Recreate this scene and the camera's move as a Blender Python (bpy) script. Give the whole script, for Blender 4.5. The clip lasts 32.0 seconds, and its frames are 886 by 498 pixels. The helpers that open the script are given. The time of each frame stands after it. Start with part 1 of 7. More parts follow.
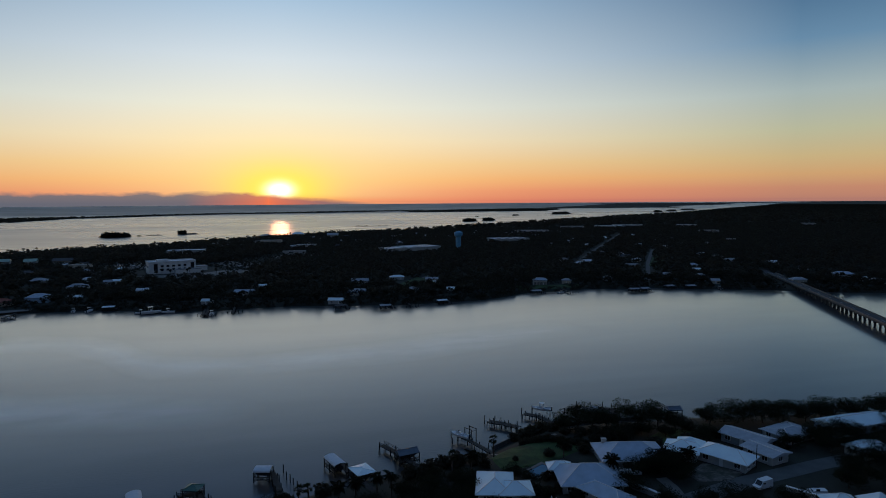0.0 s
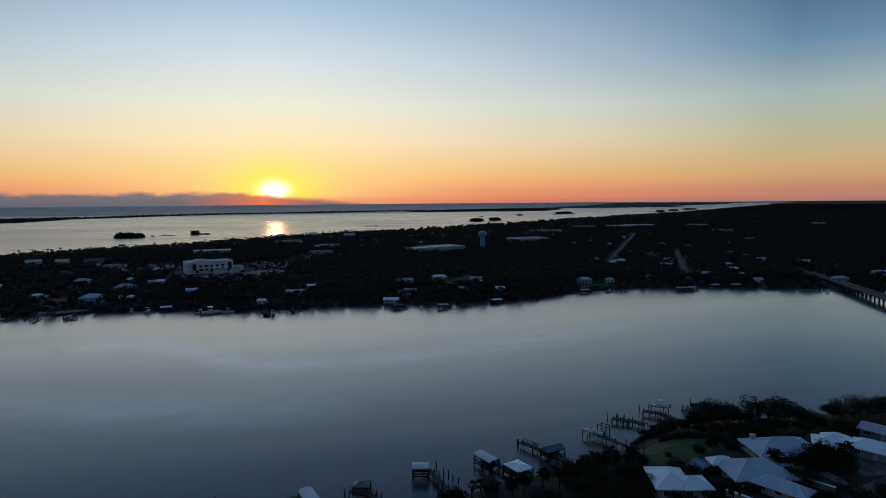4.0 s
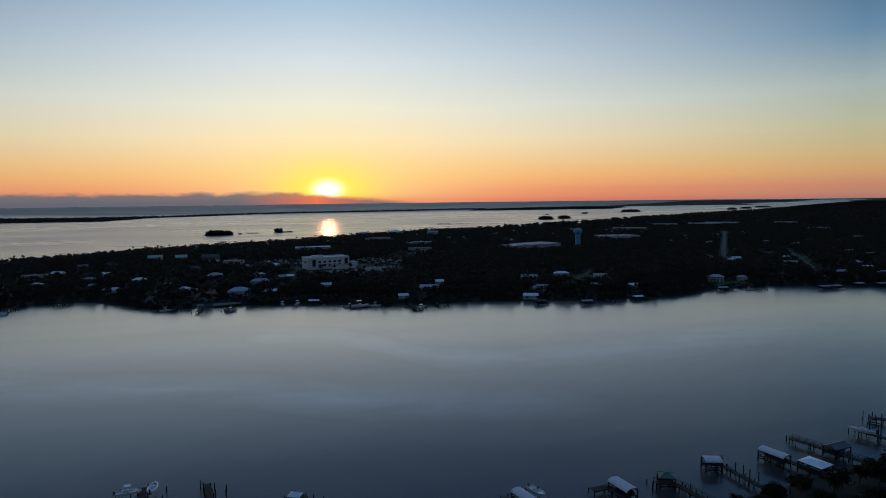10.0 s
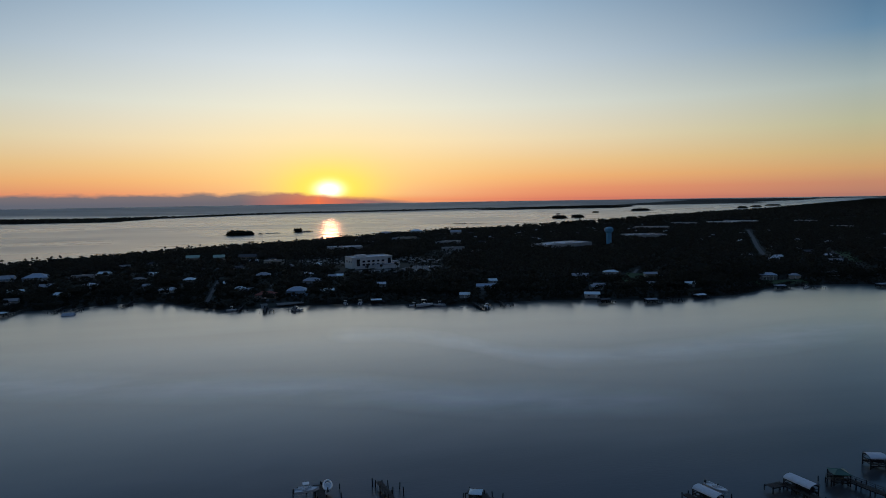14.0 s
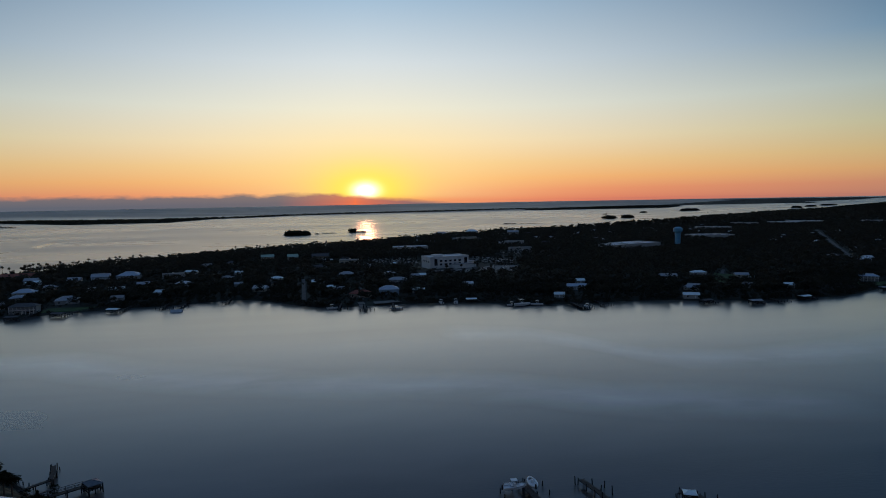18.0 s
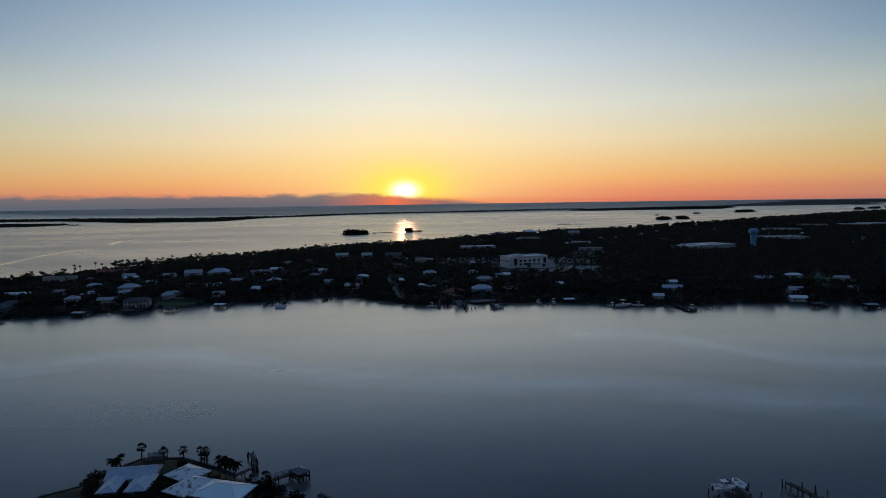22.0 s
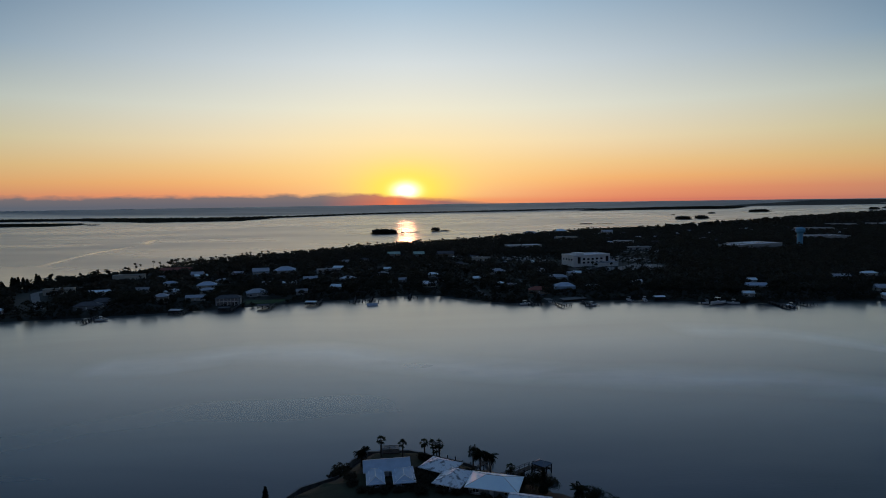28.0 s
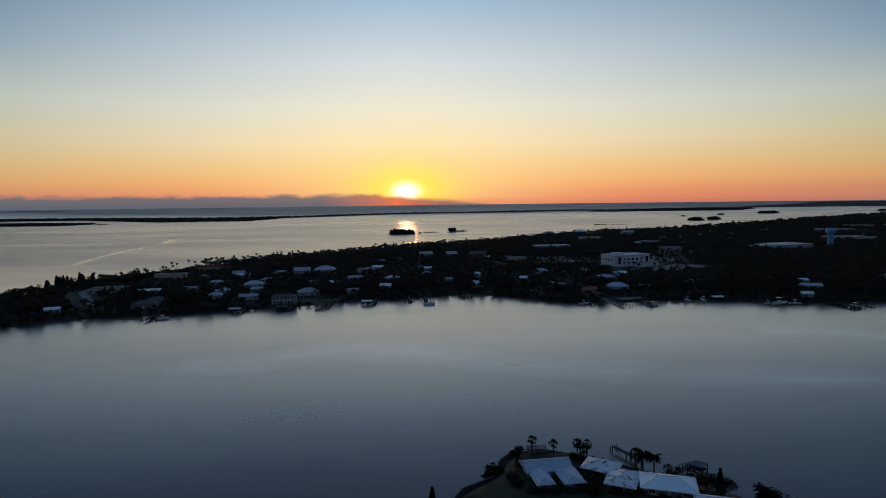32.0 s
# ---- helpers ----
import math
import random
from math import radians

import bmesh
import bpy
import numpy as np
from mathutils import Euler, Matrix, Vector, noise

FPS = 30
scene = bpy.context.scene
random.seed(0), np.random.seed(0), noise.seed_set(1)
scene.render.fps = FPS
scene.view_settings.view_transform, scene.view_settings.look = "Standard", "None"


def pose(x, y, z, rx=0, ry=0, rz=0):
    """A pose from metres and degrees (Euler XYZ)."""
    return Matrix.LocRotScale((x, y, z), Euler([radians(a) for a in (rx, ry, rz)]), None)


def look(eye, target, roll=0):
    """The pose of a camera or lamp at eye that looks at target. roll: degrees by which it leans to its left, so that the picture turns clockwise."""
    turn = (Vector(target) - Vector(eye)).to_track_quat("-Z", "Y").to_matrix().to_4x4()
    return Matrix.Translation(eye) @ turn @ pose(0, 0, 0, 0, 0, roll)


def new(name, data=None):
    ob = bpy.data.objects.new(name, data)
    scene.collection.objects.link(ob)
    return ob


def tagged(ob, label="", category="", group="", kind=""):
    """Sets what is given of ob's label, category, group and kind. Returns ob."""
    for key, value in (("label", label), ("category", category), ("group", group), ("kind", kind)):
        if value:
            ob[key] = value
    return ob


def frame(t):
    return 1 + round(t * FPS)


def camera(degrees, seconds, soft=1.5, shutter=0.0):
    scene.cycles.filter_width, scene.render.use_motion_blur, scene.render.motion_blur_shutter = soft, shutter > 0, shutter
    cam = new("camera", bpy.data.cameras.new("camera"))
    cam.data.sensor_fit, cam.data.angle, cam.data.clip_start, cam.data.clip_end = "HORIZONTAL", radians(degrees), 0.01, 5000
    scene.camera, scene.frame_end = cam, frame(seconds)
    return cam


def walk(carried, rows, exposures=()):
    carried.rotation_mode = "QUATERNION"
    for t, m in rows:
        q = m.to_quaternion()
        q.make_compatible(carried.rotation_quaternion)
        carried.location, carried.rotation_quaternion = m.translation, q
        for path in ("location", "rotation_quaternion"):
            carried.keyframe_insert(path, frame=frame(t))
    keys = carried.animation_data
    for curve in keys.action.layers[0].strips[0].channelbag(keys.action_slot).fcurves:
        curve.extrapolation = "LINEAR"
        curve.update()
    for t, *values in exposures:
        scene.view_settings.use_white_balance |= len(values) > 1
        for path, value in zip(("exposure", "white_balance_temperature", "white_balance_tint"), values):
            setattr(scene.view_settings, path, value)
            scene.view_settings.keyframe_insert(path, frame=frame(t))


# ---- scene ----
# the camera: seconds, place, then turn to the left, tilt up and roll in degrees
cam = camera(72.09, 32.0, soft=0.6)
PATH = (
    (0.0, 0.00, -0.00, 78.00, -14.91, -4.52, -0.42),
    (0.5, -5.52, 1.08, 78.29, -14.98, -4.56, -0.42),
    (1.0, -11.03, 2.17, 78.55, -15.01, -4.57, -0.42),
    (1.5, -16.56, 3.30, 78.76, -15.08, -4.60, -0.44),
    (2.0, -22.10, 4.47, 78.90, -15.09, -4.62, -0.48),
    (2.5, -27.65, 5.70, 78.93, -15.06, -4.61, -0.54),
    (3.0, -33.22, 7.00, 78.84, -15.09, -4.60, -0.57),
    (3.5, -38.81, 8.38, 78.60, -15.12, -4.56, -0.54),
    (5.5, -61.17, 14.23, 77.05, -16.92, -4.58, -0.49),
    (6.0, -66.71, 15.62, 76.74, -17.16, -4.63, -0.54),
    (6.5, -72.21, 16.92, 76.53, -17.14, -4.62, -0.56),
    (7.0, -77.68, 18.15, 76.43, -14.04, -4.57, -0.58),
    (7.5, -83.14, 19.31, 76.40, -13.42, -4.56, -0.59),
    (8.0, -88.59, 20.40, 76.43, -13.39, -4.56, -0.60),
    (8.5, -94.05, 21.45, 76.48, -10.97, -4.52, -0.63),
    (9.0, -99.53, 22.46, 76.55, -10.64, -4.55, -0.69),
    (9.5, -105.03, 23.44, 76.61, -10.63, -4.58, -0.68),
    (10.0, -110.57, 24.39, 76.65, -10.61, -4.60, -0.70),
    (10.5, -116.12, 25.34, 76.69, -10.63, -4.61, -0.73),
    (11.0, -121.70, 26.28, 76.72, -10.59, -4.61, -0.77),
    (11.5, -127.29, 27.23, 76.75, -10.58, -4.60, -0.79),
    (12.0, -132.89, 28.20, 76.78, -10.53, -4.61, -0.80),
    (12.5, -138.50, 29.20, 76.81, -10.51, -4.62, -0.83),
    (13.0, -144.11, 30.21, 76.83, -10.47, -4.62, -0.85),
    (13.5, -149.73, 31.24, 76.85, -10.47, -4.64, -0.89),
    (14.0, -155.34, 32.26, 76.86, -10.46, -4.63, -0.89),
    (14.5, -160.94, 33.28, 76.86, -9.61, -4.60, -0.93),
    (15.0, -166.53, 34.29, 76.84, -9.33, -4.61, -0.97),
    (15.5, -172.11, 35.27, 76.80, -7.31, -4.57, -1.00),
    (17.5, -194.27, 38.65, 76.62, -7.13, -4.55, -1.03),
    (18.0, -199.77, 39.27, 76.61, -7.11, -4.52, -1.04),
    (18.5, -205.25, 39.79, 76.63, -4.21, -4.41, -1.04),
    (19.0, -210.73, 40.21, 76.67, -3.55, -4.41, -0.91),
    (19.5, -216.21, 40.56, 76.72, -3.53, -4.39, -0.95),
    (20.0, -221.72, 40.86, 76.77, -3.59, -4.41, -0.92),
    (20.5, -227.27, 41.13, 76.80, -3.55, -4.41, -0.90),
    (21.0, -232.86, 41.40, 76.81, -3.52, -4.46, -0.87),
    (21.5, -238.52, 41.68, 76.79, -3.47, -4.45, -0.86),
    (22.0, -244.21, 41.98, 76.75, -3.49, -4.45, -0.84),
    (22.5, -249.93, 42.30, 76.68, -3.49, -4.46, -0.81),
    (23.0, -255.65, 42.61, 76.60, -3.48, -4.46, -0.82),
    (23.5, -261.35, 42.93, 76.52, -3.49, -4.47, -0.78),
    (24.0, -267.01, 43.25, 76.44, -3.47, -4.45, -0.77),
    (24.5, -272.62, 43.56, 76.36, -3.46, -4.45, -0.78),
    (25.0, -278.19, 43.87, 76.29, -3.44, -4.46, -0.78),
    (25.5, -283.72, 44.16, 76.23, -3.41, -4.45, -0.80),
    (27.5, -305.83, 45.13, 75.97, -3.41, -4.45, -0.82),
    (28.0, -311.39, 45.35, 75.89, -3.40, -4.43, -0.85),
    (28.5, -316.95, 45.62, 75.81, -3.39, -4.46, -0.82),
    (29.0, -322.50, 45.97, 75.72, -3.40, -4.44, -0.79),
    (29.5, -328.03, 46.43, 75.63, -3.38, -4.47, -0.78),
    (30.0, -333.52, 47.05, 75.52, -3.38, -4.49, -0.75),
    (30.5, -338.97, 47.85, 75.41, -3.38, -4.52, -0.73),
    (31.0, -344.39, 48.78, 75.28, -3.34, -4.54, -0.72),
    (31.5, -349.78, 49.81, 75.15, -3.32, -4.51, -0.70),
    (32.0, -353.60, 50.60, 75.05, -3.38, -4.36, -0.69),
)


def heading(x, y, z, turn, tilt, roll):
    a, b = radians(turn), radians(tilt)
    way = Vector((-math.sin(a) * math.cos(b), math.cos(a) * math.cos(b), math.sin(b)))
    eye = Vector((x, y, z))
    return look(eye, eye + 100 * way, roll)


walk(cam, [(t, heading(*row)) for t, *row in PATH], [(0.0, 0.05, 6350.0, 10.0), (32.0, 0.0, 6680.0, 10.0)])

# ---- sky and sun ----
SUN_UP = 1.08
world = bpy.data.worlds.new("sunset_sky")
scene.world = world
world.use_nodes = True
wt = world.node_tree
wt.nodes.clear()


def wnode(kind):
    return wt.nodes.new(kind)


def wmath(op, a, b=None, clamp=False):
    n = wnode("ShaderNodeMath")
    n.operation, n.use_clamp = op, clamp
    for i, v in enumerate((a, b)):
        if v is None:
            continue
        if isinstance(v, (int, float)):
            n.inputs[i].default_value = v
        else:
            wt.links.new(v, n.inputs[i])
    return n.outputs[0]


def lin(c):
    """An 8-bit display colour as a linear one."""
    return tuple((v / 255 / 12.92) if v < 10.3 else ((v / 255 + 0.055) / 1.055) ** 2.4 for v in c) + (1,)


def wramp(fac, stops, red=1.0):
    n = wnode("ShaderNodeValToRGB")
    e = n.color_ramp.elements
    while len(e) < len(stops):
        e.new(0.5)
    for el, (p, c) in zip(e, stops):
        el.position, el.color = p, lin(c)
        if p < 0.32:
            el.color[0] *= red
    wt.links.new(fac, n.inputs[0])
    return n.outputs[0]


def wmix(fac, a, b, mode="MIX"):
    n = wnode("ShaderNodeMix")
    n.data_type, n.blend_type = "RGBA", mode
    for i, v in ((0, fac), (6, a), (7, b)):
        if isinstance(v, (int, float)):
            n.inputs[i].default_value = v
        elif isinstance(v, tuple):
            n.inputs[i].default_value = v
        else:
            wt.links.new(v, n.inputs[i])
    return n.outputs[2]


coord = wnode("ShaderNodeTexCoord")
split = wnode("ShaderNodeSeparateXYZ")
wt.links.new(coord.outputs["Generated"], split.inputs[0])
up = wmath("MULTIPLY", wmath("ARCSINE", split.outputs[2]), 57.2958)
side = wmath("MULTIPLY", wmath("ARCTAN2", split.outputs[0], split.outputs[1]), 57.2958)


def stop(deg):
    return math.sqrt(deg / 60)


high = wmath("SQRT", wmath("DIVIDE", wmath("MAXIMUM", up, 0.0), 60.0))
# the sky over the sun, and the sky well to its side
# unseen heights: a dip added to darken water, a bright zenith to fill roofs
near_sun = wramp(high, [(stop(d), c) for d, c in (
    (0.0, (216, 122, 98)), (0.9, (238, 150, 104)), (2.0, (245, 182, 116)), (3.4, (244, 204, 144)), (5.5, (243, 226, 188)),
    (8.5, (234, 233, 218)), (12.5, (211, 221, 226)), (18.5, (156, 186, 211)), (23, (86, 122, 164)), (32, (46, 78, 120)), (60, (110, 146, 188)))], 1.06)
off_sun = wramp(high, [(stop(d), c) for d, c in (
    (0.0, (172, 120, 106)), (0.9, (192, 134, 106)), (2.0, (203, 158, 110)), (3.4, (197, 173, 126)), (5.5, (182, 181, 150)),
    (8.5, (162, 176, 174)), (12.5, (102, 136, 163)), (18.5, (53, 90, 125)), (30, (44, 70, 104)), (60, (90, 120, 158)))])
spread = wmath("DIVIDE", wmath("MAXIMUM", wmath("MULTIPLY", side, -1.3), wmath("MULTIPLY", side, 1.16)), 52.0, True)
spread = wmath("POWER", spread, 1.5)
sky = wmix(spread, near_sun, off_sun)
# the sky behind, away from the sunrise, is still dim
behind = wmath("DIVIDE", wmath("SUBTRACT", wmath("ABSOLUTE", side), 60.0), 70.0, True)
sky = wmix(wmath("MULTIPLY", behind, 0.8), sky, lin((50, 67, 95)))
# the glow round the sun, wider than high
du, dv = side, wmath("SUBTRACT", up, SUN_UP)
q = wmath("ADD", wmath("POWER", wmath("ABSOLUTE", wmath("DIVIDE", du, 4.3)), 2.0),
          wmath("POWER", wmath("ABSOLUTE", wmath("DIVIDE", dv, 2.3)), 2.0))
halo = wmath("EXPONENT", wmath("MULTIPLY", q, -1.0))
q0 = wmath("ADD", wmath("POWER", wmath("ABSOLUTE", wmath("DIVIDE", du, 13.0)), 2.0),
           wmath("POWER", wmath("ABSOLUTE", wmath("DIVIDE", dv, 6.5)), 2.0))
sky = wmix(wmath("MULTIPLY", wmath("EXPONENT", wmath("MULTIPLY", q0, -1.0)), 0.5), sky, lin((255, 236, 158)))
sky = wmix(wmath("MULTIPLY", halo, 0.88), sky, (1.08, 0.9, 0.05, 1))
q2 = wmath("ADD", wmath("POWER", wmath("ABSOLUTE", wmath("DIVIDE", du, 1.1)), 2.0),
           wmath("POWER", wmath("ABSOLUTE", wmath("DIVIDE", dv, 0.68)), 2.0))
core = wmath("EXPONENT", wmath("MULTIPLY", wmath("POWER", q2, 1.05), -1.0))
sky = wmix(core, sky, (2.0, 1.9, 1.55, 1))
# the red haze right over the sea
haze = wmath("EXPONENT", wmath("MULTIPLY", wmath("POWER", wmath("DIVIDE", wmath("MAXIMUM", up, 0.0), 0.42), 2.0), -1.0))
haze = wmath("MULTIPLY", haze, wmath("EXPONENT", wmath("MULTIPLY", wmath("ABSOLUTE", side), -0.09)))
sky = wmix(wmath("MULTIPLY", haze, 0.8), sky, lin((238, 100, 66)))
# the bank of cloud along the sea
puff = wnode("ShaderNodeTexNoise")
puff.inputs["Scale"].default_value, puff.inputs["Detail"].default_value = 38.0, 5.0
stretch = wnode("ShaderNodeMapping")
stretch.inputs["Scale"].default_value = (1.0, 1.0, 3.0)
wt.links.new(coord.outputs["Generated"], stretch.inputs[0])
wt.links.new(stretch.outputs[0], puff.inputs["Vector"])
reach = wmath("DIVIDE", wmath("SUBTRACT", 9.0, side), 12.0, True)
bank_top = wmath("MULTIPLY", reach, wmath("ADD", 0.8, wmath("MULTIPLY", wmath("SUBTRACT", puff.outputs[0], 0.5), 0.75)))
bank_top = wmath("SUBTRACT", bank_top, wmath("MULTIPLY", wmath("SUBTRACT", 1.0, reach), 0.3))
cloud = wmath("MULTIPLY", wmath("SUBTRACT", wmath("ADD", bank_top, 0.16), up), 2.6, True)
aside = wmath("DIVIDE", wmath("ABSOLUTE", wmath("ADD", side, 1.0)), 7.0, True)
bank = wmix(wmath("POWER", aside, 0.6), lin((236, 112, 74)), lin((78, 98, 113)))
bank = wmix(wmath("MULTIPLY", wmath("DIVIDE", up, 0.9, True), 0.35), bank, lin((152, 126, 116)))
sky = wmix(wmath("MULTIPLY", cloud, 0.93), sky, bank)
nishita = wnode("ShaderNodeTexSky")
nishita.sky_type, nishita.sun_disc, nishita.sun_elevation, nishita.sun_rotation = "NISHITA", False, radians(SUN_UP), 0.0
sky = wmix(0.002, sky, nishita.outputs[0], "ADD")
background = wnode("ShaderNodeBackground")
wt.links.new(sky, background.inputs[0])
background.inputs[1].default_value = 1.0
wt.links.new(background.outputs[0], wnode("ShaderNodeOutputWorld").inputs[0])

sun = new("sun", bpy.data.lights.new("sun", "SUN"))
sun.data.energy, sun.data.angle, sun.data.color = 0.2, radians(1.5), (1.0, 0.38, 0.2)
sun.matrix_world = look((0, 2000, 2000 * math.tan(radians(SUN_UP))), (0, 0, 0))


# ---- materials ----
def material(name, base, rough=0.8, metal=0.0, vary=0.35, scale=3.0, bump=0.25, tint=None, spot=None, piece=0.0, fine=None):
    """A procedural surface: two scales of noise in the colour, fine relief, and stains where tint is given."""
    m = bpy.data.materials.new(name)
    m.use_nodes = True
    t = m.node_tree
    b = t.nodes["Principled BSDF"]
    b.inputs["Roughness"].default_value, b.inputs["Metallic"].default_value = rough, metal
    pos = t.nodes.new("ShaderNodeNewGeometry").outputs["Position"]

    def noisy(s, detail=4.0):
        n = t.nodes.new("ShaderNodeTexNoise")
        n.inputs["Scale"].default_value, n.inputs["Detail"].default_value = s, detail
        t.links.new(pos, n.inputs["Vector"])
        return n.outputs[0]

    def mixed(fac, a, c2, mode="MIX"):
        n = t.nodes.new("ShaderNodeMix")
        n.data_type, n.blend_type = "RGBA", mode
        for i, v in ((0, fac), (6, a), (7, c2)):
            if isinstance(v, (int, float, tuple)):
                n.inputs[i].default_value = v
            else:
                t.links.new(v, n.inputs[i])
        return n.outputs[2]

    def ranged(v, a, c2, lo=0.0, hi=1.0):
        n = t.nodes.new("ShaderNodeMapRange")
        for i, val in enumerate((a, c2, lo, hi)):
            n.inputs[i + 1].default_value = val
        t.links.new(v, n.inputs[0])
        return n.outputs[0]

    dark = tuple(v * (1 - vary) for v in base) + (1,)
    lite = tuple(min(1.0, v * (1 + vary)) for v in base) + (1,)
    colour = mixed(ranged(noisy(scale), 0.3, 0.7), dark, lite)
    colour = mixed(ranged(noisy(fine or scale * 9, 3.0), 0.3, 0.7, 0.0, 0.45), colour, dark)
    if tint:
        colour = mixed(ranged(noisy(scale * 0.23, 5.0), spot or 0.55, (spot or 0.55) + 0.15, 0.0, 0.85), colour, tuple(tint) + (1,))
    if piece:
        info = t.nodes.new("ShaderNodeObjectInfo")
        colour = mixed(ranged(info.outputs["Random"], 0.0, 1.0, 0.0, piece), colour, dark)
    t.links.new(colour, b.inputs["Base Color"])
    if bump:
        n = t.nodes.new("ShaderNodeBump")
        n.inputs["Strength"].default_value, n.inputs["Distance"].default_value = bump, 0.05
        t.links.new(noisy(fine or scale * 9, 5.0), n.inputs["Height"])
        t.links.new(n.outputs[0], b.inputs["Normal"])
    return m


def leafy(name, base, vary=0.5, island=True):
    m = bpy.data.materials.new(name)
    m.use_nodes = True
    t = m.node_tree
    b = t.nodes["Principled BSDF"]
    b.inputs["Roughness"].default_value = 0.7
    b.inputs["Specular IOR Level"].default_value = 0.08
    g = t.nodes.new("ShaderNodeNewGeometry")
    n = t.nodes.new("ShaderNodeMix")
    n.data_type = "RGBA"
    n.inputs[6].default_value = tuple(v * (1 - vary) for v in base) + (1,)
    n.inputs[7].default_value = tuple(v * (1 + vary) for v in base) + (1,)
    t.links.new(g.outputs["Random Per Island"], n.inputs[0])
    big = t.nodes.new("ShaderNodeTexNoise")
    big.inputs["Scale"].default_value = 0.09
    t.links.new(g.outputs["Position"], big.inputs["Vector"])
    k = t.nodes.new("ShaderNodeMix")
    k.data_type, k.blend_type = "RGBA", "MULTIPLY"
    k.inputs[0].default_value = 0.5
    t.links.new(n.outputs[2], k.inputs[6])
    t.links.new(big.outputs[0], k.inputs[7])
    t.links.new(k.outputs[2], b.inputs["Base Color"])
    # blades shade by the lie of the whole canopy more than by their own tilt
    soft = t.nodes.new("ShaderNodeVectorMath")
    soft.operation = "MULTIPLY_ADD"
    soft.inputs[1].default_value, soft.inputs[2].default_value = (0.22, 0.22, 0.22), (0.0, 0.0, 0.9)
    t.links.new(g.outputs["Normal"], soft.inputs[0])
    unit = t.nodes.new("ShaderNodeVectorMath")
    unit.operation = "NORMALIZE"
    t.links.new(soft.outputs[0], unit.inputs[0])
    t.links.new(unit.outputs[0], b.inputs["Normal"])
    # thin blades let part of the light through
    thin = t.nodes.new("ShaderNodeBsdfTranslucent")
    t.links.new(k.outputs[2], thin.inputs["Color"])
    both = t.nodes.new("ShaderNodeMixShader")
    both.inputs[0].default_value = 0.4
    t.links.new(b.outputs[0], both.inputs[1])
    t.links.new(thin.outputs[0], both.inputs[2])
    t.links.new(both.outputs[0], t.nodes["Material Output"].inputs["Surface"])
    return m


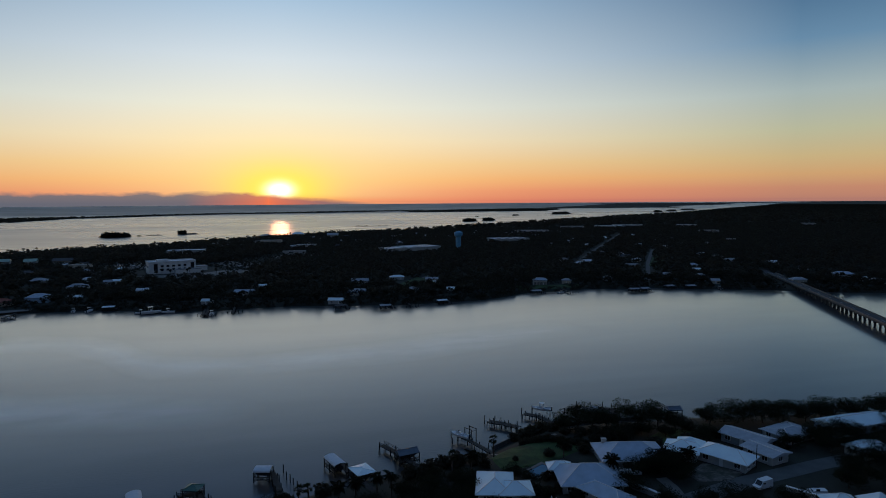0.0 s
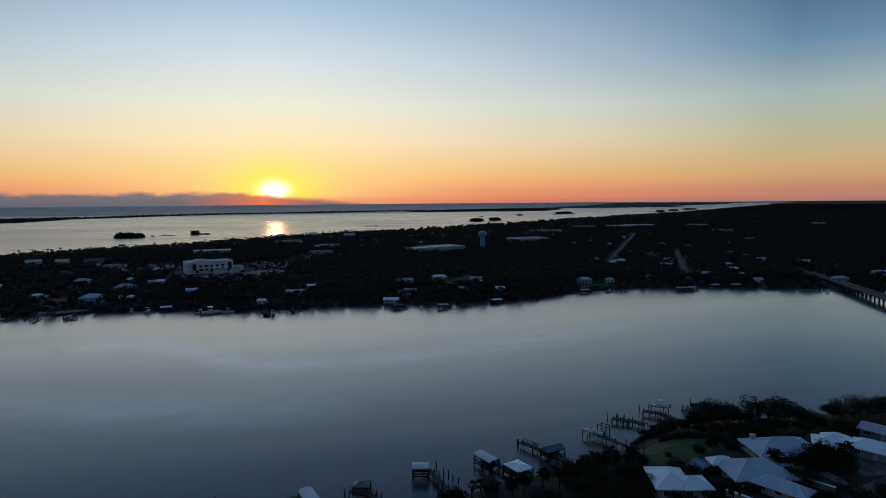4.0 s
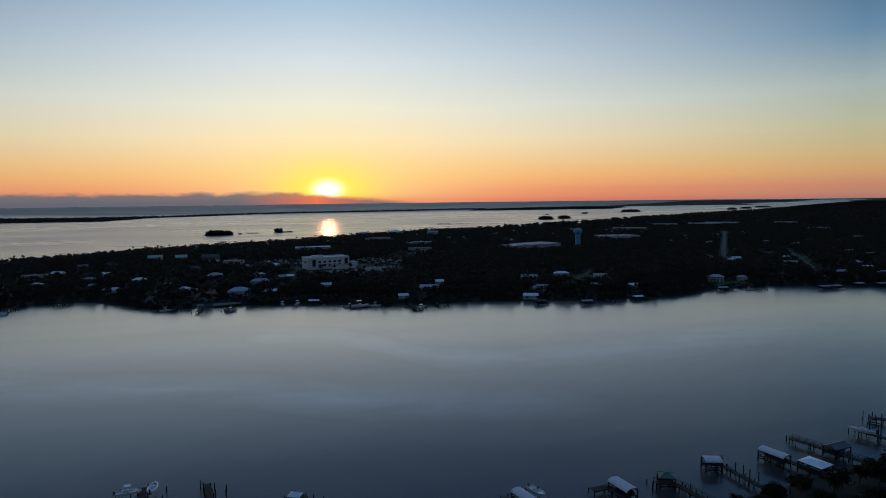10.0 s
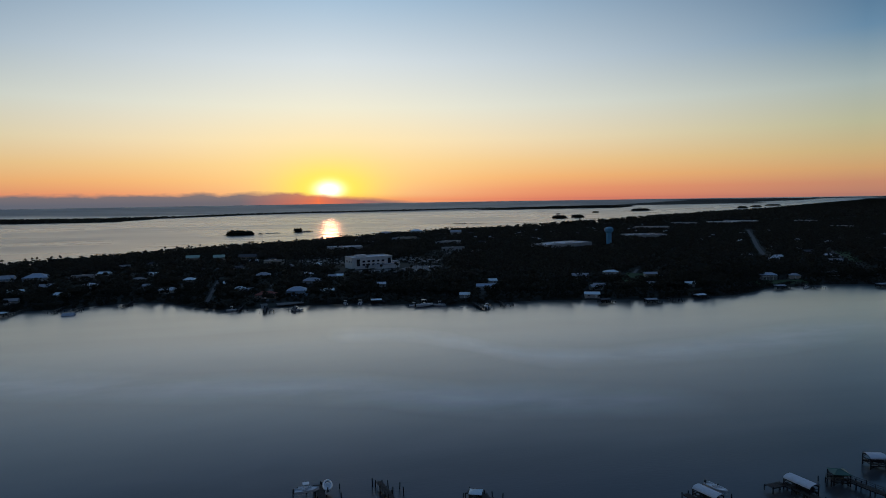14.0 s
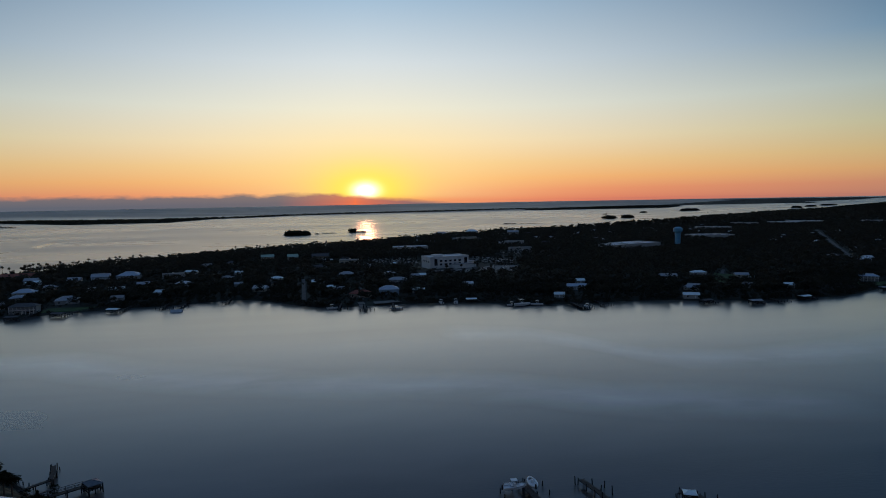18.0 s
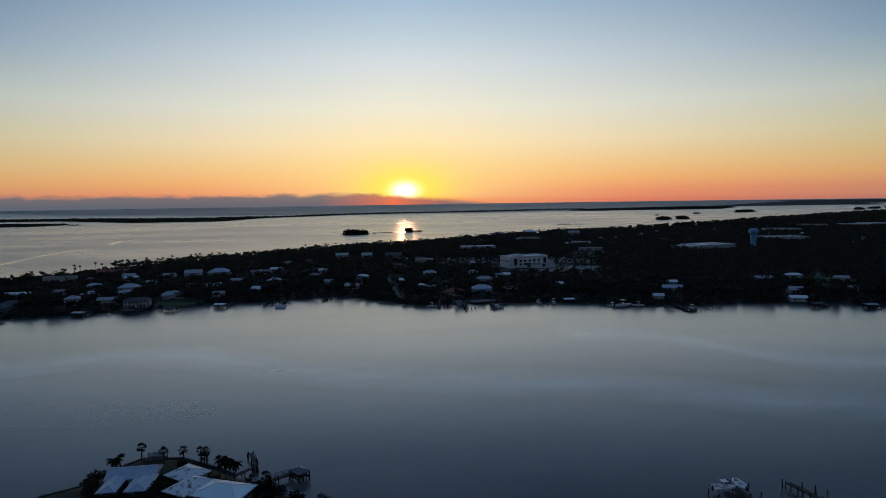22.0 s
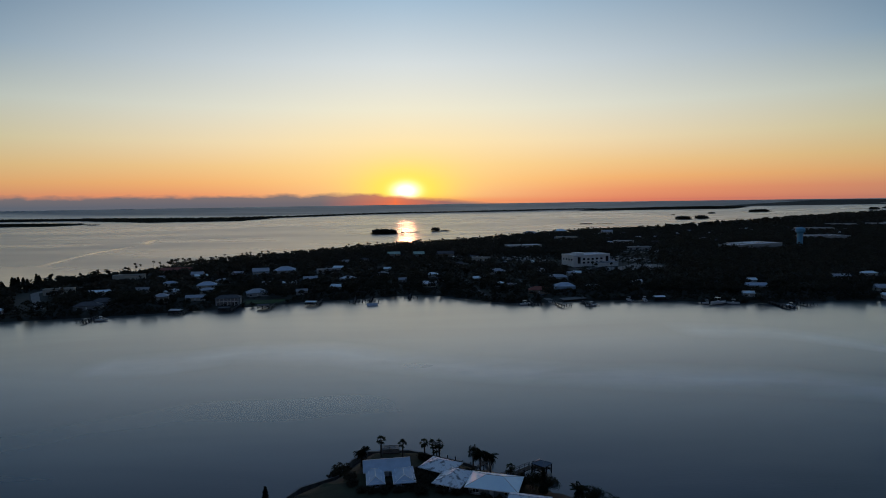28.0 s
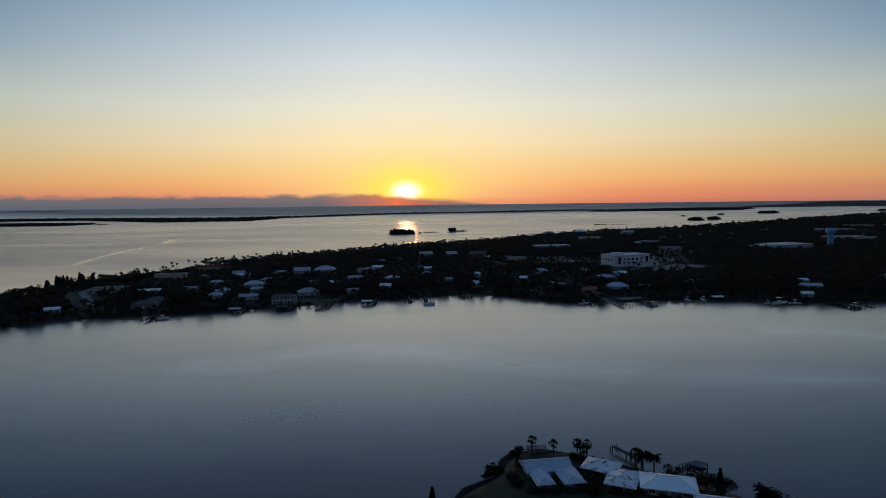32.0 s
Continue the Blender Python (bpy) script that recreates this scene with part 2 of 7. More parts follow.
M = {
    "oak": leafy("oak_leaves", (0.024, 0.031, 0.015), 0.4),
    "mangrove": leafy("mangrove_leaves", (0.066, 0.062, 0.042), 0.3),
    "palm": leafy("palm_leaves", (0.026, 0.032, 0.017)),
    # far and mangrove leaf colours are lifted to imitate the veil of haze and glare
    "far_leaf": leafy("veil_lifted_far_leaves", (0.08, 0.073, 0.052), 0.22),
    "bark": material("bark", (0.09, 0.07, 0.055), 0.9, scale=1.5, bump=0.6),
    "soil": material("soil_and_scrub", (0.024, 0.026, 0.017), 0.95, vary=0.4, scale=0.08, tint=(0.036, 0.034, 0.027), spot=0.6, fine=0.9),
    "lawn": material("lawn", (0.04, 0.078, 0.02), 0.95, vary=0.5, scale=0.25, fine=6.0, bump=0.5),
    "lane": material("worn_asphalt_lane", (0.09, 0.096, 0.096), 0.9, vary=0.2, scale=0.3, fine=8.0, tint=(0.07, 0.07, 0.072)),
    "dim_lawn": material("dark_coarse_grass", (0.022, 0.03, 0.013), 0.95, vary=0.35, scale=0.25, fine=5.0, bump=0.5),
    "asphalt": material("asphalt", (0.055, 0.056, 0.06), 0.9, vary=0.2, scale=0.3, fine=8.0),
    "concrete": material("concrete", (0.17, 0.165, 0.155), 0.85, vary=0.2, scale=0.4, tint=(0.13, 0.125, 0.12)),
    # deck and pile concrete is coloured darker for the shade under the bridge
    "bridge": material("shaded_bridge_concrete", (0.09, 0.09, 0.09), 0.85, vary=0.2, scale=0.3, tint=(0.1, 0.1, 0.1)),
    "plank": material("weathered_planks", (0.045, 0.04, 0.036), 0.9, vary=0.35, scale=1.2, fine=14.0, bump=0.4),
    "pile": material("timber_piling", (0.022, 0.019, 0.017), 0.9, vary=0.35, scale=1.5),
    "rail": material("weathered_rail", (0.075, 0.068, 0.062), 0.85, vary=0.3, scale=1.5),
    "white_metal": material("white_metal_roof", (0.78, 0.92, 0.97), 0.42, vary=0.06, scale=0.35, tint=(0.68, 0.83, 0.9), bump=0.08),
    "grey_shingle": material("grey_shingle", (0.38, 0.41, 0.46), 0.8, vary=0.15, scale=0.6, tint=(0.3, 0.33, 0.37), fine=6.0),
    "blue_shingle": material("pale_blue_roof", (0.4, 0.49, 0.6), 0.6, vary=0.12, scale=0.5, tint=(0.34, 0.42, 0.52), fine=6.0),
    "dark_shingle": material("dark_shingle", (0.1, 0.1, 0.105), 0.9, vary=0.25, scale=0.6, fine=6.0),
    "old_white": material("patched_white_roof", (0.72, 0.76, 0.8), 0.6, vary=0.08, scale=3.0, tint=(0.05, 0.05, 0.055), spot=0.52, fine=2.5),
    "red_tile": material("red_tile_roof", (0.3, 0.1, 0.07), 0.85, vary=0.25, scale=0.6, fine=5.0),
    "teal": material("pale_green_metal_roof", (0.3, 0.44, 0.36), 0.5, vary=0.15, scale=0.4),
    "flat_white": material("white_membrane_roof", (0.66, 0.67, 0.68), 0.7, vary=0.1, scale=0.12, tint=(0.45, 0.45, 0.46)),
    "flat_grey": material("grey_gravel_roof", (0.3, 0.3, 0.31), 0.85, vary=0.2, scale=0.12),
    # house stucco holds the shade on the fronts in its colour; white_block stays undimmed
    "stucco": material("shade_dimmed_stucco", (0.46, 0.45, 0.43), 0.85, vary=0.08, scale=0.5, tint=(0.34, 0.33, 0.31)),
    "white_block": material("undimmed_white_wall", (0.76, 0.75, 0.72), 0.85, vary=0.08, scale=0.5, tint=(0.6, 0.59, 0.56)),
    "cream": material("cream_stucco", (0.58, 0.52, 0.42), 0.85, vary=0.1, scale=0.5),
    "tan": material("tan_stucco", (0.4, 0.32, 0.25), 0.85, vary=0.12, scale=0.5),
    "blue_wall": material("pale_blue_siding", (0.42, 0.55, 0.68), 0.8, vary=0.08, scale=0.5),
    "grey_wall": material("grey_block_and_shaded_wall", (0.3, 0.3, 0.3), 0.85, vary=0.15, scale=0.5),
    "trim": material("white_trim", (0.74, 0.74, 0.73), 0.6, vary=0.05, scale=1.0, bump=0.05),
    "tower": material("blue_tower_paint", (0.13, 0.4, 0.6), 0.6, vary=0.06, scale=0.1, tint=(0.11, 0.34, 0.52), bump=0.05),
    "gel": material("white_gelcoat", (0.76, 0.77, 0.78), 0.25, vary=0.04, scale=1.0, bump=0.02),
    "canvas": material("grey_canvas", (0.66, 0.68, 0.71), 0.8, vary=0.1, scale=1.0, bump=0.2),
    "navy": material("dark_hull_paint", (0.03, 0.033, 0.04), 0.3, vary=0.1, scale=1.0, bump=0.02),
    "cover": material("dark_boat_canvas", (0.035, 0.036, 0.04), 0.85, vary=0.2, scale=1.0, bump=0.2),
    "green_roof": material("green_metal_roof", (0.05, 0.14, 0.11), 0.5, vary=0.15, scale=0.8, bump=0.08),
    "slate_blue": material("slate_blue_roof", (0.1, 0.13, 0.17), 0.6, vary=0.15, scale=0.8, bump=0.08),
    "alu": material("aluminium", (0.6, 0.61, 0.62), 0.35, 0.9, vary=0.08, scale=2.0, bump=0.03),
    "black": material("black_rubber", (0.02, 0.02, 0.022), 0.6, vary=0.2, scale=3.0),
    "rock": material("seawall_concrete", (0.12, 0.115, 0.105), 0.9, vary=0.3, scale=0.8),
    "sand": material("sandy_yard", (0.15, 0.135, 0.115), 0.95, vary=0.6, scale=1.1, tint=(0.035, 0.038, 0.022), spot=0.46, fine=3.0),
    "paint": material("white_vehicle_paint", (0.72, 0.73, 0.74), 0.25, vary=0.03, scale=1.0, bump=0.0),
    "line": material("road_paint", (0.6, 0.6, 0.56), 0.8, vary=0.2, scale=2.0),
}


def glass(name, base, rough):
    m = material(name, base, rough, vary=0.1, scale=0.5, bump=0.0)
    m.node_tree.nodes["Principled BSDF"].inputs["Specular IOR Level"].default_value = 0.8
    return m


M["glass"] = glass("window_glass", (0.02, 0.022, 0.026), 0.06)
M["pool"] = glass("pool_water", (0.03, 0.12, 0.2), 0.08)


def water_material():
    m = bpy.data.materials.new("river_water")
    m.use_nodes = True
    t = m.node_tree
    b = t.nodes["Principled BSDF"]
    # a smooth surface film over small ripples that spread part of the light wide
    b.inputs["IOR"].default_value = 1.22
    b.inputs["Coat Weight"].default_value, b.inputs["Coat IOR"].default_value = 1.0, 1.36
    pos = t.nodes.new("ShaderNodeNewGeometry").outputs["Position"]

    def noisy(scale, stretch, detail=3.0, warp=0.0):
        mp = t.nodes.new("ShaderNodeMapping")
        mp.inputs["Scale"].default_value = stretch
        t.links.new(pos, mp.inputs[0])
        n = t.nodes.new("ShaderNodeTexNoise")
        n.inputs["Scale"].default_value, n.inputs["Detail"].default_value, n.inputs["Distortion"].default_value = scale, detail, warp
        t.links.new(mp.outputs[0], n.inputs["Vector"])
        return n.outputs[0]

    def ranged(v, a, c2, lo, hi):
        n = t.nodes.new("ShaderNodeMapRange")
        for i, val in enumerate((a, c2, lo, hi)):
            n.inputs[i + 1].default_value = val
        t.links.new(v, n.inputs[0])
        return n.outputs[0]

    def math_node(op, p, q=None):
        n = t.nodes.new("ShaderNodeMath")
        n.operation = op
        for i, v in enumerate((p, q)):
            if isinstance(v, (int, float)):
                n.inputs[i].default_value = v
            elif v is not None:
                t.links.new(v, n.inputs[i])
        return n.outputs[0]

    apart = t.nodes.new("ShaderNodeSeparateXYZ")
    t.links.new(pos, apart.inputs[0])
    px, py = apart.outputs[0], apart.outputs[1]
    wobble = math_node("MULTIPLY", math_node("SUBTRACT", noisy(0.02, (0.6, 1.0, 1.0), 4.0), 0.5), 12.0)

    def streak(line, half):
        """A long current line on the water: how near a point lies to the line through the given x, y stops."""
        x0, x1 = line[0][0], line[-1][0]
        r = t.nodes.new("ShaderNodeValToRGB")
        e = r.color_ramp.elements
        while len(e) < len(line):
            e.new(0.5)
        for el, (lx, ly) in zip(e, line):
            v = (ly - 200) / 300
            el.position, el.color = (lx - x0) / (x1 - x0), (v, v, v, 1)
        t.links.new(ranged(px, x0, x1, 0.0, 1.0), r.inputs[0])
        mid = math_node("ADD", math_node("MULTIPLY", r.outputs[0], 300.0), 200.0)
        off = math_node("ABSOLUTE", math_node("ADD", math_node("SUBTRACT", py, mid), wobble))
        ends = math_node("MULTIPLY", ranged(px, x0, x0 + 14, 0.0, 1.0), ranged(px, x1 - 70, x1, 1.0, 0.0))
        return math_node("MULTIPLY", ranged(off, 0.0, half, 1.0, 0.0), ends)

    def wake(line, half):
        """A smooth trail that a boat left on the lagoon, through the given y, x stops."""
        y0, y1 = line[0][0], line[-1][0]
        r = t.nodes.new("ShaderNodeValToRGB")
        e = r.color_ramp.elements
        while len(e) < len(line):
            e.new(0.5)
        for el, (ly, lx) in zip(e, line):
            v = (lx + 900) / 200
            el.position, el.color = (ly - y0) / (y1 - y0), (v, v, v, 1)
        t.links.new(ranged(py, y0, y1, 0.0, 1.0), r.inputs[0])
        mid = math_node("ADD", math_node("MULTIPLY", r.outputs[0], 200.0), -900.0)
        off = math_node("ABSOLUTE", math_node("ADD", math_node("SUBTRACT", px, mid), math_node("MULTIPLY", wobble, 0.6)))
        ends = math_node("MULTIPLY", ranged(py, y0, y0 + 30, 0.0, 1.0), ranged(py, y1 - 120, y1, 1.0, 0.0))
        return math_node("MULTIPLY", ranged(off, 0.0, half, 1.0, 0.0), ends)

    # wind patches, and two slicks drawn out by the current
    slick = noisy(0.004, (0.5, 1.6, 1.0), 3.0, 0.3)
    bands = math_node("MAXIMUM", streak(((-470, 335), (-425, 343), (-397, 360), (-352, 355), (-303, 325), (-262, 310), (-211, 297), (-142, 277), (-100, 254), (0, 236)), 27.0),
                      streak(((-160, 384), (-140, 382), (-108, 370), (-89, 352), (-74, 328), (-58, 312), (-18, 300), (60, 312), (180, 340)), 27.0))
    # slicks' brighter reflection, painted as a paler base colour along with pale mottling
    painted_sheen = t.nodes.new("ShaderNodeMix")
    painted_sheen.data_type = "RGBA"
    painted_sheen.inputs[6].default_value, painted_sheen.inputs[7].default_value = (0.016, 0.024, 0.03, 1), (0.36, 0.36, 0.37, 1)
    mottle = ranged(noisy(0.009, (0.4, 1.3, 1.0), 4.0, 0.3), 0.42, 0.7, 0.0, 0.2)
    t.links.new(math_node("MAXIMUM", mottle, math_node("MULTIPLY", bands, ranged(noisy(0.03, (0.5, 1.0, 1.0), 4.0), 0.3, 0.65, 0.35, 1.0))), painted_sheen.inputs[0])
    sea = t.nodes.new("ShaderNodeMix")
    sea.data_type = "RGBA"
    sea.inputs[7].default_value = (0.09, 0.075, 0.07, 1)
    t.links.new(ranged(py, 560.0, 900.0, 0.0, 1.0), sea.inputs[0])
    t.links.new(painted_sheen.outputs[2], sea.inputs[6])
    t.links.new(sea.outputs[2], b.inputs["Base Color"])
    # the lagoon lies calmer than the sea beyond the barrier
    open_water = ranged(py, 350.0, 900.0, 0.0, 0.15)
    rough = math_node("ADD", ranged(slick, 0.42, 0.6, 0.115, 0.165), math_node("ADD", open_water, ranged(py, 3500.0, 3800.0, 0.0, 0.2)))
    rough = math_node("ADD", rough, ranged(noisy(0.0035, (0.25, 1.0, 1.0), 4.0, 0.5), 0.4, 0.68, -0.005, 0.018))
    wakes = math_node("MAXIMUM", wake(((842, -780), (980, -811), (1073, -825), (1170, -828), (1306, -834)), 9.0),
                      wake(((1270, -822), (1370, -860), (1445, -872), (1481, -849), (1536, -806), (1600, -790)), 16.0))
    rough = math_node("SUBTRACT", rough, math_node("MULTIPLY", wakes, 0.09))
    rough = math_node("SUBTRACT", rough, math_node("MULTIPLY", bands, 0.01))
    t.links.new(rough, b.inputs["Coat Roughness"])
    t.links.new(math_node("ADD", rough, 0.16), b.inputs["Roughness"])

    def wavelets(turn, scale):
        """Short-crested small waves that run in one direction."""
        mp = t.nodes.new("ShaderNodeMapping")
        mp.inputs["Rotation"].default_value, mp.inputs["Scale"].default_value = (0, 0, radians(turn)), (0.28, 1.0, 1.0)
        t.links.new(pos, mp.inputs[0])
        w = t.nodes.new("ShaderNodeTexNoise")
        w.inputs["Scale"].default_value, w.inputs["Detail"].default_value, w.inputs["Distortion"].default_value = scale, 1.0, 0.4
        t.links.new(mp.outputs[0], w.inputs["Vector"])
        return w.outputs[0]

    # small ripples in gusts over a gentle swell
    near_bank = ranged(py, 180.0, 225.0, 1.0, 0.0)
    gust = ranged(noisy(0.018, (1.0, 1.8, 1.0), 3.0, 0.6), 0.42, 0.68, 0.12, 1.0)
    swell = t.nodes.new("ShaderNodeBump")
    swell.inputs["Distance"].default_value = 0.1
    t.links.new(math_node("MULTIPLY", near_bank, 0.08), swell.inputs["Strength"])
    t.links.new(noisy(0.55, (1.0, 1.5, 1.0), 3.0), swell.inputs["Height"])
    ripple = t.nodes.new("ShaderNodeBump")
    ripple.inputs["Distance"].default_value = 0.14
    t.links.new(math_node("MULTIPLY", math_node("MULTIPLY", gust, near_bank), 0.26), ripple.inputs["Strength"])
    t.links.new(math_node("ADD", wavelets(-32.0, 1.2), math_node("MULTIPLY", wavelets(28.0, 1.1), 0.6)), ripple.inputs["Height"])
    t.links.new(swell.outputs[0], ripple.inputs["Normal"])
    t.links.new(ripple.outputs[0], b.inputs["Normal"])
    t.links.new(swell.outputs[0], b.inputs["Coat Normal"])
    return m


M["water"] = water_material()


# ---- building blocks ----
class Geo:
    """Gathers faces of one mesh."""

    def __init__(self):
        self.v, self.f = [], []

    def add(self, verts, faces):
        n = len(self.v)
        self.v += [tuple(p) for p in verts]
        self.f += [tuple(i + n for i in f) for f in faces]
        return self

    def box(self, x, y, z, sx, sy, sz, turn=0.0, taper=1.0):
        """A box standing on z, centred on x, y."""
        c, s = math.cos(turn), math.sin(turn)
        pts = []
        for k, h in ((1.0, 0.0), (taper, sz)):
            for a, b2 in ((-1, -1), (1, -1), (1, 1), (-1, 1)):
                px, py = a * sx / 2 * k, b2 * sy / 2 * k
                pts.append((x + c * px - s * py, y + s * px + c * py, z + h))
        return self.add(pts, [(3, 2, 1, 0), (4, 5, 6, 7), (0, 1, 5, 4), (1, 2, 6, 5), (2, 3, 7, 6), (3, 0, 4, 7)])

    def tube(self, a, b2, r0, r1=None, n=6):
        a, b2 = Vector(a), Vector(b2)
        r1 = r0 if r1 is None else r1
        d = (b2 - a).normalized()
        u = d.orthogonal().normalized()
        w = d.cross(u)
        ring = [(u * math.cos(6.2832 * i / n) + w * math.sin(6.2832 * i / n)) for i in range(n)]
        pts = [a + r0 * p for p in ring] + [b2 + r1 * p for p in ring]
        faces = [(i, (i + 1) % n, n + (i + 1) % n, n + i) for i in range(n)]
        return self.add(pts, faces + [tuple(range(n - 1, -1, -1)), tuple(range(n, 2 * n))])

    def mesh(self, name, mat, smooth=False):
        me = bpy.data.meshes.new(name)
        me.from_pydata(self.v, [], self.f)
        me.materials.append(mat)
        if smooth:
            me.polygons.foreach_set("use_smooth", [True] * len(me.polygons))
        me.update()
        return me


def part(name, geo, mat, parent=None, label="", m=None, smooth=False):
    """Links a Geo (or a mesh that is there already) as one object under parent."""
    ob = new(name, geo if isinstance(geo, bpy.types.Mesh) else geo.mesh(name, mat, smooth))
    if parent:
        ob.parent = parent
    if m is not None:
        ob.matrix_basis = m
    if label:
        tagged(ob, label)
    return ob


def thing(name, label, category, m, group="", kind=""):
    ob = new(name)
    ob.empty_display_size = 0.5
    ob.matrix_basis = m
    return tagged(ob, label, category, group, kind)


# ---- the lie of the land ----
MID, EYE, FAR = np.array((-170.0, 20.0)), 78.0, 3000.0


def sunk(x, y, z):
    """Brings the far distance inside five kilometres, at the height at which the curved earth shows it."""
    x, y, z = np.asarray(x, float), np.asarray(y, float), np.asarray(z, float)
    dx, dy = x - MID[0], y - MID[1]
    d = np.maximum(np.hypot(dx, dy), 1.0)
    r = np.where(d > FAR, FAR + 1780 * (1 - 1 / (1 + np.maximum(d - FAR, 0) / 1780)), d)
    low = (EYE - z + np.where(d > FAR, (d - FAR) ** 2 / 1.46e7, 0)) / d
    return MID[0] + dx * r / d, MID[1] + dy * r / d, EYE - r * low


RIVER_BANK = ((-1500, 150), (-1000, 300), (-760, 400), (-650, 425), (-604, 447), (-583, 465), (-527, 474), (-476, 487), (-450, 495), (-427, 503), (-400, 514), (-383, 522),
              (-360, 523), (-340, 529), (-320, 538), (-300, 541), (-282, 530), (-265, 514), (-250, 500), (-235, 489), (-210, 488), (-180, 492), (-158, 491), (-136, 490),
              (-117, 484), (-98, 475), (-70, 466), (-45, 461), (-20, 466), (0, 466), (20, 463), (40, 456), (60, 453), (81, 446), (105, 447), (126, 449), (150, 449), (176, 460),
              (205, 475), (232, 474), (255, 478), (278, 473), (300, 466), (326, 464), (350, 447), (376, 438), (404, 424),
              (443, 399), (478, 385), (600, 340), (900, 240), (1500, 60), (3000, -300))
LAGOON_SHORE = ((12000, -2000), (30000, 9000), (22000, 20000), (9000, 9100), (5800, 5900), (3231, 3810), (1978, 2745), (1582, 2485), (1130, 2170), (735, 1840),
                (481, 1668), (274, 1530), (124, 1488), (-35, 1358), (-167, 1228), (-274, 1138), (-367, 1075), (-444, 997),
                (-506, 920), (-565, 872), (-610, 815), (-634, 735), (-664, 680), (-682, 600), (-700, 548), (-800, 470), (-1020, 390), (-1500, 260))
NEAR_SHORE = ((3000, -900), (1500, -200), (700, 60), (400, 125), (214, 168), (176, 175), (145, 181), (102, 186), (83, 186), (74, 181), (62, 174), (48, 170),
              (30, 166), (4, 160), (-15, 156), (-40, 148), (-90, 142), (-150, 146), (-200, 152), (-235, 166), (-262, 182), (-272, 192), (-284, 205),
              (-293, 209.5), (-297, 213), (-312, 222.5), (-324, 222.5), (-328, 217), (-331, 207), (-340, 201), (-346, 190), (-358, 176), (-390, 150),
              (-480, 120), (-800, 40), (-2500, -400), (-2500, -3000), (3000, -3000))
BARRIER = ((-9000, 3200), (-2487, 3544), (-2142, 3500), (-1503, 2910), (-1084, 2930), (-1033, 3489), (-787, 3760), (-679, 3990), (-323, 4270),
           (75, 4370), (496, 4500), (809, 4720), (1180, 4850), (1180, 4910), (809, 4800), (496, 4600), (75, 4470), (-323, 4370), (-679, 4110), (-1033, 3680),
           (-1300, 3500), (-1700, 3560), (-2142, 3800), (-9000, 4200))
SPIT = ((890, 4290), (1041, 4120), (1410, 4140), (1739, 4060), (1900, 4110), (2330, 4690), (2440, 5000), (2250, 5250), (1760, 5150), (1220, 4800), (1000, 4500))
FAR_COAST = ((2540, 5330), (3105, 5190), (3314, 5120), (3745, 4950), (4083, 5618), (6359, 7452), (9000, 10000), (12000, 14000), (9000, 14000), (5000, 8500), (3200, 6400), (2600, 5700))
# outline of each islet, and the height of its growth
ISLETS = ((((-402, 1528), (-368, 1518), (-332, 1530), (-336, 1556), (-390, 1552)), 12), (((-328, 1556), (-316, 1554), (-316, 1568), (-326, 1568)), 8),
          (((-314, 1586), (-276, 1582), (-276, 1594), (-312, 1596)), 2.5), (((-248, 1612), (-226, 1606), (-224, 1632), (-244, 1634)), 14), (((-226, 1606), (-196, 1610), (-204, 1624), (-224, 1624)), 5),
          (((657, 2180), (714, 2170), (712, 2215), (670, 2220)), 13), (((752, 2220), (806, 2222), (800, 2262), (757, 2255)), 13),
          (((1462, 3095), (1586, 3126), (1574, 3172), (1472, 3142)), 12), (((1140, 2890), (1182, 2903), (1180, 2935), (1145, 2920)), 9),
          (((2200, 3238), (2246, 3208), (2272, 3252), (2226, 3276)), 12), (((2482, 3480), (2540, 3464), (2566, 3512), (2502, 3530)), 10), (((2836, 3790), (2960, 3806), (2966, 3852), (2850, 3840)), 9),
          (((222, 1898), (268, 1896), (268, 1910), (224, 1912)), 5.5), (((276, 1900), (330, 1904), (328, 1914), (278, 1912)), 3), (((774, 2106), (866, 2122), (866, 2130), (776, 2116)), 2),
          (((884, 2730), (904, 2724), (906, 2746), (886, 2750)), 8), (((-1640, 2640), (-1580, 2620), (-1575, 2650), (-1630, 2675)), 6), (((-2500, 2500), (-1891, 2570), (-1745, 2546), (-1671, 2691), (-1700, 2790), (-1990, 2900), (-2500, 2950)), 6))


def inside(poly, x, y):
    """How far each point lies within the outline (negative outside)."""
    p = np.array(poly, float)
    q = np.roll(p, -1, 0)
    best = np.full(x.shape, 1e9)
    odd = np.zeros(x.shape, bool)
    for (ax, ay), (bx, by) in zip(p, q):
        ex, ey = bx - ax, by - ay
        t = np.clip(((x - ax) * ex + (y - ay) * ey) / (ex * ex + ey * ey), 0, 1)
        best = np.minimum(best, np.hypot(x - ax - t * ex, y - ay - t * ey))
        if ay != by:
            odd ^= ((ay > y) != (by > y)) & (x < ax + (y - ay) * ex / ey)
    return np.where(odd, best, -best)


MAINLAND = RIVER_BANK + LAGOON_SHORE


def land(x, y):
    """The distance to the nearest shore, positive on land."""
    best = np.maximum(inside(MAINLAND, x, y), inside(NEAR_SHORE, x, y))
    for poly in (BARRIER, SPIT, FAR_COAST) + tuple(o for o, _ in ISLETS):
        best = np.maximum(best, inside(poly, x, y))
    return best


def steps(*runs):
    out = [runs[0][0]]
    for a, b2, step in runs:
        n = max(1, round((b2 - a) / step))
        out += [a + (b2 - a) * (i + 1) / n for i in range(n)]
    return np.array(out)


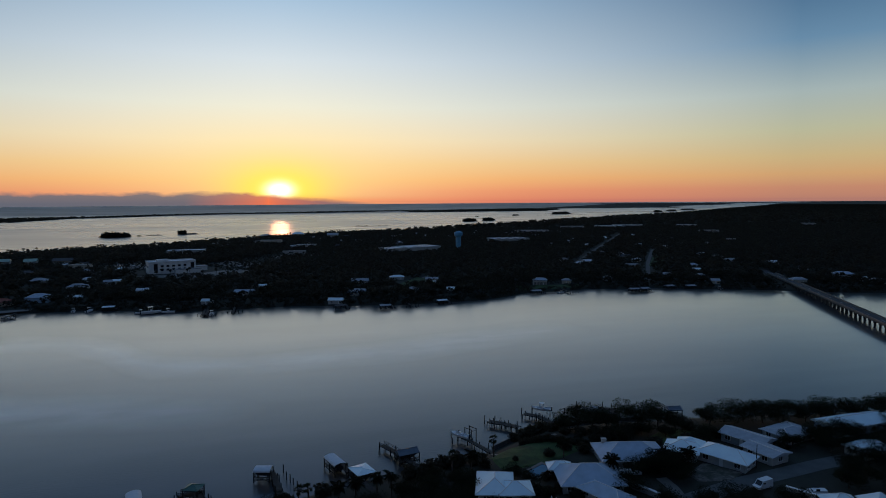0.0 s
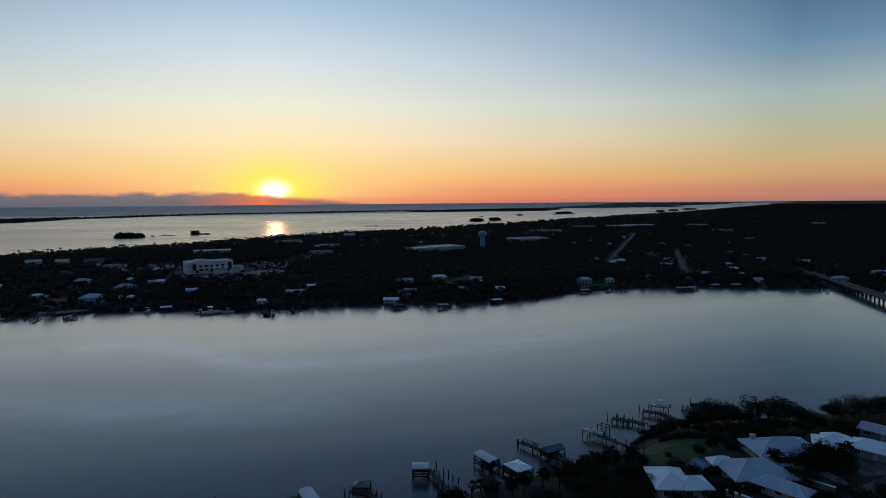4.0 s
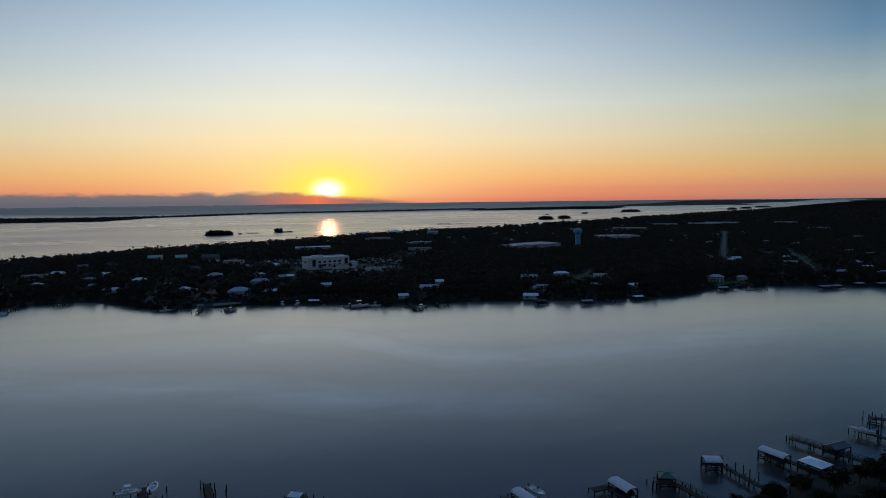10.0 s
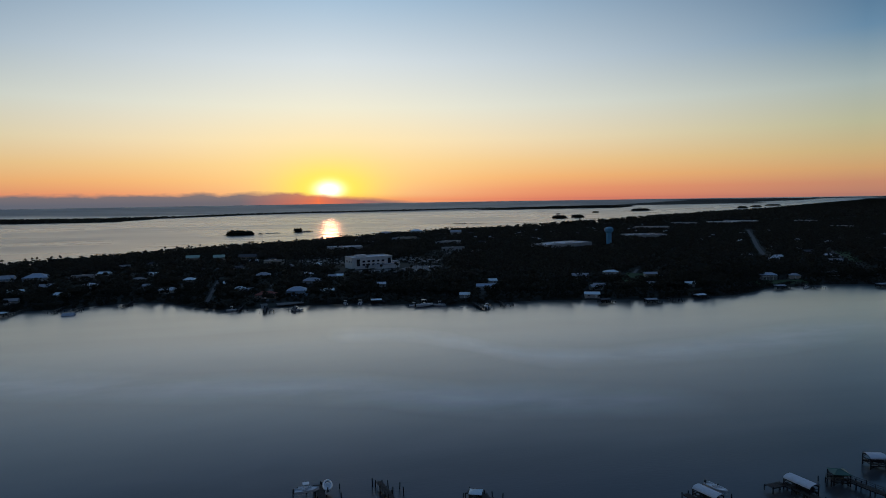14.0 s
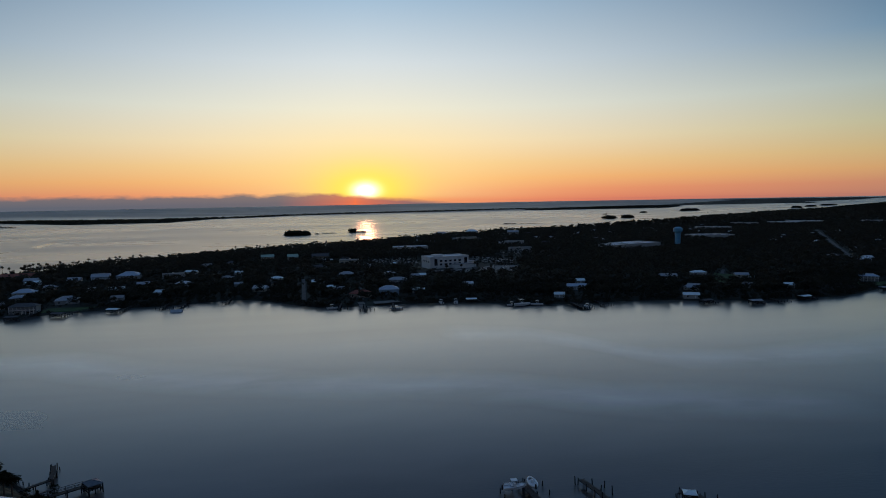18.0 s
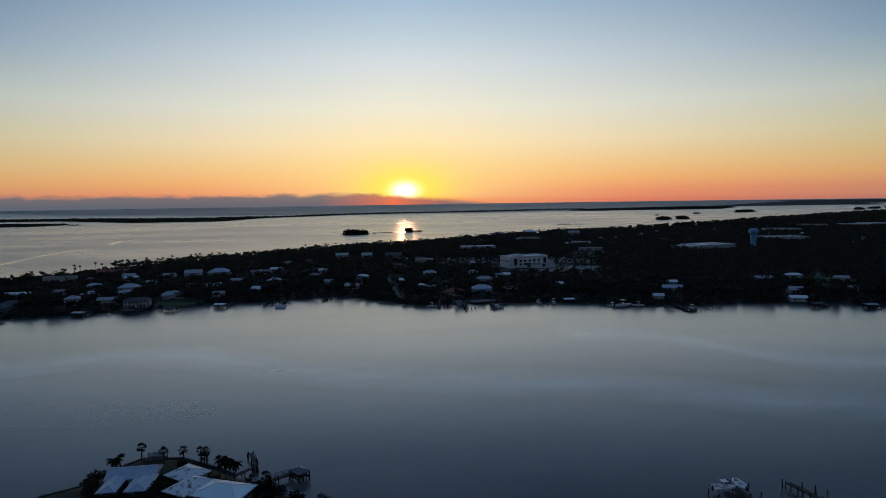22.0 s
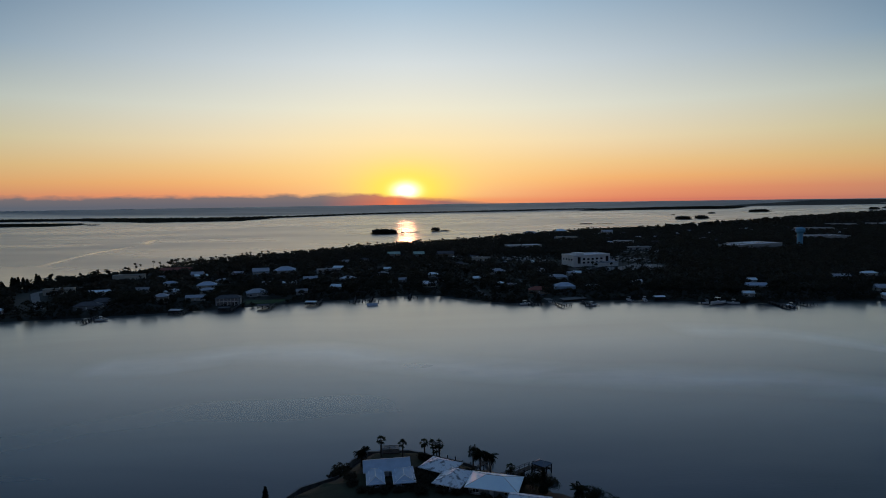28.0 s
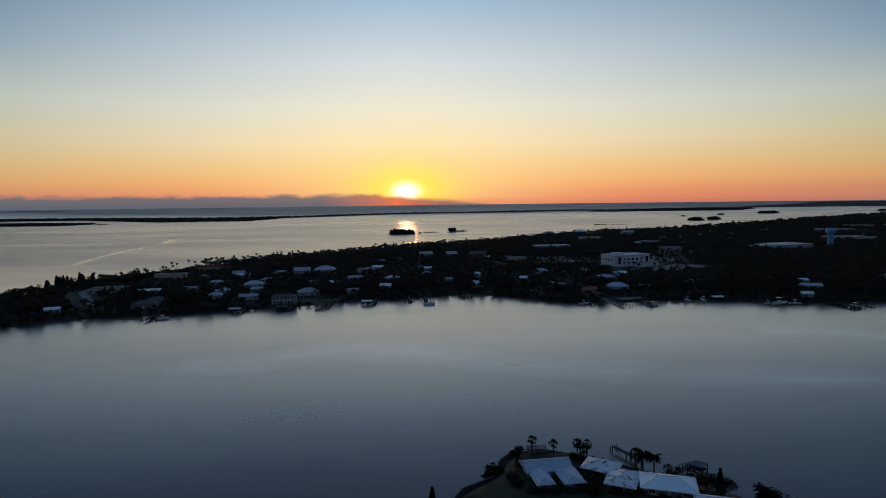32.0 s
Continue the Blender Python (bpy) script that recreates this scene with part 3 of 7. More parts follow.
GX = steps((-32000, -12000, 5000), (-12000, -5000, 1000), (-5000, -2000, 120), (-2000, -760, 30), (-760, 560, 6), (560, 1400, 24), (1400, 4000, 90), (4000, 10000, 600), (10000, 32000, 4000))
GY = steps((-3000, -200, 400), (-200, 100, 20), (100, 560, 4.5), (560, 1700, 12), (1700, 5000, 55), (5000, 12000, 500), (12000, 32000, 3000))


def sheet(name, mat, height):
    x, y = np.meshgrid(GX, GY)
    px, py, pz = sunk(x, y, height(x, y))
    nx, ny = len(GX), len(GY)
    i = (np.arange(ny - 1)[:, None] * nx + np.arange(nx - 1)[None]).ravel()
    faces = np.stack([i, i + 1, i + nx + 1, i + nx], 1)
    me = bpy.data.meshes.new(name)
    me.from_pydata(np.stack([px.ravel(), py.ravel(), pz.ravel()], 1).tolist(), [], faces.tolist())
    me.materials.append(mat)
    me.polygons.foreach_set("use_smooth", [True] * len(me.polygons))
    me.update()
    return new(name, me)


def ground_height(x, y):
    s = land(x, y)
    # the gardens stand on a low bluff over the seawall
    bluff = 3.2 * np.clip((inside(NEAR_SHORE, x, y) - 2) / 11, 0, 1) * np.clip((x - 36) / 14, 0, 1)
    bluff += 2.3 * np.clip(inside(NEAR_SHORE, x, y) / 3, 0, 1) * np.clip((-255 - x) / 15, 0, 1)
    return np.where(s < 0, np.maximum(s * 0.3, -2.5), np.minimum(s * 0.28, 1.3) + np.clip((s - 12) * 0.02, 0, 2.6) + bluff)


GROUND = ground_height(*np.meshgrid(GX, GY))


tagged(sheet("ground", M["soil"], lambda x, y: GROUND), "dark scrubby low coastal ground with sandy patches", "ground", kind="structure")
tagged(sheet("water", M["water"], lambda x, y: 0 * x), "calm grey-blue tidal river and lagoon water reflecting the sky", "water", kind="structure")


def ground_at(x, y):
    """The height of the ground, between the points of its sheet."""
    i = min(max(int(np.searchsorted(GX, x)) - 1, 0), len(GX) - 2)
    j = min(max(int(np.searchsorted(GY, y)) - 1, 0), len(GY) - 2)
    u, v = (x - GX[i]) / (GX[i + 1] - GX[i]), (y - GY[j]) / (GY[j + 1] - GY[j])
    low = GROUND[j, i] * (1 - u) + GROUND[j, i + 1] * u
    return float(low * (1 - v) + (GROUND[j + 1, i] * (1 - u) + GROUND[j + 1, i + 1] * u) * v)


# ---- woods ----
def quads(centres, sizes, rng, flat=0.0):
    """Loose leaf clumps: one bent quad at each centre, turned at random."""
    n = len(centres)
    face = rng.normal(size=(n, 3))
    face[:, 2] += flat
    a = np.cross(face, rng.normal(size=(n, 3)))
    a /= np.linalg.norm(a, axis=1)[:, None]
    b2 = np.cross(face, a)
    b2 /= np.linalg.norm(b2, axis=1)[:, None]
    s = sizes[:, None] * 0.5
    k = rng.uniform(0.6, 1.3, size=(n, 4, 1))
    corner = np.stack([-a - b2, a - b2, a + b2, -a + b2], 1) * s[:, None] * k
    return (centres[:, None] + corner)


def crown_points(rng, n, width, height, lumps):
    """Points in the lumps of a crown, most of them near the lumps' outsides."""
    lump = np.stack([rng.normal(size=lumps) * width * 0.24, rng.normal(size=lumps) * width * 0.24, height * rng.uniform(0.5, 0.86, lumps)], 1)
    size = width * rng.uniform(0.16, 0.3, lumps)
    pick = rng.integers(0, lumps, n)
    d = rng.normal(size=(n, 3))
    d /= np.linalg.norm(d, axis=1)[:, None]
    d[:, 2] *= 0.75
    p = lump[pick] + d * size[pick][:, None] * rng.uniform(0.55, 1.0, (n, 1))
    p[:, 2] = np.maximum(p[:, 2], 0.12 * height)
    return p


def mesh_of_quads(name, q, mat):
    me = bpy.data.meshes.new(name)
    n, k = q.shape[:2]
    me.vertices.add(n * k)
    me.vertices.foreach_set("co", np.ascontiguousarray(q, np.float32).ravel())
    me.loops.add(n * k)
    me.loops.foreach_set("vertex_index", np.arange(n * k, dtype=np.int32))
    me.polygons.add(n)
    me.polygons.foreach_set("loop_start", np.arange(0, n * k, k, dtype=np.int32))
    me.materials.append(mat)
    me.update(calc_edges=True)
    return me


def wood(name, label, spots, heights, leaves, size, seed, mat, low=0.0):
    """One far wood: at every spot a crown of loose leaf clumps, varied from a dozen crowns."""
    rng = np.random.default_rng(seed)
    kinds = []
    for _ in range(12):
        p = crown_points(rng, leaves, 1.0, 1.0, rng.integers(4, 8))
        p[:, 2] = np.maximum((p[:, 2] - low) / (1 - low), 0.03 if low else 0.12)
        kinds.append(quads(p, rng.uniform(0.9, 1.7, leaves) * size, rng, 1.3))
    kinds = np.array(kinds)
    n = len(spots)
    pick = rng.integers(0, 12, n)
    turn = rng.uniform(0, 6.28, n)
    wide = heights * rng.uniform(0.9, 1.35, n)
    q = kinds[pick]
    c, s = np.cos(turn)[:, None, None], np.sin(turn)[:, None, None]
    x = (q[..., 0] * c - q[..., 1] * s) * wide[:, None, None] + spots[:, 0, None, None]
    y = (q[..., 0] * s + q[..., 1] * c) * wide[:, None, None] + spots[:, 1, None, None]
    z = q[..., 2] * heights[:, None, None] + ground_height(spots[:, 0], spots[:, 1])[:, None, None] - 0.3
    x, y, z = sunk(x, y, z)
    q = np.stack([x, y, z], -1).reshape(-1, 4, 3)[:, :3]
    return tagged(new(name, mesh_of_quads(name, q, mat)), label, "trees", kind="stuff")


def scatter(rng, x0, x1, y0, y1, step):
    gx, gy = np.meshgrid(np.arange(x0, x1, step), np.arange(y0, y1, step))
    p = np.stack([gx.ravel(), gy.ravel()], 1) + rng.uniform(-0.5, 0.5, (gx.size, 2)) * step
    return p


CLEAR = []  # open ground: x, y, half width, half depth, turn, whether shrubs keep out too


def open_ground(x, y, w, d, turn=0.0, bare=True):
    CLEAR.append((x, y, w / 2, d / 2, turn, bare))


def kept(p, spare=0.0, shrubs=False):
    """The points that lie outside all open ground; shrubs may stand in yards."""
    ok = np.ones(len(p), bool)
    for x, y, w, d, turn, bare in CLEAR:
        if shrubs and not bare:
            continue
        c, s = math.cos(turn), math.sin(turn)
        dx, dy = p[:, 0] - x, p[:, 1] - y
        ok &= ~((np.abs(c * dx + s * dy) < w + spare) & (np.abs(c * dy - s * dx) < d + spare))
    return p[ok]


def in_view(p):
    a = np.degrees(np.arctan2(p[:, 0] + 60, p[:, 1] + 20))
    b2 = np.degrees(np.arctan2(p[:, 0] + 350, p[:, 1] - 40))
    return p[(a < 62) & (b2 > -46)]


# ---- kinds of things ----
def at(x, y, z=None, turn=0.0):
    return pose(x, y, ground_at(x, y) if z is None else z, 0, 0, turn)


def roof_geo(kind, w, d, z, rise, over=0.4, thick=0.22):
    """A roof over a w by d plan: hip, gable, pyramid or barrel, with thickness and overhang."""
    g = Geo()
    W, D = w / 2 + over, d / 2 + over
    if kind == "barrel":
        n = 8
        for s, lift in ((1, 0.0), (-1, -0.09)):
            pts = [(x, -D * math.cos(math.pi * i / n), z + rise * math.sin(math.pi * i / n) + lift) for x in (-W, W) for i in range(n + 1)]
            fs = [(i, i + 1, n + 2 + i, n + 1 + i) for i in range(n)]
            g.add(pts, fs if s < 0 else [f[::-1] for f in fs])
        return g
    if kind == "gable":
        ridge = [(-W, 0), (W, 0)]
    elif kind == "pyramid":
        ridge = [(-0.02, 0), (0.02, 0)]
    else:
        r = max(W - D, 0.3)
        ridge = [(-r, 0), (r, 0)]
    top = [(x, y, z + rise) for x, y in ridge]
    eave = [(-W, -D, z), (W, -D, z), (W, D, z), (-W, D, z)]
    low = [(x, y, zz - thick) for x, y, zz in eave]
    g.add(eave + top + low, [(0, 1, 5, 4), (1, 2, 5), (2, 3, 4, 5), (3, 0, 4),
                             (0, 6, 7, 1), (1, 7, 8, 2), (2, 8, 9, 3), (3, 9, 6, 0), (9, 8, 7, 6)])
    return g


def ridge_geo(kind, w, d, z, rise, over=0.4):
    g = Geo()
    W, D = w / 2 + over, d / 2 + over
    r = W if kind == "gable" else max(W - D, 0.3)
    g.tube((-r, 0, z + rise), (r, 0, z + rise), 0.13, n=5)
    if kind == "hip":
        for a in (-1, 1):
            for b2 in (-1, 1):
                g.tube((a * r, 0, z + rise), (a * W, b2 * D, z), 0.11, n=5)
    return g


SHARED = {}


def shared(key, make):
    if key not in SHARED:
        SHARED[key] = make()
    return SHARED[key]


def frame_geo(w, h):
    g = Geo()
    for a in (-1, 1):
        g.box(a * (w / 2 + 0.06), -0.02, -h / 2 - 0.12, 0.12, 0.14, h + 0.24)
        g.box(0, -0.02, a * (h / 2 + 0.06) - 0.06, w, 0.14, 0.12)
    return g.box(0, -0.02, -h / 2, 0.05, 0.1, h)


def roof_seams(kind, w, d, z, rise, over=0.4):
    """Standing seams up the long slopes of a metal roof."""
    g = Geo()
    W, D = w / 2 + over, d / 2 + over
    r = W if kind == "gable" else max(W - D, 0.3)
    n = int(2 * W / 0.9)
    for i in range(1, n):
        x = -W + 2 * W * i / n
        k = 1.0 if abs(x) <= r else max(0.0, (W - abs(x)) / (W - r))
        for s in (-1, 1):
            g.tube((x, s * D, z + 0.02), (x, s * D * (1 - k), z + rise * k + 0.02), 0.035, n=4)
    return g


def house(x, y, w, d, turn, label, roof="hip", walls="stucco", cover="grey_shingle", high=3.0, rise=None, near=False, door=True,
          parent=None, base=None, windows=True, over=0.4):
    """A house: walls, roof, windows with panes, doors. Local -y is its front."""
    z0 = ground_at(x, y) if base is None else base
    ob = parent or thing("house", label, "house", pose(x, y, z0, 0, 0, turn), "houses by the water" if near else "houses on the far shore")
    off = pose(0, 0, 0)
    if parent:
        off = parent.matrix_basis.inverted() @ pose(x, y, z0, 0, 0, turn)

    def put(name, geo, mat, label2=""):
        return part(name, geo, mat, ob, label2, off)

    rise = rise if rise is not None else min(w, d) * 0.26
    if near:
        w, d, over, high = w - 0.7, d - 0.7, 0.75, high * 0.93
    body = Geo().box(0, 0, -1.0, w, d, high + 1.0)
    if roof == "gable":
        body.add([(-w / 2, -d / 2, high), (-w / 2, d / 2, high), (-w / 2, 0, high + rise * d / (d + 2 * over)), (w / 2, -d / 2, high), (w / 2, d / 2, high), (w / 2, 0, high + rise * d / (d + 2 * over))],
                 [(0, 2, 1), (3, 4, 5)])
    wall = put("wall", body, M[walls])
    if roof == "flat":
        g = Geo().box(0, 0, high, w + 0.3, d + 0.3, 0.25)
        put("roof", g, M[cover])
        e = Geo()
        for a in (-1, 1):
            e.box(a * w / 2, 0, high + 0.25, 0.3, d + 0.3, 0.5)
            e.box(0, a * d / 2, high + 0.25, w - 0.3, 0.3, 0.5)
        put("parapet", e, M[walls])
        rg = random.Random(int(x * 7 + y))
        for _ in range(3 if near else int(w * d / 220) + 1):
            put("roof_unit", Geo().box(rg.uniform(-0.35, 0.35) * w, rg.uniform(-0.35, 0.35) * d, high + 0.25, 2.0, 1.5, 1.1), M["alu"])
    else:
        top = put("roof", roof_geo(roof, w, d, high, rise, over), M[cover])
        if roof in ("hip", "gable"):
            part("ridge_cap", ridge_geo(roof, w, d, high, rise, over), M["trim" if cover in ("white_metal", "blue_shingle", "grey_shingle") else cover], top)
        if near and cover == "white_metal":
            part("seam", roof_seams(roof, w, d, high, rise, over), M[cover], top)
        if near:
            for s in (-1, 1):
                part("gutter", Geo().box(0, s * (d / 2 + over + 0.06), high - 0.2, w + 2 * over, 0.12, 0.14), M["trim"], top)
    if windows:
        rows = [1.55 + 3.0 * k for k in range(max(1, int(high / 2.9)))]
        for face, span, a in ((0, w, 0), (1, d, 90), (2, w, 180), (3, d, 270)):
            if not near and face == 2:
                continue
            n = max(1, int(span / (3.6 if near else 4.6)))
            for zz in rows:
                for i in range(n):
                    u = (i + 0.5) / n * span - span / 2
                    if door and face == 0 and i == n // 2 and zz == rows[0]:
                        leaf = Geo().box(0, 0, 0, 1.0, 0.1, 2.1)
                        px, py = (u, -d / 2 - 0.03)
                        dr = part("door", leaf, M["trim"], ob, "", off @ pose(px, py, 0.05))
                        part("handle", shared("knob", lambda: Geo().box(0.38, -0.09, 1.0, 0.06, 0.08, 0.14).mesh("handle", M["alu"])), None, dr)
                        continue
                    px, py = ((u, -d / 2 - 0.02), (w / 2 + 0.02, u), (-u, d / 2 + 0.02), (-w / 2 - 0.02, -u))[face]
                    mm = off @ pose(px, py, zz, 0, 0, a)
                    fr = shared(("frame", near), lambda: frame_geo(1.5, 1.2).mesh("window_frame", M["trim"]))
                    win = part("window", fr, None, ob, m=mm)
                    part("pane", shared(("pane", near), lambda: Geo().box(0, 0.0, -0.6, 1.5, 0.03, 1.2).mesh("pane", M["glass"])), None, win)
    return ob


def pile_mesh(h):
    h = round(h * 2) / 2
    return shared(("pile", h), lambda: Geo().tube((0, 0, -2.0), (0, 0, h), 0.16, 0.14, 6).mesh("pile", M["pile"]))


def dock(label, path, wide=1.6, deck=1.4, rail=False, tall=2.4, every=3.2, name="dock"):
    """A timber walkway along a path on pairs of piles, with stringers, plank edges and an optional handrail."""
    x0, y0 = path[0]
    ob = thing(name, label, "dock", pose(x0, y0, 0), "docks on the river")
    rg = random.Random(int(x0 * 13 + y0 * 7))
    for (ax, ay), (bx, by) in zip(path, path[1:]):
        ax, ay, bx, by = ax - x0, ay - y0, bx - x0, by - y0
        run = math.hypot(bx - ax, by - ay)
        ang = math.atan2(by - ay, bx - ax)
        ux, uy = math.cos(ang), math.sin(ang)
        n = max(2, int(run / 0.62))
        planks = Geo()
        c = []
        for i in range(n):
            for u, dz in ((0.04, -0.03), (0.05, 0.0), (0.95, 0.0), (0.96, -0.03)):
                q = (i + u) / n * run
                half = wide / 2 + (rg.uniform(-0.03, 0.04) if dz == 0.0 else -0.03)
                for sd in (-1, 1):
                    c.append((ax + ux * q - uy * sd * half, ay + uy * q + ux * sd * half, deck + 0.06 + dz))
                    c.append((ax + ux * q - uy * sd * half, ay + uy * q + ux * sd * half, deck))
        rows = len(c) // 4
        planks.add(c, [f for r in range(rows - 1) for f in ((4 * r, 4 * r + 2, 4 * r + 6, 4 * r + 4), (4 * r + 1, 4 * r, 4 * r + 4, 4 * r + 5),
                                                            (4 * r + 2, 4 * r + 3, 4 * r + 7, 4 * r + 6), (4 * r + 3, 4 * r + 1, 4 * r + 5, 4 * r + 7))])
        part("planking", planks, M["plank"], ob)
        st = Geo()
        for s in (-1, 1):
            st.box((ax + bx) / 2 - uy * s * (wide / 2 - 0.15), (ay + by) / 2 + ux * s * (wide / 2 - 0.15), deck - 0.24, run, 0.09, 0.235, ang)
        part("stringer", st, M["pile"], ob)
        k = max(1, int(run / every))
        for i in range(k + 1):
            for s in (-1, 1):
                px, py = ax + (bx - ax) * i / k - uy * s * (wide / 2 + 0.14), ay + (by - ay) * i / k + ux * s * (wide / 2 + 0.14)
                part("pile", pile_mesh(deck + rg.choice((0.2, 0.2, 0.4, 0.6, (tall - 1.2) * 0.6))), None, ob, m=pose(px, py, 0, rg.uniform(-2, 2), rg.uniform(-2, 2), rg.uniform(0, 90)))
        if rail:
            for s in (-1, 1):
                g = Geo()
                ox, oy = -uy * s * (wide / 2 + 0.05), ux * s * (wide / 2 + 0.05)
                for hgt in (0.55, 1.05):
                    g.box((ax + bx) / 2 + ox, (ay + by) / 2 + oy, deck + hgt, run, 0.06, 0.1, ang)
                m2 = max(2, int(run / 1.8))
                for i in range(m2 + 1):
                    g.box(ax + (bx - ax) * i / m2 + ox, ay + (by - ay) * i / m2 + oy, deck, 0.09, 0.09, 1.08, ang)
                part("handrail", g, M["rail"], ob)
    return ob


def mooring_piles(label, spots, h=3.4):
    rg = random.Random(int(spots[0][0] * 31))
    for x, y in spots:
        ob = new("mooring_pile", pile_mesh(0.45 * h + 0.3 + rg.uniform(-0.4, 0.4)))
        ob.matrix_basis = pose(x, y, 0, rg.uniform(-3, 3), rg.uniform(-3, 3), 0)
        tagged(ob, label, "mooring pile", "mooring piles in the river")


def boathouse(x, y, w, d, turn, label, roof, cover, eave=4.0, rise=0.9):
    """An open boathouse: posts, beams, braces and a roof over a slip."""
    ob = thing("boathouse", label, "boathouse", pose(x, y, 0, 0, 0, turn), "docks on the river")
    eave, w, d = eave * 0.76, w * 0.9, d * 0.9
    n = 3 if w > 6 else 2
    for i in range(n):
        for s in (-1, 1):
            px, py = -w / 2 + w * i / (n - 1), s * d / 2
            part("post", shared(("post", eave), lambda: Geo().tube((0, 0, -2), (0, 0, eave - 0.05), 0.18, 0.16, 6).mesh("post", M["pile"])), None, ob, m=pose(px, py, 0))
            if i < n - 1:
                part("brace", Geo().tube((px, py, eave - 1.1), (px + 1.0, py, eave - 0.12), 0.06, n=4), M["pile"], ob)
    for s in (-1, 1):
        part("beam", Geo().box(0, s * d / 2, eave - 0.3, w + 0.3, 0.14, 0.25), M["pile"], ob)
    for s in (-1, 1):
        part("lift_beam", Geo().box(s * w * 0.3, 0, 1.2, 0.2, d - 0.3, 0.22), M["pile"], ob)
        part("cradle", Geo().box(0, s * d * 0.18, 1.05, w * 0.8, 0.16, 0.2), M["pile"], ob)
        part("catwalk", Geo().box(0, s * (d / 2 - 0.35), 1.32, w, 0.6, 0.1), M["plank"], ob)
        part("stringer", Geo().box(0, s * d / 2, 0.75, w, 0.1, 0.3), M["pile"], ob)
        for i in range(n - 1):
            x0, x1 = -w / 2 + w * i / (n - 1), -w / 2 + w * (i + 1) / (n - 1)
            part("cross_brace", Geo().tube((x0, s * d / 2, 0.3), (x1, s * d / 2, 2.1), 0.07, n=4).tube((x1, s * d / 2, 0.3), (x0, s * d / 2, 2.1), 0.07, n=4), M["pile"], ob)
    part("end_rail", Geo().box(-w / 2, 0, 2.0, 0.1, d, 0.14).box(-w / 2, 0, 1.3, 0.1, d, 0.2), M["pile"], ob)
    top = part("roof", roof_geo(roof, w, d, eave, rise * 0.7, 0.15, 0.14), M[cover], ob)
    if roof == "hip" or roof == "gable":
        part("ridge_cap", ridge_geo(roof, w, d, eave, rise * 0.7, 0.15), M[cover], top)
    else:
        g = Geo()
        for k in range(5):
            xx = -w / 2 + w * k / 4
            for i in range(8):
                a, b2 = math.pi * i / 8, math.pi * (i + 1) / 8
                D = d / 2 + 0.15
                g.tube((xx, -D * math.cos(a), eave - 0.13 + rise * 0.7 * math.sin(a)), (xx, -D * math.cos(b2), eave - 0.13 + rise * 0.7 * math.sin(b2)), 0.035, n=4)
        part("hoop", g, M["alu"], top)
    return ob


def hull_geo(l, w, h):
    """A planing hull: pointed flared bow towards +x, flat stern, chine and gunwale."""
    g = Geo()
    st = []
    for i in range(9):
        u = i / 8
        x = -l / 2 + l * u
        k = 1.0 if u < 0.5 else math.sqrt(max(0.0, 1 - ((u - 0.5) / 0.5) ** 2))
        k = max(k, 0.02)
        up = 0.5 * max(0, u - 0.4) ** 2 * h * 2
        st.append([(x, 0, 0.0 + up * 1.4), (x, -w * 0.38 * k, h * 0.28 + up), (x, -w * 0.5 * k, h + up * 0.6), (x, -w * 0.42 * k, h + up * 0.6),
                   (x, w * 0.42 * k, h + up * 0.6), (x, w * 0.5 * k, h + up * 0.6), (x, w * 0.38 * k, h * 0.28 + up)])
    pts = [p for ring in st for p in ring]
    fs = []
    for i in range(8):
        a, b2 = i * 7, (i + 1) * 7
        for j in (0, 1, 2, 4, 5, 6):
            fs.append((a + j, b2 + j, b2 + (j + 1) % 7, a + (j + 1) % 7))
    fs += [tuple(range(7))]
    g.add(pts, fs)
    return g


def covered_boat(x, y, turn, l, label):
    """A boat on a lift under a dark fitted cover."""
    w, h = l * 0.36, l * 0.15
    ob = thing("covered_boat", label, "boat", pose(x, y, 1.3, 0, 0, turn), "boats at the docks")
    part("hull", hull_geo(l, w, h), M["navy"], ob)
    g = Geo()
    for i in range(6):
        u = i / 5
        px, k = -l * 0.48 + l * 0.92 * u, (1.0 if u < 0.5 else max(0.08, 1 - ((u - 0.5) / 0.52) ** 2))
        top = h * (1.5 + 0.7 * math.sin(math.pi * min(1.0, u * 1.25)))
        g.v += [(px, -w * 0.5 * k, h * 1.05), (px, -w * 0.22 * k, top), (px, w * 0.22 * k, top), (px, w * 0.5 * k, h * 1.05)]
    g.f = [(4 * i + j, 4 * i + j + 4, 4 * i + j + 5, 4 * i + j + 1) for i in range(5) for j in range(3)] + [(0, 1, 2, 3), (23, 22, 21, 20)]
    part("cover", g, M["cover"], ob, "dark fitted canvas cover")
    part("outboard", Geo().box(-l * 0.53, 0, h * 0.3, l * 0.07, w * 0.16, h * 1.2, 0, 0.8), M["black"], ob)
    return ob


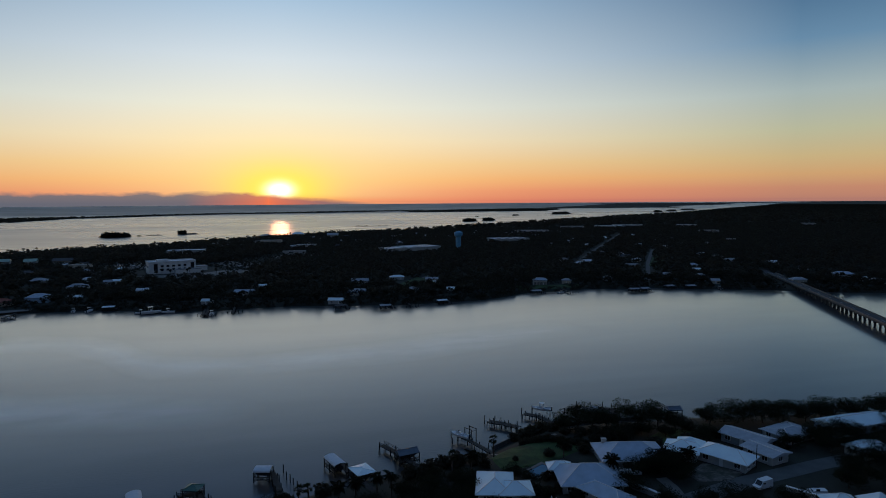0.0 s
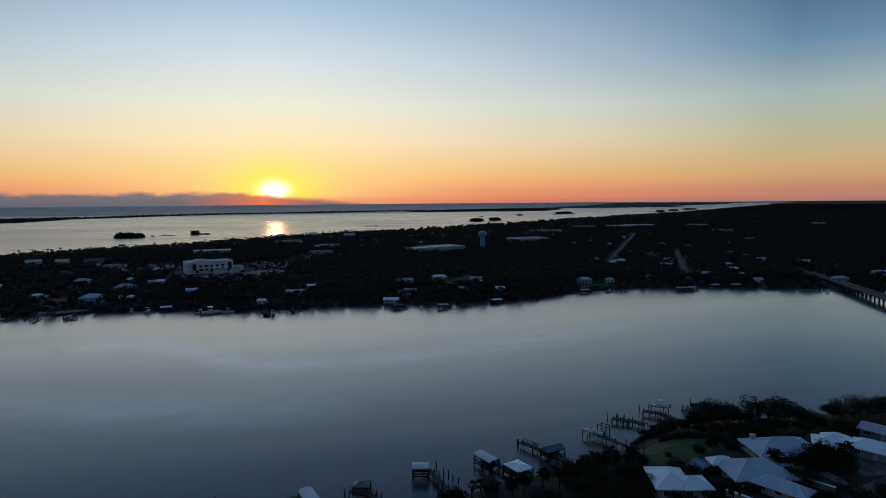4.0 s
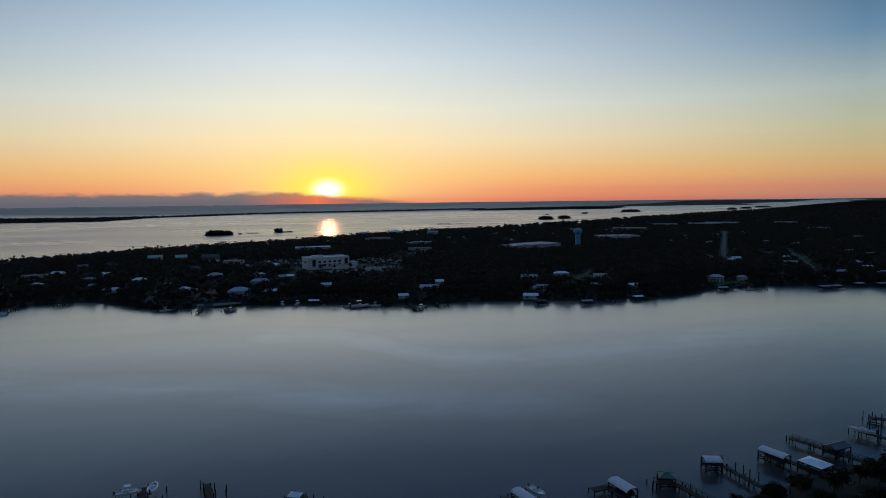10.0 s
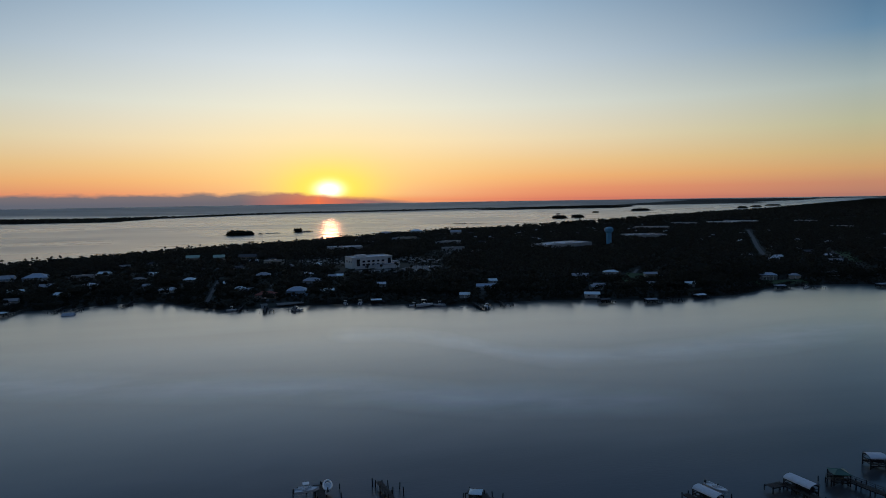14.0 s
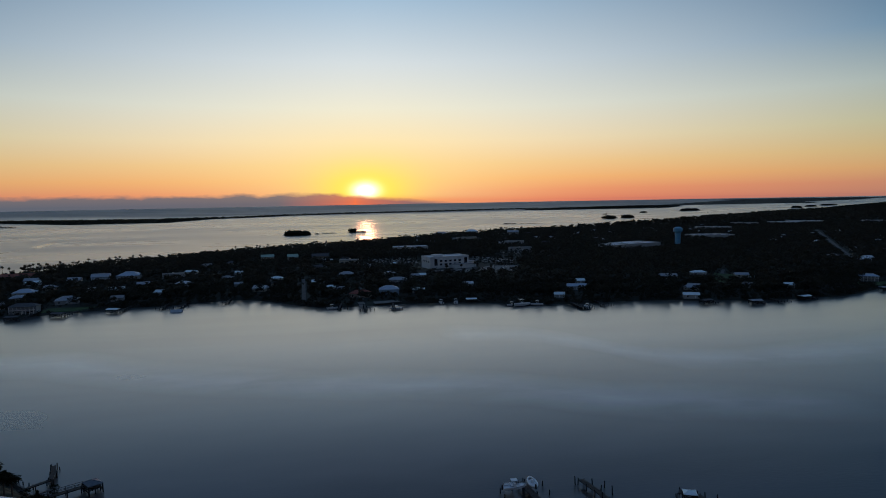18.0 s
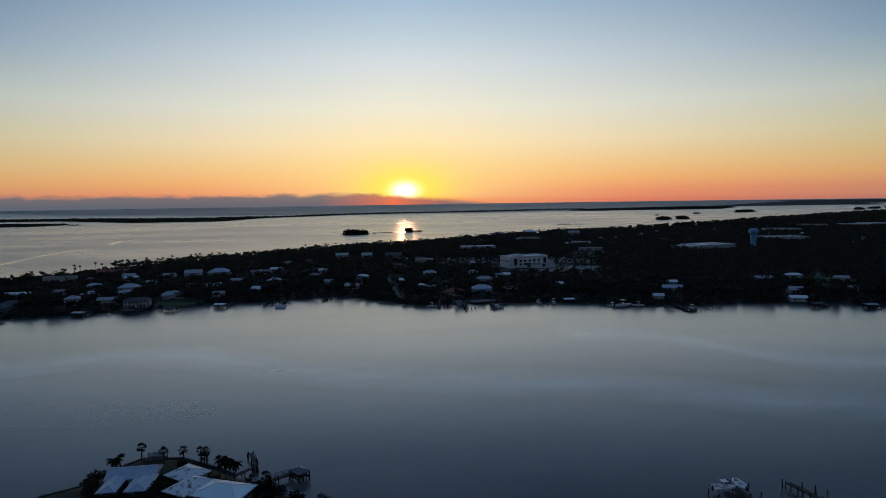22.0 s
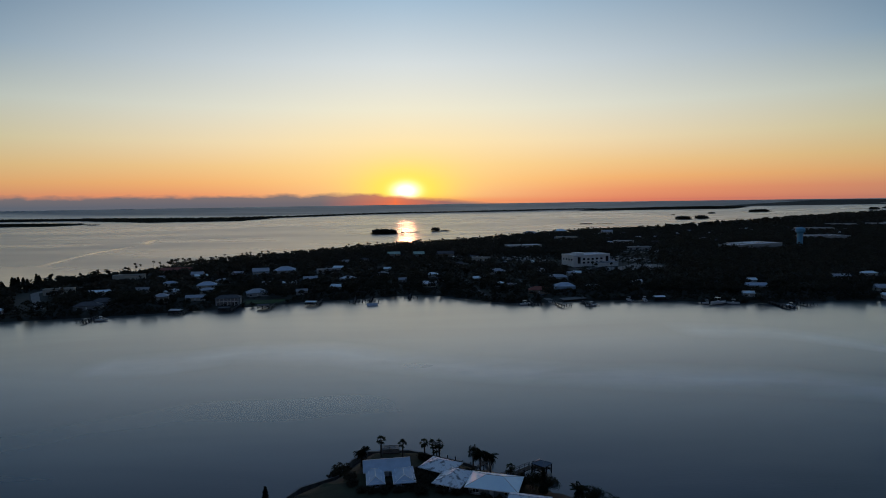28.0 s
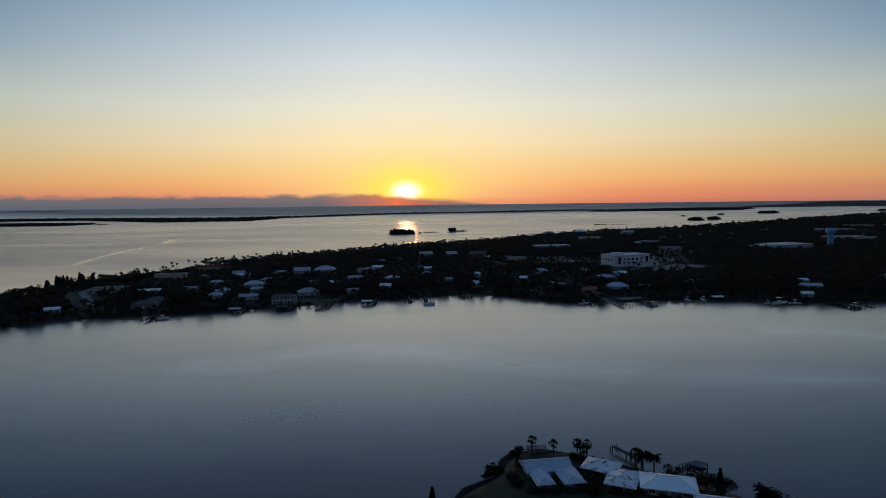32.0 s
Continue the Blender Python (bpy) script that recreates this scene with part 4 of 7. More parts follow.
def boat(x, y, z, turn, l, label, top=True, name="motorboat"):
    w, h = l * 0.34, l * 0.16
    ob = thing(name, label, "boat", pose(x, y, z, 0, 0, turn), "boats at the docks")
    part("hull", hull_geo(l, w, h), M["gel"], ob)
    part("deck", Geo().box(-l * 0.1, 0, h * 0.62, l * 0.72, w * 0.82, 0.06).add([(l * 0.2, -w * 0.36, h), (l * 0.2, w * 0.36, h), (l * 0.46, 0, h * 1.12)], [(0, 2, 1)]), M["gel"], ob, "pale moulded deck")
    part("console", Geo().box(0.0, 0, h * 0.62, l * 0.12, w * 0.36, h * 0.9, 0, 0.8), M["gel"], ob)
    part("windscreen", Geo().box(l * 0.055, 0, h * 1.5, 0.04, w * 0.34, h * 0.4), M["glass"], ob)
    part("seat", Geo().box(-l * 0.13, 0, h * 0.62, l * 0.09, w * 0.4, h * 0.55), M["canvas"], ob)
    part("outboard", Geo().box(-l * 0.53, 0, h * 0.3, l * 0.07, w * 0.16, h * 1.2, 0, 0.8), M["black"], ob, "black outboard motor")
    if top:
        part("hardtop", Geo().box(-l * 0.03, 0, h * 2.45, l * 0.26, w * 0.7, 0.09), M["gel"], ob)
        for a in (-1, 1):
            for b2 in (-1, 1):
                part("top_post", Geo().tube((-l * 0.03 + a * l * 0.08, b2 * w * 0.24, h * 0.7), (-l * 0.03 + a * l * 0.1, b2 * w * 0.3, h * 2.45), 0.035, n=5), M["alu"], ob)
    return ob


# ---- trees ----
def limbs(rng, h, w):
    g = Geo()
    lean = rng.normal(size=2) * 0.06 * h
    fork = (lean[0], lean[1], h * 0.28)
    g.tube((0, 0, -0.6), fork, 0.045 * h, 0.034 * h, 7)
    for i in range(5):
        a = 6.2832 * i / 5 + rng.uniform(-0.4, 0.4)
        r = w * rng.uniform(0.2, 0.33)
        mid = (fork[0] + math.cos(a) * r * 0.5, fork[1] + math.sin(a) * r * 0.5, h * rng.uniform(0.42, 0.52))
        end = (fork[0] + math.cos(a) * r, fork[1] + math.sin(a) * r, h * rng.uniform(0.62, 0.8))
        g.tube(fork, mid, 0.026 * h, 0.018 * h, 5)
        g.tube(mid, end, 0.018 * h, 0.007 * h, 5)
    return g


def oak_kinds():
    out = []
    rng = np.random.default_rng(21)
    for k in range(6):
        w = 1.25 + 0.25 * (k % 3)
        trunk = limbs(rng, 1.0, w).mesh("trunk", M["bark"])
        p = crown_points(rng, 5200, w, 1.0, 17 + k)
        q = quads(p, rng.uniform(0.028, 0.062, len(p)), rng, 0.9)[:, :3]
        out.append((trunk, mesh_of_quads("crown", q, M["oak"])))
    return out


OAKS = oak_kinds()


def tree(x, y, h, label, k=0, turn=None, squash=1.0, name="tree"):
    ob = thing(name, label, "tree", at(x, y, None, (x * 37 + y * 11) % 360 if turn is None else turn), "trees on the near shore")
    trunk, crown = OAKS[k % 6]
    part("trunk", trunk, None, ob, m=Matrix.Diagonal((h, h, h, 1)))
    part("crown", crown, None, ob, m=Matrix.Diagonal((h * squash, h * squash, h, 1)))
    return ob


def bush_kinds():
    out = []
    rng = np.random.default_rng(5)
    for k in range(3):
        n = 420
        d = rng.normal(size=(n, 3))
        d /= np.linalg.norm(d, axis=1)[:, None]
        p = d * rng.uniform(0.5, 1.0, (n, 1)) * (0.62, 0.62, 0.5) * (1 + 0.25 * np.sin(5 * d[:, :1] + k))
        p[:, 2] = np.abs(p[:, 2] + 0.42)
        out.append(mesh_of_quads("foliage", quads(p, rng.uniform(0.09, 0.2, n), rng), M["mangrove"]))
    return out


BUSHES = bush_kinds()
STEM = Geo().tube((0, 0, -0.3), (0.05, 0, 0.6), 0.05, 0.03, 5).mesh("stem", M["bark"])


def bush(x, y, h, label, k=0, wide=1.0):
    ob = thing("shrub", label, "shrub", at(x, y, None, (x * 53 + y * 17) % 360), "shrubs on the near shore")
    part("stem", STEM, None, ob, m=Matrix.Diagonal((h, h, h, 1)))
    part("foliage", BUSHES[k % 3], None, ob, m=Matrix.Diagonal((h * wide, h * wide, h, 1)))
    return ob


def fan_leaf():
    """A fan palm's leaf: a stalk and a spread of narrow pleated blades."""
    g = Geo()
    g.tube((0, 0, 0), (0.75, 0, 0.28), 0.02, 0.012, 3)
    for i in range(9):
        a = math.radians(-72 + 18 * i)
        c, s = math.cos(a), math.sin(a)
        L = 0.85 - 0.2 * abs(i - 4) / 4
        g.add([(0.75, 0, 0.28), (0.75 + 0.55 * L * c - 0.07 * s, 0.55 * L * s + 0.07 * c, 0.31), (0.75 + L * c, L * s, 0.12), (0.75 + 0.55 * L * c + 0.07 * s, 0.55 * L * s - 0.07 * c, 0.31)], [(0, 1, 2, 3)])
    return g.mesh("leaf", M["palm"])


def feather_leaf():
    """A feather palm's frond: an arched stalk with drooping leaflets in two rows."""
    g = Geo()
    pts = [Vector((2.9 * u, 0, 1.15 * u - 1.75 * u * u)) for u in (0, 0.25, 0.5, 0.75, 1.0)]
    for a, b2 in zip(pts, pts[1:]):
        g.tube(a, b2, 0.035, 0.02, 3)
    for i in range(13):
        u = 0.12 + 0.86 * i / 12
        p = Vector((2.9 * u, 0, 1.15 * u - 1.75 * u * u))
        L = 0.85 * math.sin(math.pi * (0.2 + 0.75 * u)) + 0.12
        for s in (-1, 1):
            g.add([p, p + Vector((0.2, s * L * 0.5, -0.06)), p + Vector((0.32, s * L, -0.5 * L)), p + Vector((-0.04, s * L * 0.5, -0.18))], [(0, 1, 2, 3)])
    return g.mesh("frond", M["palm"])


FAN, FEATHER = fan_leaf(), feather_leaf()


def palm(x, y, h, label, feather=False, lean=0.0, group="palms on the near shore"):
    ob = thing("palm_tree", label, "palm tree", at(x, y, None, (x * 71 + y * 29) % 360), group)
    rg = random.Random(int(x * 17 + y * 5))
    g = Geo()
    n = 4
    for i in range(n):
        a, b2 = i / n, (i + 1) / n
        r = 0.2 if not feather else 0.17
        g.tube((lean * a * a, 0, -0.4 if i == 0 else h * a), (lean * b2 * b2, 0, h * b2), r * (1.25 - 0.3 * a), r * (1.25 - 0.3 * b2), 6)
    part("trunk", g, M["bark"], ob)
    for i in range(28):
        a = i * 137.5
        if feather:
            m = pose(lean, 0, h, 0, 0, a) @ pose(0, 0, 0, rg.uniform(-12, 12), rg.uniform(-45, 52), 0)
        else:
            m = pose(lean, 0, h - 0.1, 0, 0, a) @ pose(0, 0, 0, rg.uniform(-25, 25), rg.uniform(-78, 62), 0)
        sc = rg.uniform(0.85, 1.05) * (0.82 if feather else 1.1)
        part("frond" if feather else "leaf", FEATHER if feather else FAN, None, ob, m=m @ Matrix.Diagonal((sc, sc, sc, 1)))
    return ob


def far_palm_kinds():
    out = []
    rng = np.random.default_rng(3)
    for k in range(4):
        d = rng.normal(size=(70, 3))
        d /= np.linalg.norm(d, axis=1)[:, None]
        p = d * rng.uniform(0.5, 1.7, (70, 1)) * (1, 1, 0.8)
        out.append(mesh_of_quads("crown", quads(p, rng.uniform(0.5, 0.95, 70), rng), M["far_leaf"]))
    return out


FAR_PALMS = far_palm_kinds()
FAR_TRUNK = Geo().tube((0, 0, -0.05), (0.01, 0, 1), 0.022, 0.018, 5).mesh("trunk", M["bark"])


def far_palm(x, y, h, k):
    ob = thing("palm_tree", "slim fan palm dark against the lagoon", "palm tree", at(x, y, None, k * 77.0), "palms along the lagoon shore")
    part("trunk", FAR_TRUNK, None, ob, m=Matrix.Diagonal((h, h, h, 1)))
    part("crown", FAR_PALMS[k % 4], None, ob, m=pose(0, 0, h))
    return ob


def slab(name, label, category, path, wide, mat, lift=0.06, kind="structure"):
    """A strip laid on the ground along a path."""
    g = Geo()
    pts = []
    for (ax, ay), (bx, by) in zip(path, path[1:]):
        n = max(1, int(math.hypot(bx - ax, by - ay) / 5))
        pts += [(ax + (bx - ax) * i / n, ay + (by - ay) * i / n) for i in range(n)]
    pts.append(path[-1])
    for i, (x, y) in enumerate(pts):
        j0, j1 = max(i - 1, 0), min(i + 1, len(pts) - 1)
        dx, dy = pts[j1][0] - pts[j0][0], pts[j1][1] - pts[j0][1]
        r = math.hypot(dx, dy) or 1
        for s in (-1, 1):
            px, py = x - dy / r * s * wide / 2, y + dx / r * s * wide / 2
            z = max(ground_at(px, py), ground_at(x, y)) + lift
            g.v += [(px, py, z), (px, py, z - 0.4)]
    for i in range(len(pts) - 1):
        a, b2 = i * 4, i * 4 + 4
        g.f += [(a, b2, b2 + 2, a + 2), (a + 1, b2 + 1, b2, a), (a + 2, b2 + 2, b2 + 3, a + 3)]
    ob = new(name, g.mesh(name, mat))
    return tagged(ob, label, category, kind=kind)


def patch(name, label, category, outline, mat, lift=0.2, kind="structure"):
    """A flat piece of open ground with an outline, following the lie of the land."""
    cx, cy = sum(p[0] for p in outline) / len(outline), sum(p[1] for p in outline) / len(outline)
    g = Geo()
    n, rings = len(outline) * 4, 7
    edge = []
    for (ax, ay), (bx, by) in zip(outline, outline[1:] + outline[:1]):
        edge += [(ax + (bx - ax) * i / 4, ay + (by - ay) * i / 4) for i in range(4)]
    for k in range(rings + 1):
        for x, y in edge:
            px, py = cx + (x - cx) * k / rings, cy + (y - cy) * k / rings
            g.v.append((px, py, ground_at(px, py) + lift - (0.3 if k == rings else 0)))
    for k in range(rings):
        for i in range(n):
            g.f.append((k * n + i, (k + 1) * n + i, (k + 1) * n + (i + 1) % n, k * n + (i + 1) % n))
    return tagged(new(name, g.mesh(name, mat)), label, category, kind=kind)


# ---- the near shore: ground ----
patch("lawn", "mown green waterfront lawn", "lawn", [(55.0, 160.7), (64.5, 169.5), (75.4, 169.6), (82.9, 165.0), (86.7, 158.3), (75.2, 153.5), (65.6, 150.6), (56.0, 150.6)], M["lawn"])
patch("lawn", "dim mown lawn behind the seawall", "lawn", [(113.4, 163.9), (121.1, 164.9), (126.8, 159.1), (119.1, 153.4), (109.5, 154.3), (105.7, 159.1)], M["lawn"])
patch("lawn", "dark coarse lawn round the houses on the point", "lawn", [(-345.4, 189.6), (-339.6, 200.6), (-330.8, 206.6), (-327.6, 216.8), (-323.6, 222.0), (-312.4, 222.0), (-297.6, 212.6), (-293.6, 208.8), (-287.0, 201.0), (-284.0, 188.0), (-312.0, 182.0), (-340.0, 181.0)], M["dim_lawn"])
patch("yard", "bare sandy front yard with tufts of grass", "yard", [(101.9, 134.2), (111.5, 140.0), (118.1, 131.4), (111.5, 127.5), (101.9, 129.5)], M["sand"])
slab("road", "grey asphalt lane between the gardens", "road", [(65.6, 116.1), (97.2, 122.5), (113.7, 126.2), (127.9, 127.9), (139.2, 129.4), (161.2, 131.4)], 5.6, M["lane"], 0.05)
slab("driveway", "pale concrete driveway", "driveway", [(92.0, 121.9), (93.9, 128.6), (94.4, 134.3)], 3.0, M["concrete"], 0.09)
slab("driveway", "grey paved drive on the point", "driveway", [(-329.7, 175.7), (-324.8, 187.3), (-317.1, 190.2)], 5.0, M["concrete"], 0.09)
slab("garden_path", "pale concrete garden path to the dock", "path", [(58.8, 166.9), (59.9, 162.5), (61.5, 158.8), (65.4, 158.6)], 0.9, M["concrete"], 0.1)
slab("garden_path", "pale concrete path along the seawall", "path", [(69.1, 169.5), (76.1, 172.1), (82.3, 171.9)], 1.2, M["concrete"], 0.1)
slab("garden_path", "pale curved path across the dim lawn", "path", [(76.4, 170.2), (80.8, 165.3), (85.3, 161.0), (86.9, 156.2)], 0.7, M["concrete"], 0.1)


def seawall(label, path, top=1.1):
    ob = thing("seawall", label, "seawall", pose(path[0][0], path[0][1], 0), kind="structure")
    for (ax, ay), (bx, by) in zip(path, path[1:]):
        run, ang = math.hypot(bx - ax, by - ay), math.atan2(by - ay, bx - ax)
        n = max(1, round(run / 3.0))
        for i in range(n):
            u = (i + 0.5) / n
            px, py = ax + (bx - ax) * u - path[0][0], ay + (by - ay) * u - path[0][1]
            part("panel", Geo().box(px, py, -2, run / n - 0.03, 0.3, 2 + top, ang), M["rock"], ob)
        part("cap", Geo().box((ax + bx) / 2 - path[0][0], (ay + by) / 2 - path[0][1], top, run + 0.3, 0.45, 0.16, ang), M["rock"], ob)
    return ob


seawall("grey concrete seawall of the garden lots", [(62, 175), (74, 182.5), (83, 187), (102, 187.5), (122, 185.5)])
seawall("grey concrete seawall round the point", [(-346.5, 190), (-340.4, 201.5), (-331.4, 207.5), (-328.4, 217.5), (-324.2, 223), (-312, 223), (-297, 213.6), (-293, 210)], 1.7)

# ---- the near shore: houses ----
h = house(117.4, 137.7, 13.5, 8.0, -62, "low white house with a white standing-seam metal roof", "hip", "stucco", "white_metal", 2.9, 2.0, True)
house(108.8, 145.2, 9.0, 8.0, -44, "", "hip", "stucco", "white_metal", 2.9, 2.0, True, False, parent=h)
house(112.9, 147.2, 7.0, 5.5, -44, "", "pyramid", "stucco", "white_metal", 2.9, 1.8, True, False, parent=h)
h = house(132.7, 147.4, 13.0, 7.5, -68, "long grey house with a flat grey roof and block walls", "gable", "grey_wall", "grey_shingle", 2.9, 1.1, True)
house(129.9, 137.2, 9.6, 7.6, -78, "", "gable", "stucco", "grey_shingle", 3.0, 0.7, True, False, parent=h)
house(148.3, 148.1, 13.0, 9.0, 12, "low house with a broad pale grey roof beside dark trees", "hip", "stucco", "grey_shingle", 2.7, 0.9, True)
h = house(172.7, 148.1, 22.0, 9.0, 3, "large pale teal house with stepped white roofs", "gable", "blue_wall", "white_metal", 3.4, 1.6, True)
house(189.9, 144.7, 12.0, 9.0, 3, "", "gable", "blue_wall", "white_metal", 4.2, 1.8, True, False, parent=h)
h = house(93.2, 147.2, 18.5, 12.0, -14, "wide house with a blue-grey hip roof and white chimney", "hip", "stucco", "blue_shingle", 2.5, 2.9, True)
part("chimney", Geo().box(-6.5, 3.5, 3.0, 1.3, 1.0, 1.6).box(-6.5, 3.5, 4.6, 1.5, 1.2, 0.2), M["stucco"], h)
h = house(74.8, 137.2, 16.0, 12.0, -14, "big house with a pale hip roof edged by white ridge caps", "hip", "stucco", "blue_shingle", 2.6, 3.0, True)
house(74.2, 127.3, 12.0, 6.0, -66, "", "hip", "stucco", "blue_shingle", 2.5, 1.7, True, False, parent=h)
house(70.0, 143.9, 6.0, 4.0, -14, "", "hip", "stucco", "white_metal", 2.8, 1.4, True, False, parent=h)
h = house(49.9, 138.8, 12.0, 8.5, 70, "house with a bright blue-white hip roof of metal sheet", "hip", "stucco", "white_metal", 3.0, 2.2, True)
house(53.7, 134.9, 8.0, 7.0, -14, "", "hip", "stucco", "white_metal", 3.0, 1.8, True, False, parent=h)
house(122.6, 106.6, 7.0, 6.0, -20, "small house with a pale hip roof beside the lane", "hip", "stucco", "white_metal", 3.0, 2.0, True)
house(130.4, 103.8, 6.0, 6.0, -15, "small house with a steep pale roof beside the lane", "pyramid", "stucco", "white_metal", 3.0, 2.6, True)
house(158.8, 131.4, 9.0, 7.0, 5, "low white garage with a pale metal roof", "gable", "stucco", "white_metal", 2.7, 1.2, True)
# grey here puts the shade under the eaves into the pale walls' colour
h = house(-318.0, 204.8, 11.9, 6.9, 5, "white house on the point with a pale two-winged roof", "gable", "grey_wall", "blue_shingle", 2.2, 1.6, True)
house(-320.7, 198.3, 8.6, 3.8, 95, "", "hip", "grey_wall", "blue_shingle", 2.1, 0.9, True, False, parent=h)
house(-313.4, 198.2, 8.6, 4.8, 95, "", "hip", "grey_wall", "blue_shingle", 2.1, 0.9, True, False, parent=h)
h = house(-303.5, 203.3, 8.6, 7.1, -33, "white hip-roofed house with a stained white roof", "hip", "grey_wall", "old_white", 2.2, 1.5, True)
house(-300.6, 195.6, 9.4, 6.8, 62, "", "hip", "grey_wall", "old_white", 2.2, 1.5, True, False, parent=h)
house(-290.6, 191.7, 12.6, 8.4, -20, "house with a broad clean white metal hip roof", "hip", "grey_wall", "white_metal", 2.5, 1.6, True)
house(-284.2, 180.1, 9.0, 6.5, -20, "low house with a worn white roof behind the point", "gable", "grey_wall", "old_white", 2.8, 1.3, True)


def garden_wall(label, a, b2, high=1.9):
    run, ang = math.hypot(b2[0] - a[0], b2[1] - a[1]), math.atan2(b2[1] - a[1], b2[0] - a[0])
    z = ground_at(*a)
    ob = thing("garden_wall", label, "wall", pose(a[0], a[1], z - 0.2, 0, 0, math.degrees(ang)))
    part("panel", Geo().box(run / 2, 0, 0, run, 0.25, high), M["stucco"], ob)
    part("cap", Geo().box(run / 2, 0, high, run + 0.2, 0.9, 0.12), M["trim"], ob)
    return ob


garden_wall("long white garden wall with a flat cap", (80.5, 138.7), (87.2, 124.3))
garden_wall("long white garden wall with a flat cap", (60.8, 131.0), (65.5, 120.0))
garden_wall("grey block wall beside the lane", (117.7, 117.5), (121.0, 112.2), 2.4)

# pool with its screen
z = ground_at(66.1, 147.7)
pl = thing("swimming_pool", "blue garden pool with a pale paved rim", "pool", pose(66.1, 147.9, z + 0.02, 0, 0, 30))
part("rim", Geo().box(0, 2.4, 0, 9.4, 1.0, 0.16).box(0, -2.4, 0, 9.4, 1.0, 0.16).box(4.2, 0, 0, 1.0, 3.8, 0.16).box(-4.2, 0, 0, 1.0, 3.8, 0.16), M["concrete"], pl)
part("pool_water", Geo().box(0, 0, -0.2, 7.5, 3.85, 0.28), M["pool"], pl)


def vehicle(x, y, turn, label, van=True):
    ob = thing("van" if van else "car", label, "van" if van else "car", at(x, y, ground_at(x, y) + 0.1, turn), "vehicles by the lane")
    l, w, hgt = (5.3, 2.0, 2.3) if van else (4.5, 1.8, 1.45)
    n = 6
    side = [(-l / 2, 0.35), (l / 2 - 0.05, 0.35), (l / 2, 0.95), (l / 2 - 0.9, 1.15), (l / 2 - 1.7, hgt - 0.05), (-l / 2 + 0.1, hgt)]
    pts = [(px, s * w / 2 * (0.9 if pz > 1.2 else 1.0), pz) for s in (-1, 1) for px, pz in side]
    g = Geo().add(pts, [tuple(range(n)), tuple(range(2 * n - 1, n - 1, -1))] + [(i, n + i, n + (i + 1) % n, (i + 1) % n) for i in range(n)])
    part("body", g, M["paint"], ob)
    part("windscreen", Geo().add([(l / 2 - 0.93, -w * 0.4, 1.2), (l / 2 - 0.93, w * 0.4, 1.2), (l / 2 - 1.62, w * 0.38, hgt - 0.15), (l / 2 - 1.62, -w * 0.38, hgt - 0.15)], [(0, 1, 2, 3)]).box(l / 2 - 1.5, 0, hgt - 0.2, 0.05, w * 0.7, 0.05), M["glass"], ob)
    for s in (-1, 1):
        part("side_window", Geo().box(l / 2 - 2.1, s * w * 0.47, 1.25, 0.9, 0.04, 0.6), M["glass"], ob)
        part("headlight", Geo().box(l / 2 - 0.03, s * w * 0.36, 0.7, 0.08, 0.3, 0.2), M["glass"], ob)
        for a in (-1, 1):
            wh = part("wheel", Geo().tube((a * l * 0.3, s * (w / 2 - 0.2), 0.34), (a * l * 0.3, s * (w / 2 + 0.02), 0.34), 0.34, n=12), M["black"], ob)
            part("rim", Geo().tube((a * l * 0.3, s * (w / 2), 0.34), (a * l * 0.3, s * (w / 2 + 0.04), 0.34), 0.2, n=10), M["alu"], wh)
    return ob


vehicle(115.0, 122.0, 190, "white panel van parked beside the lane")
vehicle(124.8, 115.3, 160, "pale car parked in a dim yard", False)
pole = thing("utility_pole", "thin dark timber pole beside the grey house", "pole", at(122.6, 132.5))
part("post", Geo().tube((0, 0, -0.5), (0, 0, 6.5), 0.12, 0.09, 7), M["pile"], pole)
boat(87.1, 137.3, ground_at(87.1, 137.3) + 0.7, -40, 6.0, "white boat stored on a trailer beside a house", False)

# ---- the near docks ----
dock("weathered timber dock with a wide end platform", [(-45.6, 166.8), (-40.6, 167.6), (-38.8, 161.4), (-36.0, 146.6)], 2.4)
boathouse(-38.0, 164.6, 7.8, 3.9, -76, "boat lift under a curved pale canvas canopy", "barrel", "canvas", 3.9, 1.2)
dock("timber dock with white handrails to the shore", [(-27.6, 167.0), (-23.0, 166.4), (-21.2, 159.8), (-17.0, 146.6)], 2.0, rail=True)
boathouse(-24.2, 167.2, 4.4, 4.2, -20, "small shelter with a dark green hip roof on the dock", "hip", "green_roof", 4.1, 1.1)
mooring_piles("single mooring pile off the dock", [(-28.6, 169.3), (-20.4, 165.8), (-19.4, 163.4), (-28.8, 166.2)])
dock("long narrow timber dock with tall piles", [(-4.6, 175.4), (-3.6, 172.0), (-2.4, 162.4), (-0.6, 153.6)], 1.6, tall=3.6)
boathouse(-6.6, 173.4, 4.9, 4.2, -15, "boat lift under a small curved canvas roof", "barrel", "canvas", 4.1, 1.0)
mooring_piles("tall mooring pile beside the long dock", [(-1.2, 176.4), (-0.4, 171.6), (0.6, 169.6), (1.4, 168.0), (2.4, 165.8)], 4.6)
dock("timber dock leading to two covered slips", [(13.6, 177.0), (15.8, 173.2), (17.2, 168.2), (22.0, 155.6)], 1.9)
boathouse(13.3, 173.4, 8.4, 3.8, -71, "long boat lift under a curved white canopy", "barrel", "canvas", 4.3, 1.0)
boathouse(20.2, 166.0, 7.2, 5.9, -72, "covered slip with a bright white metal roof", "hip", "white_metal", 3.9, 0.7)
dock("timber dock with a platform past a covered slip", [(29.0, 185.4), (31.6, 179.8), (36.6, 166.4), (40.4, 159.6)], 1.9, rail=True)
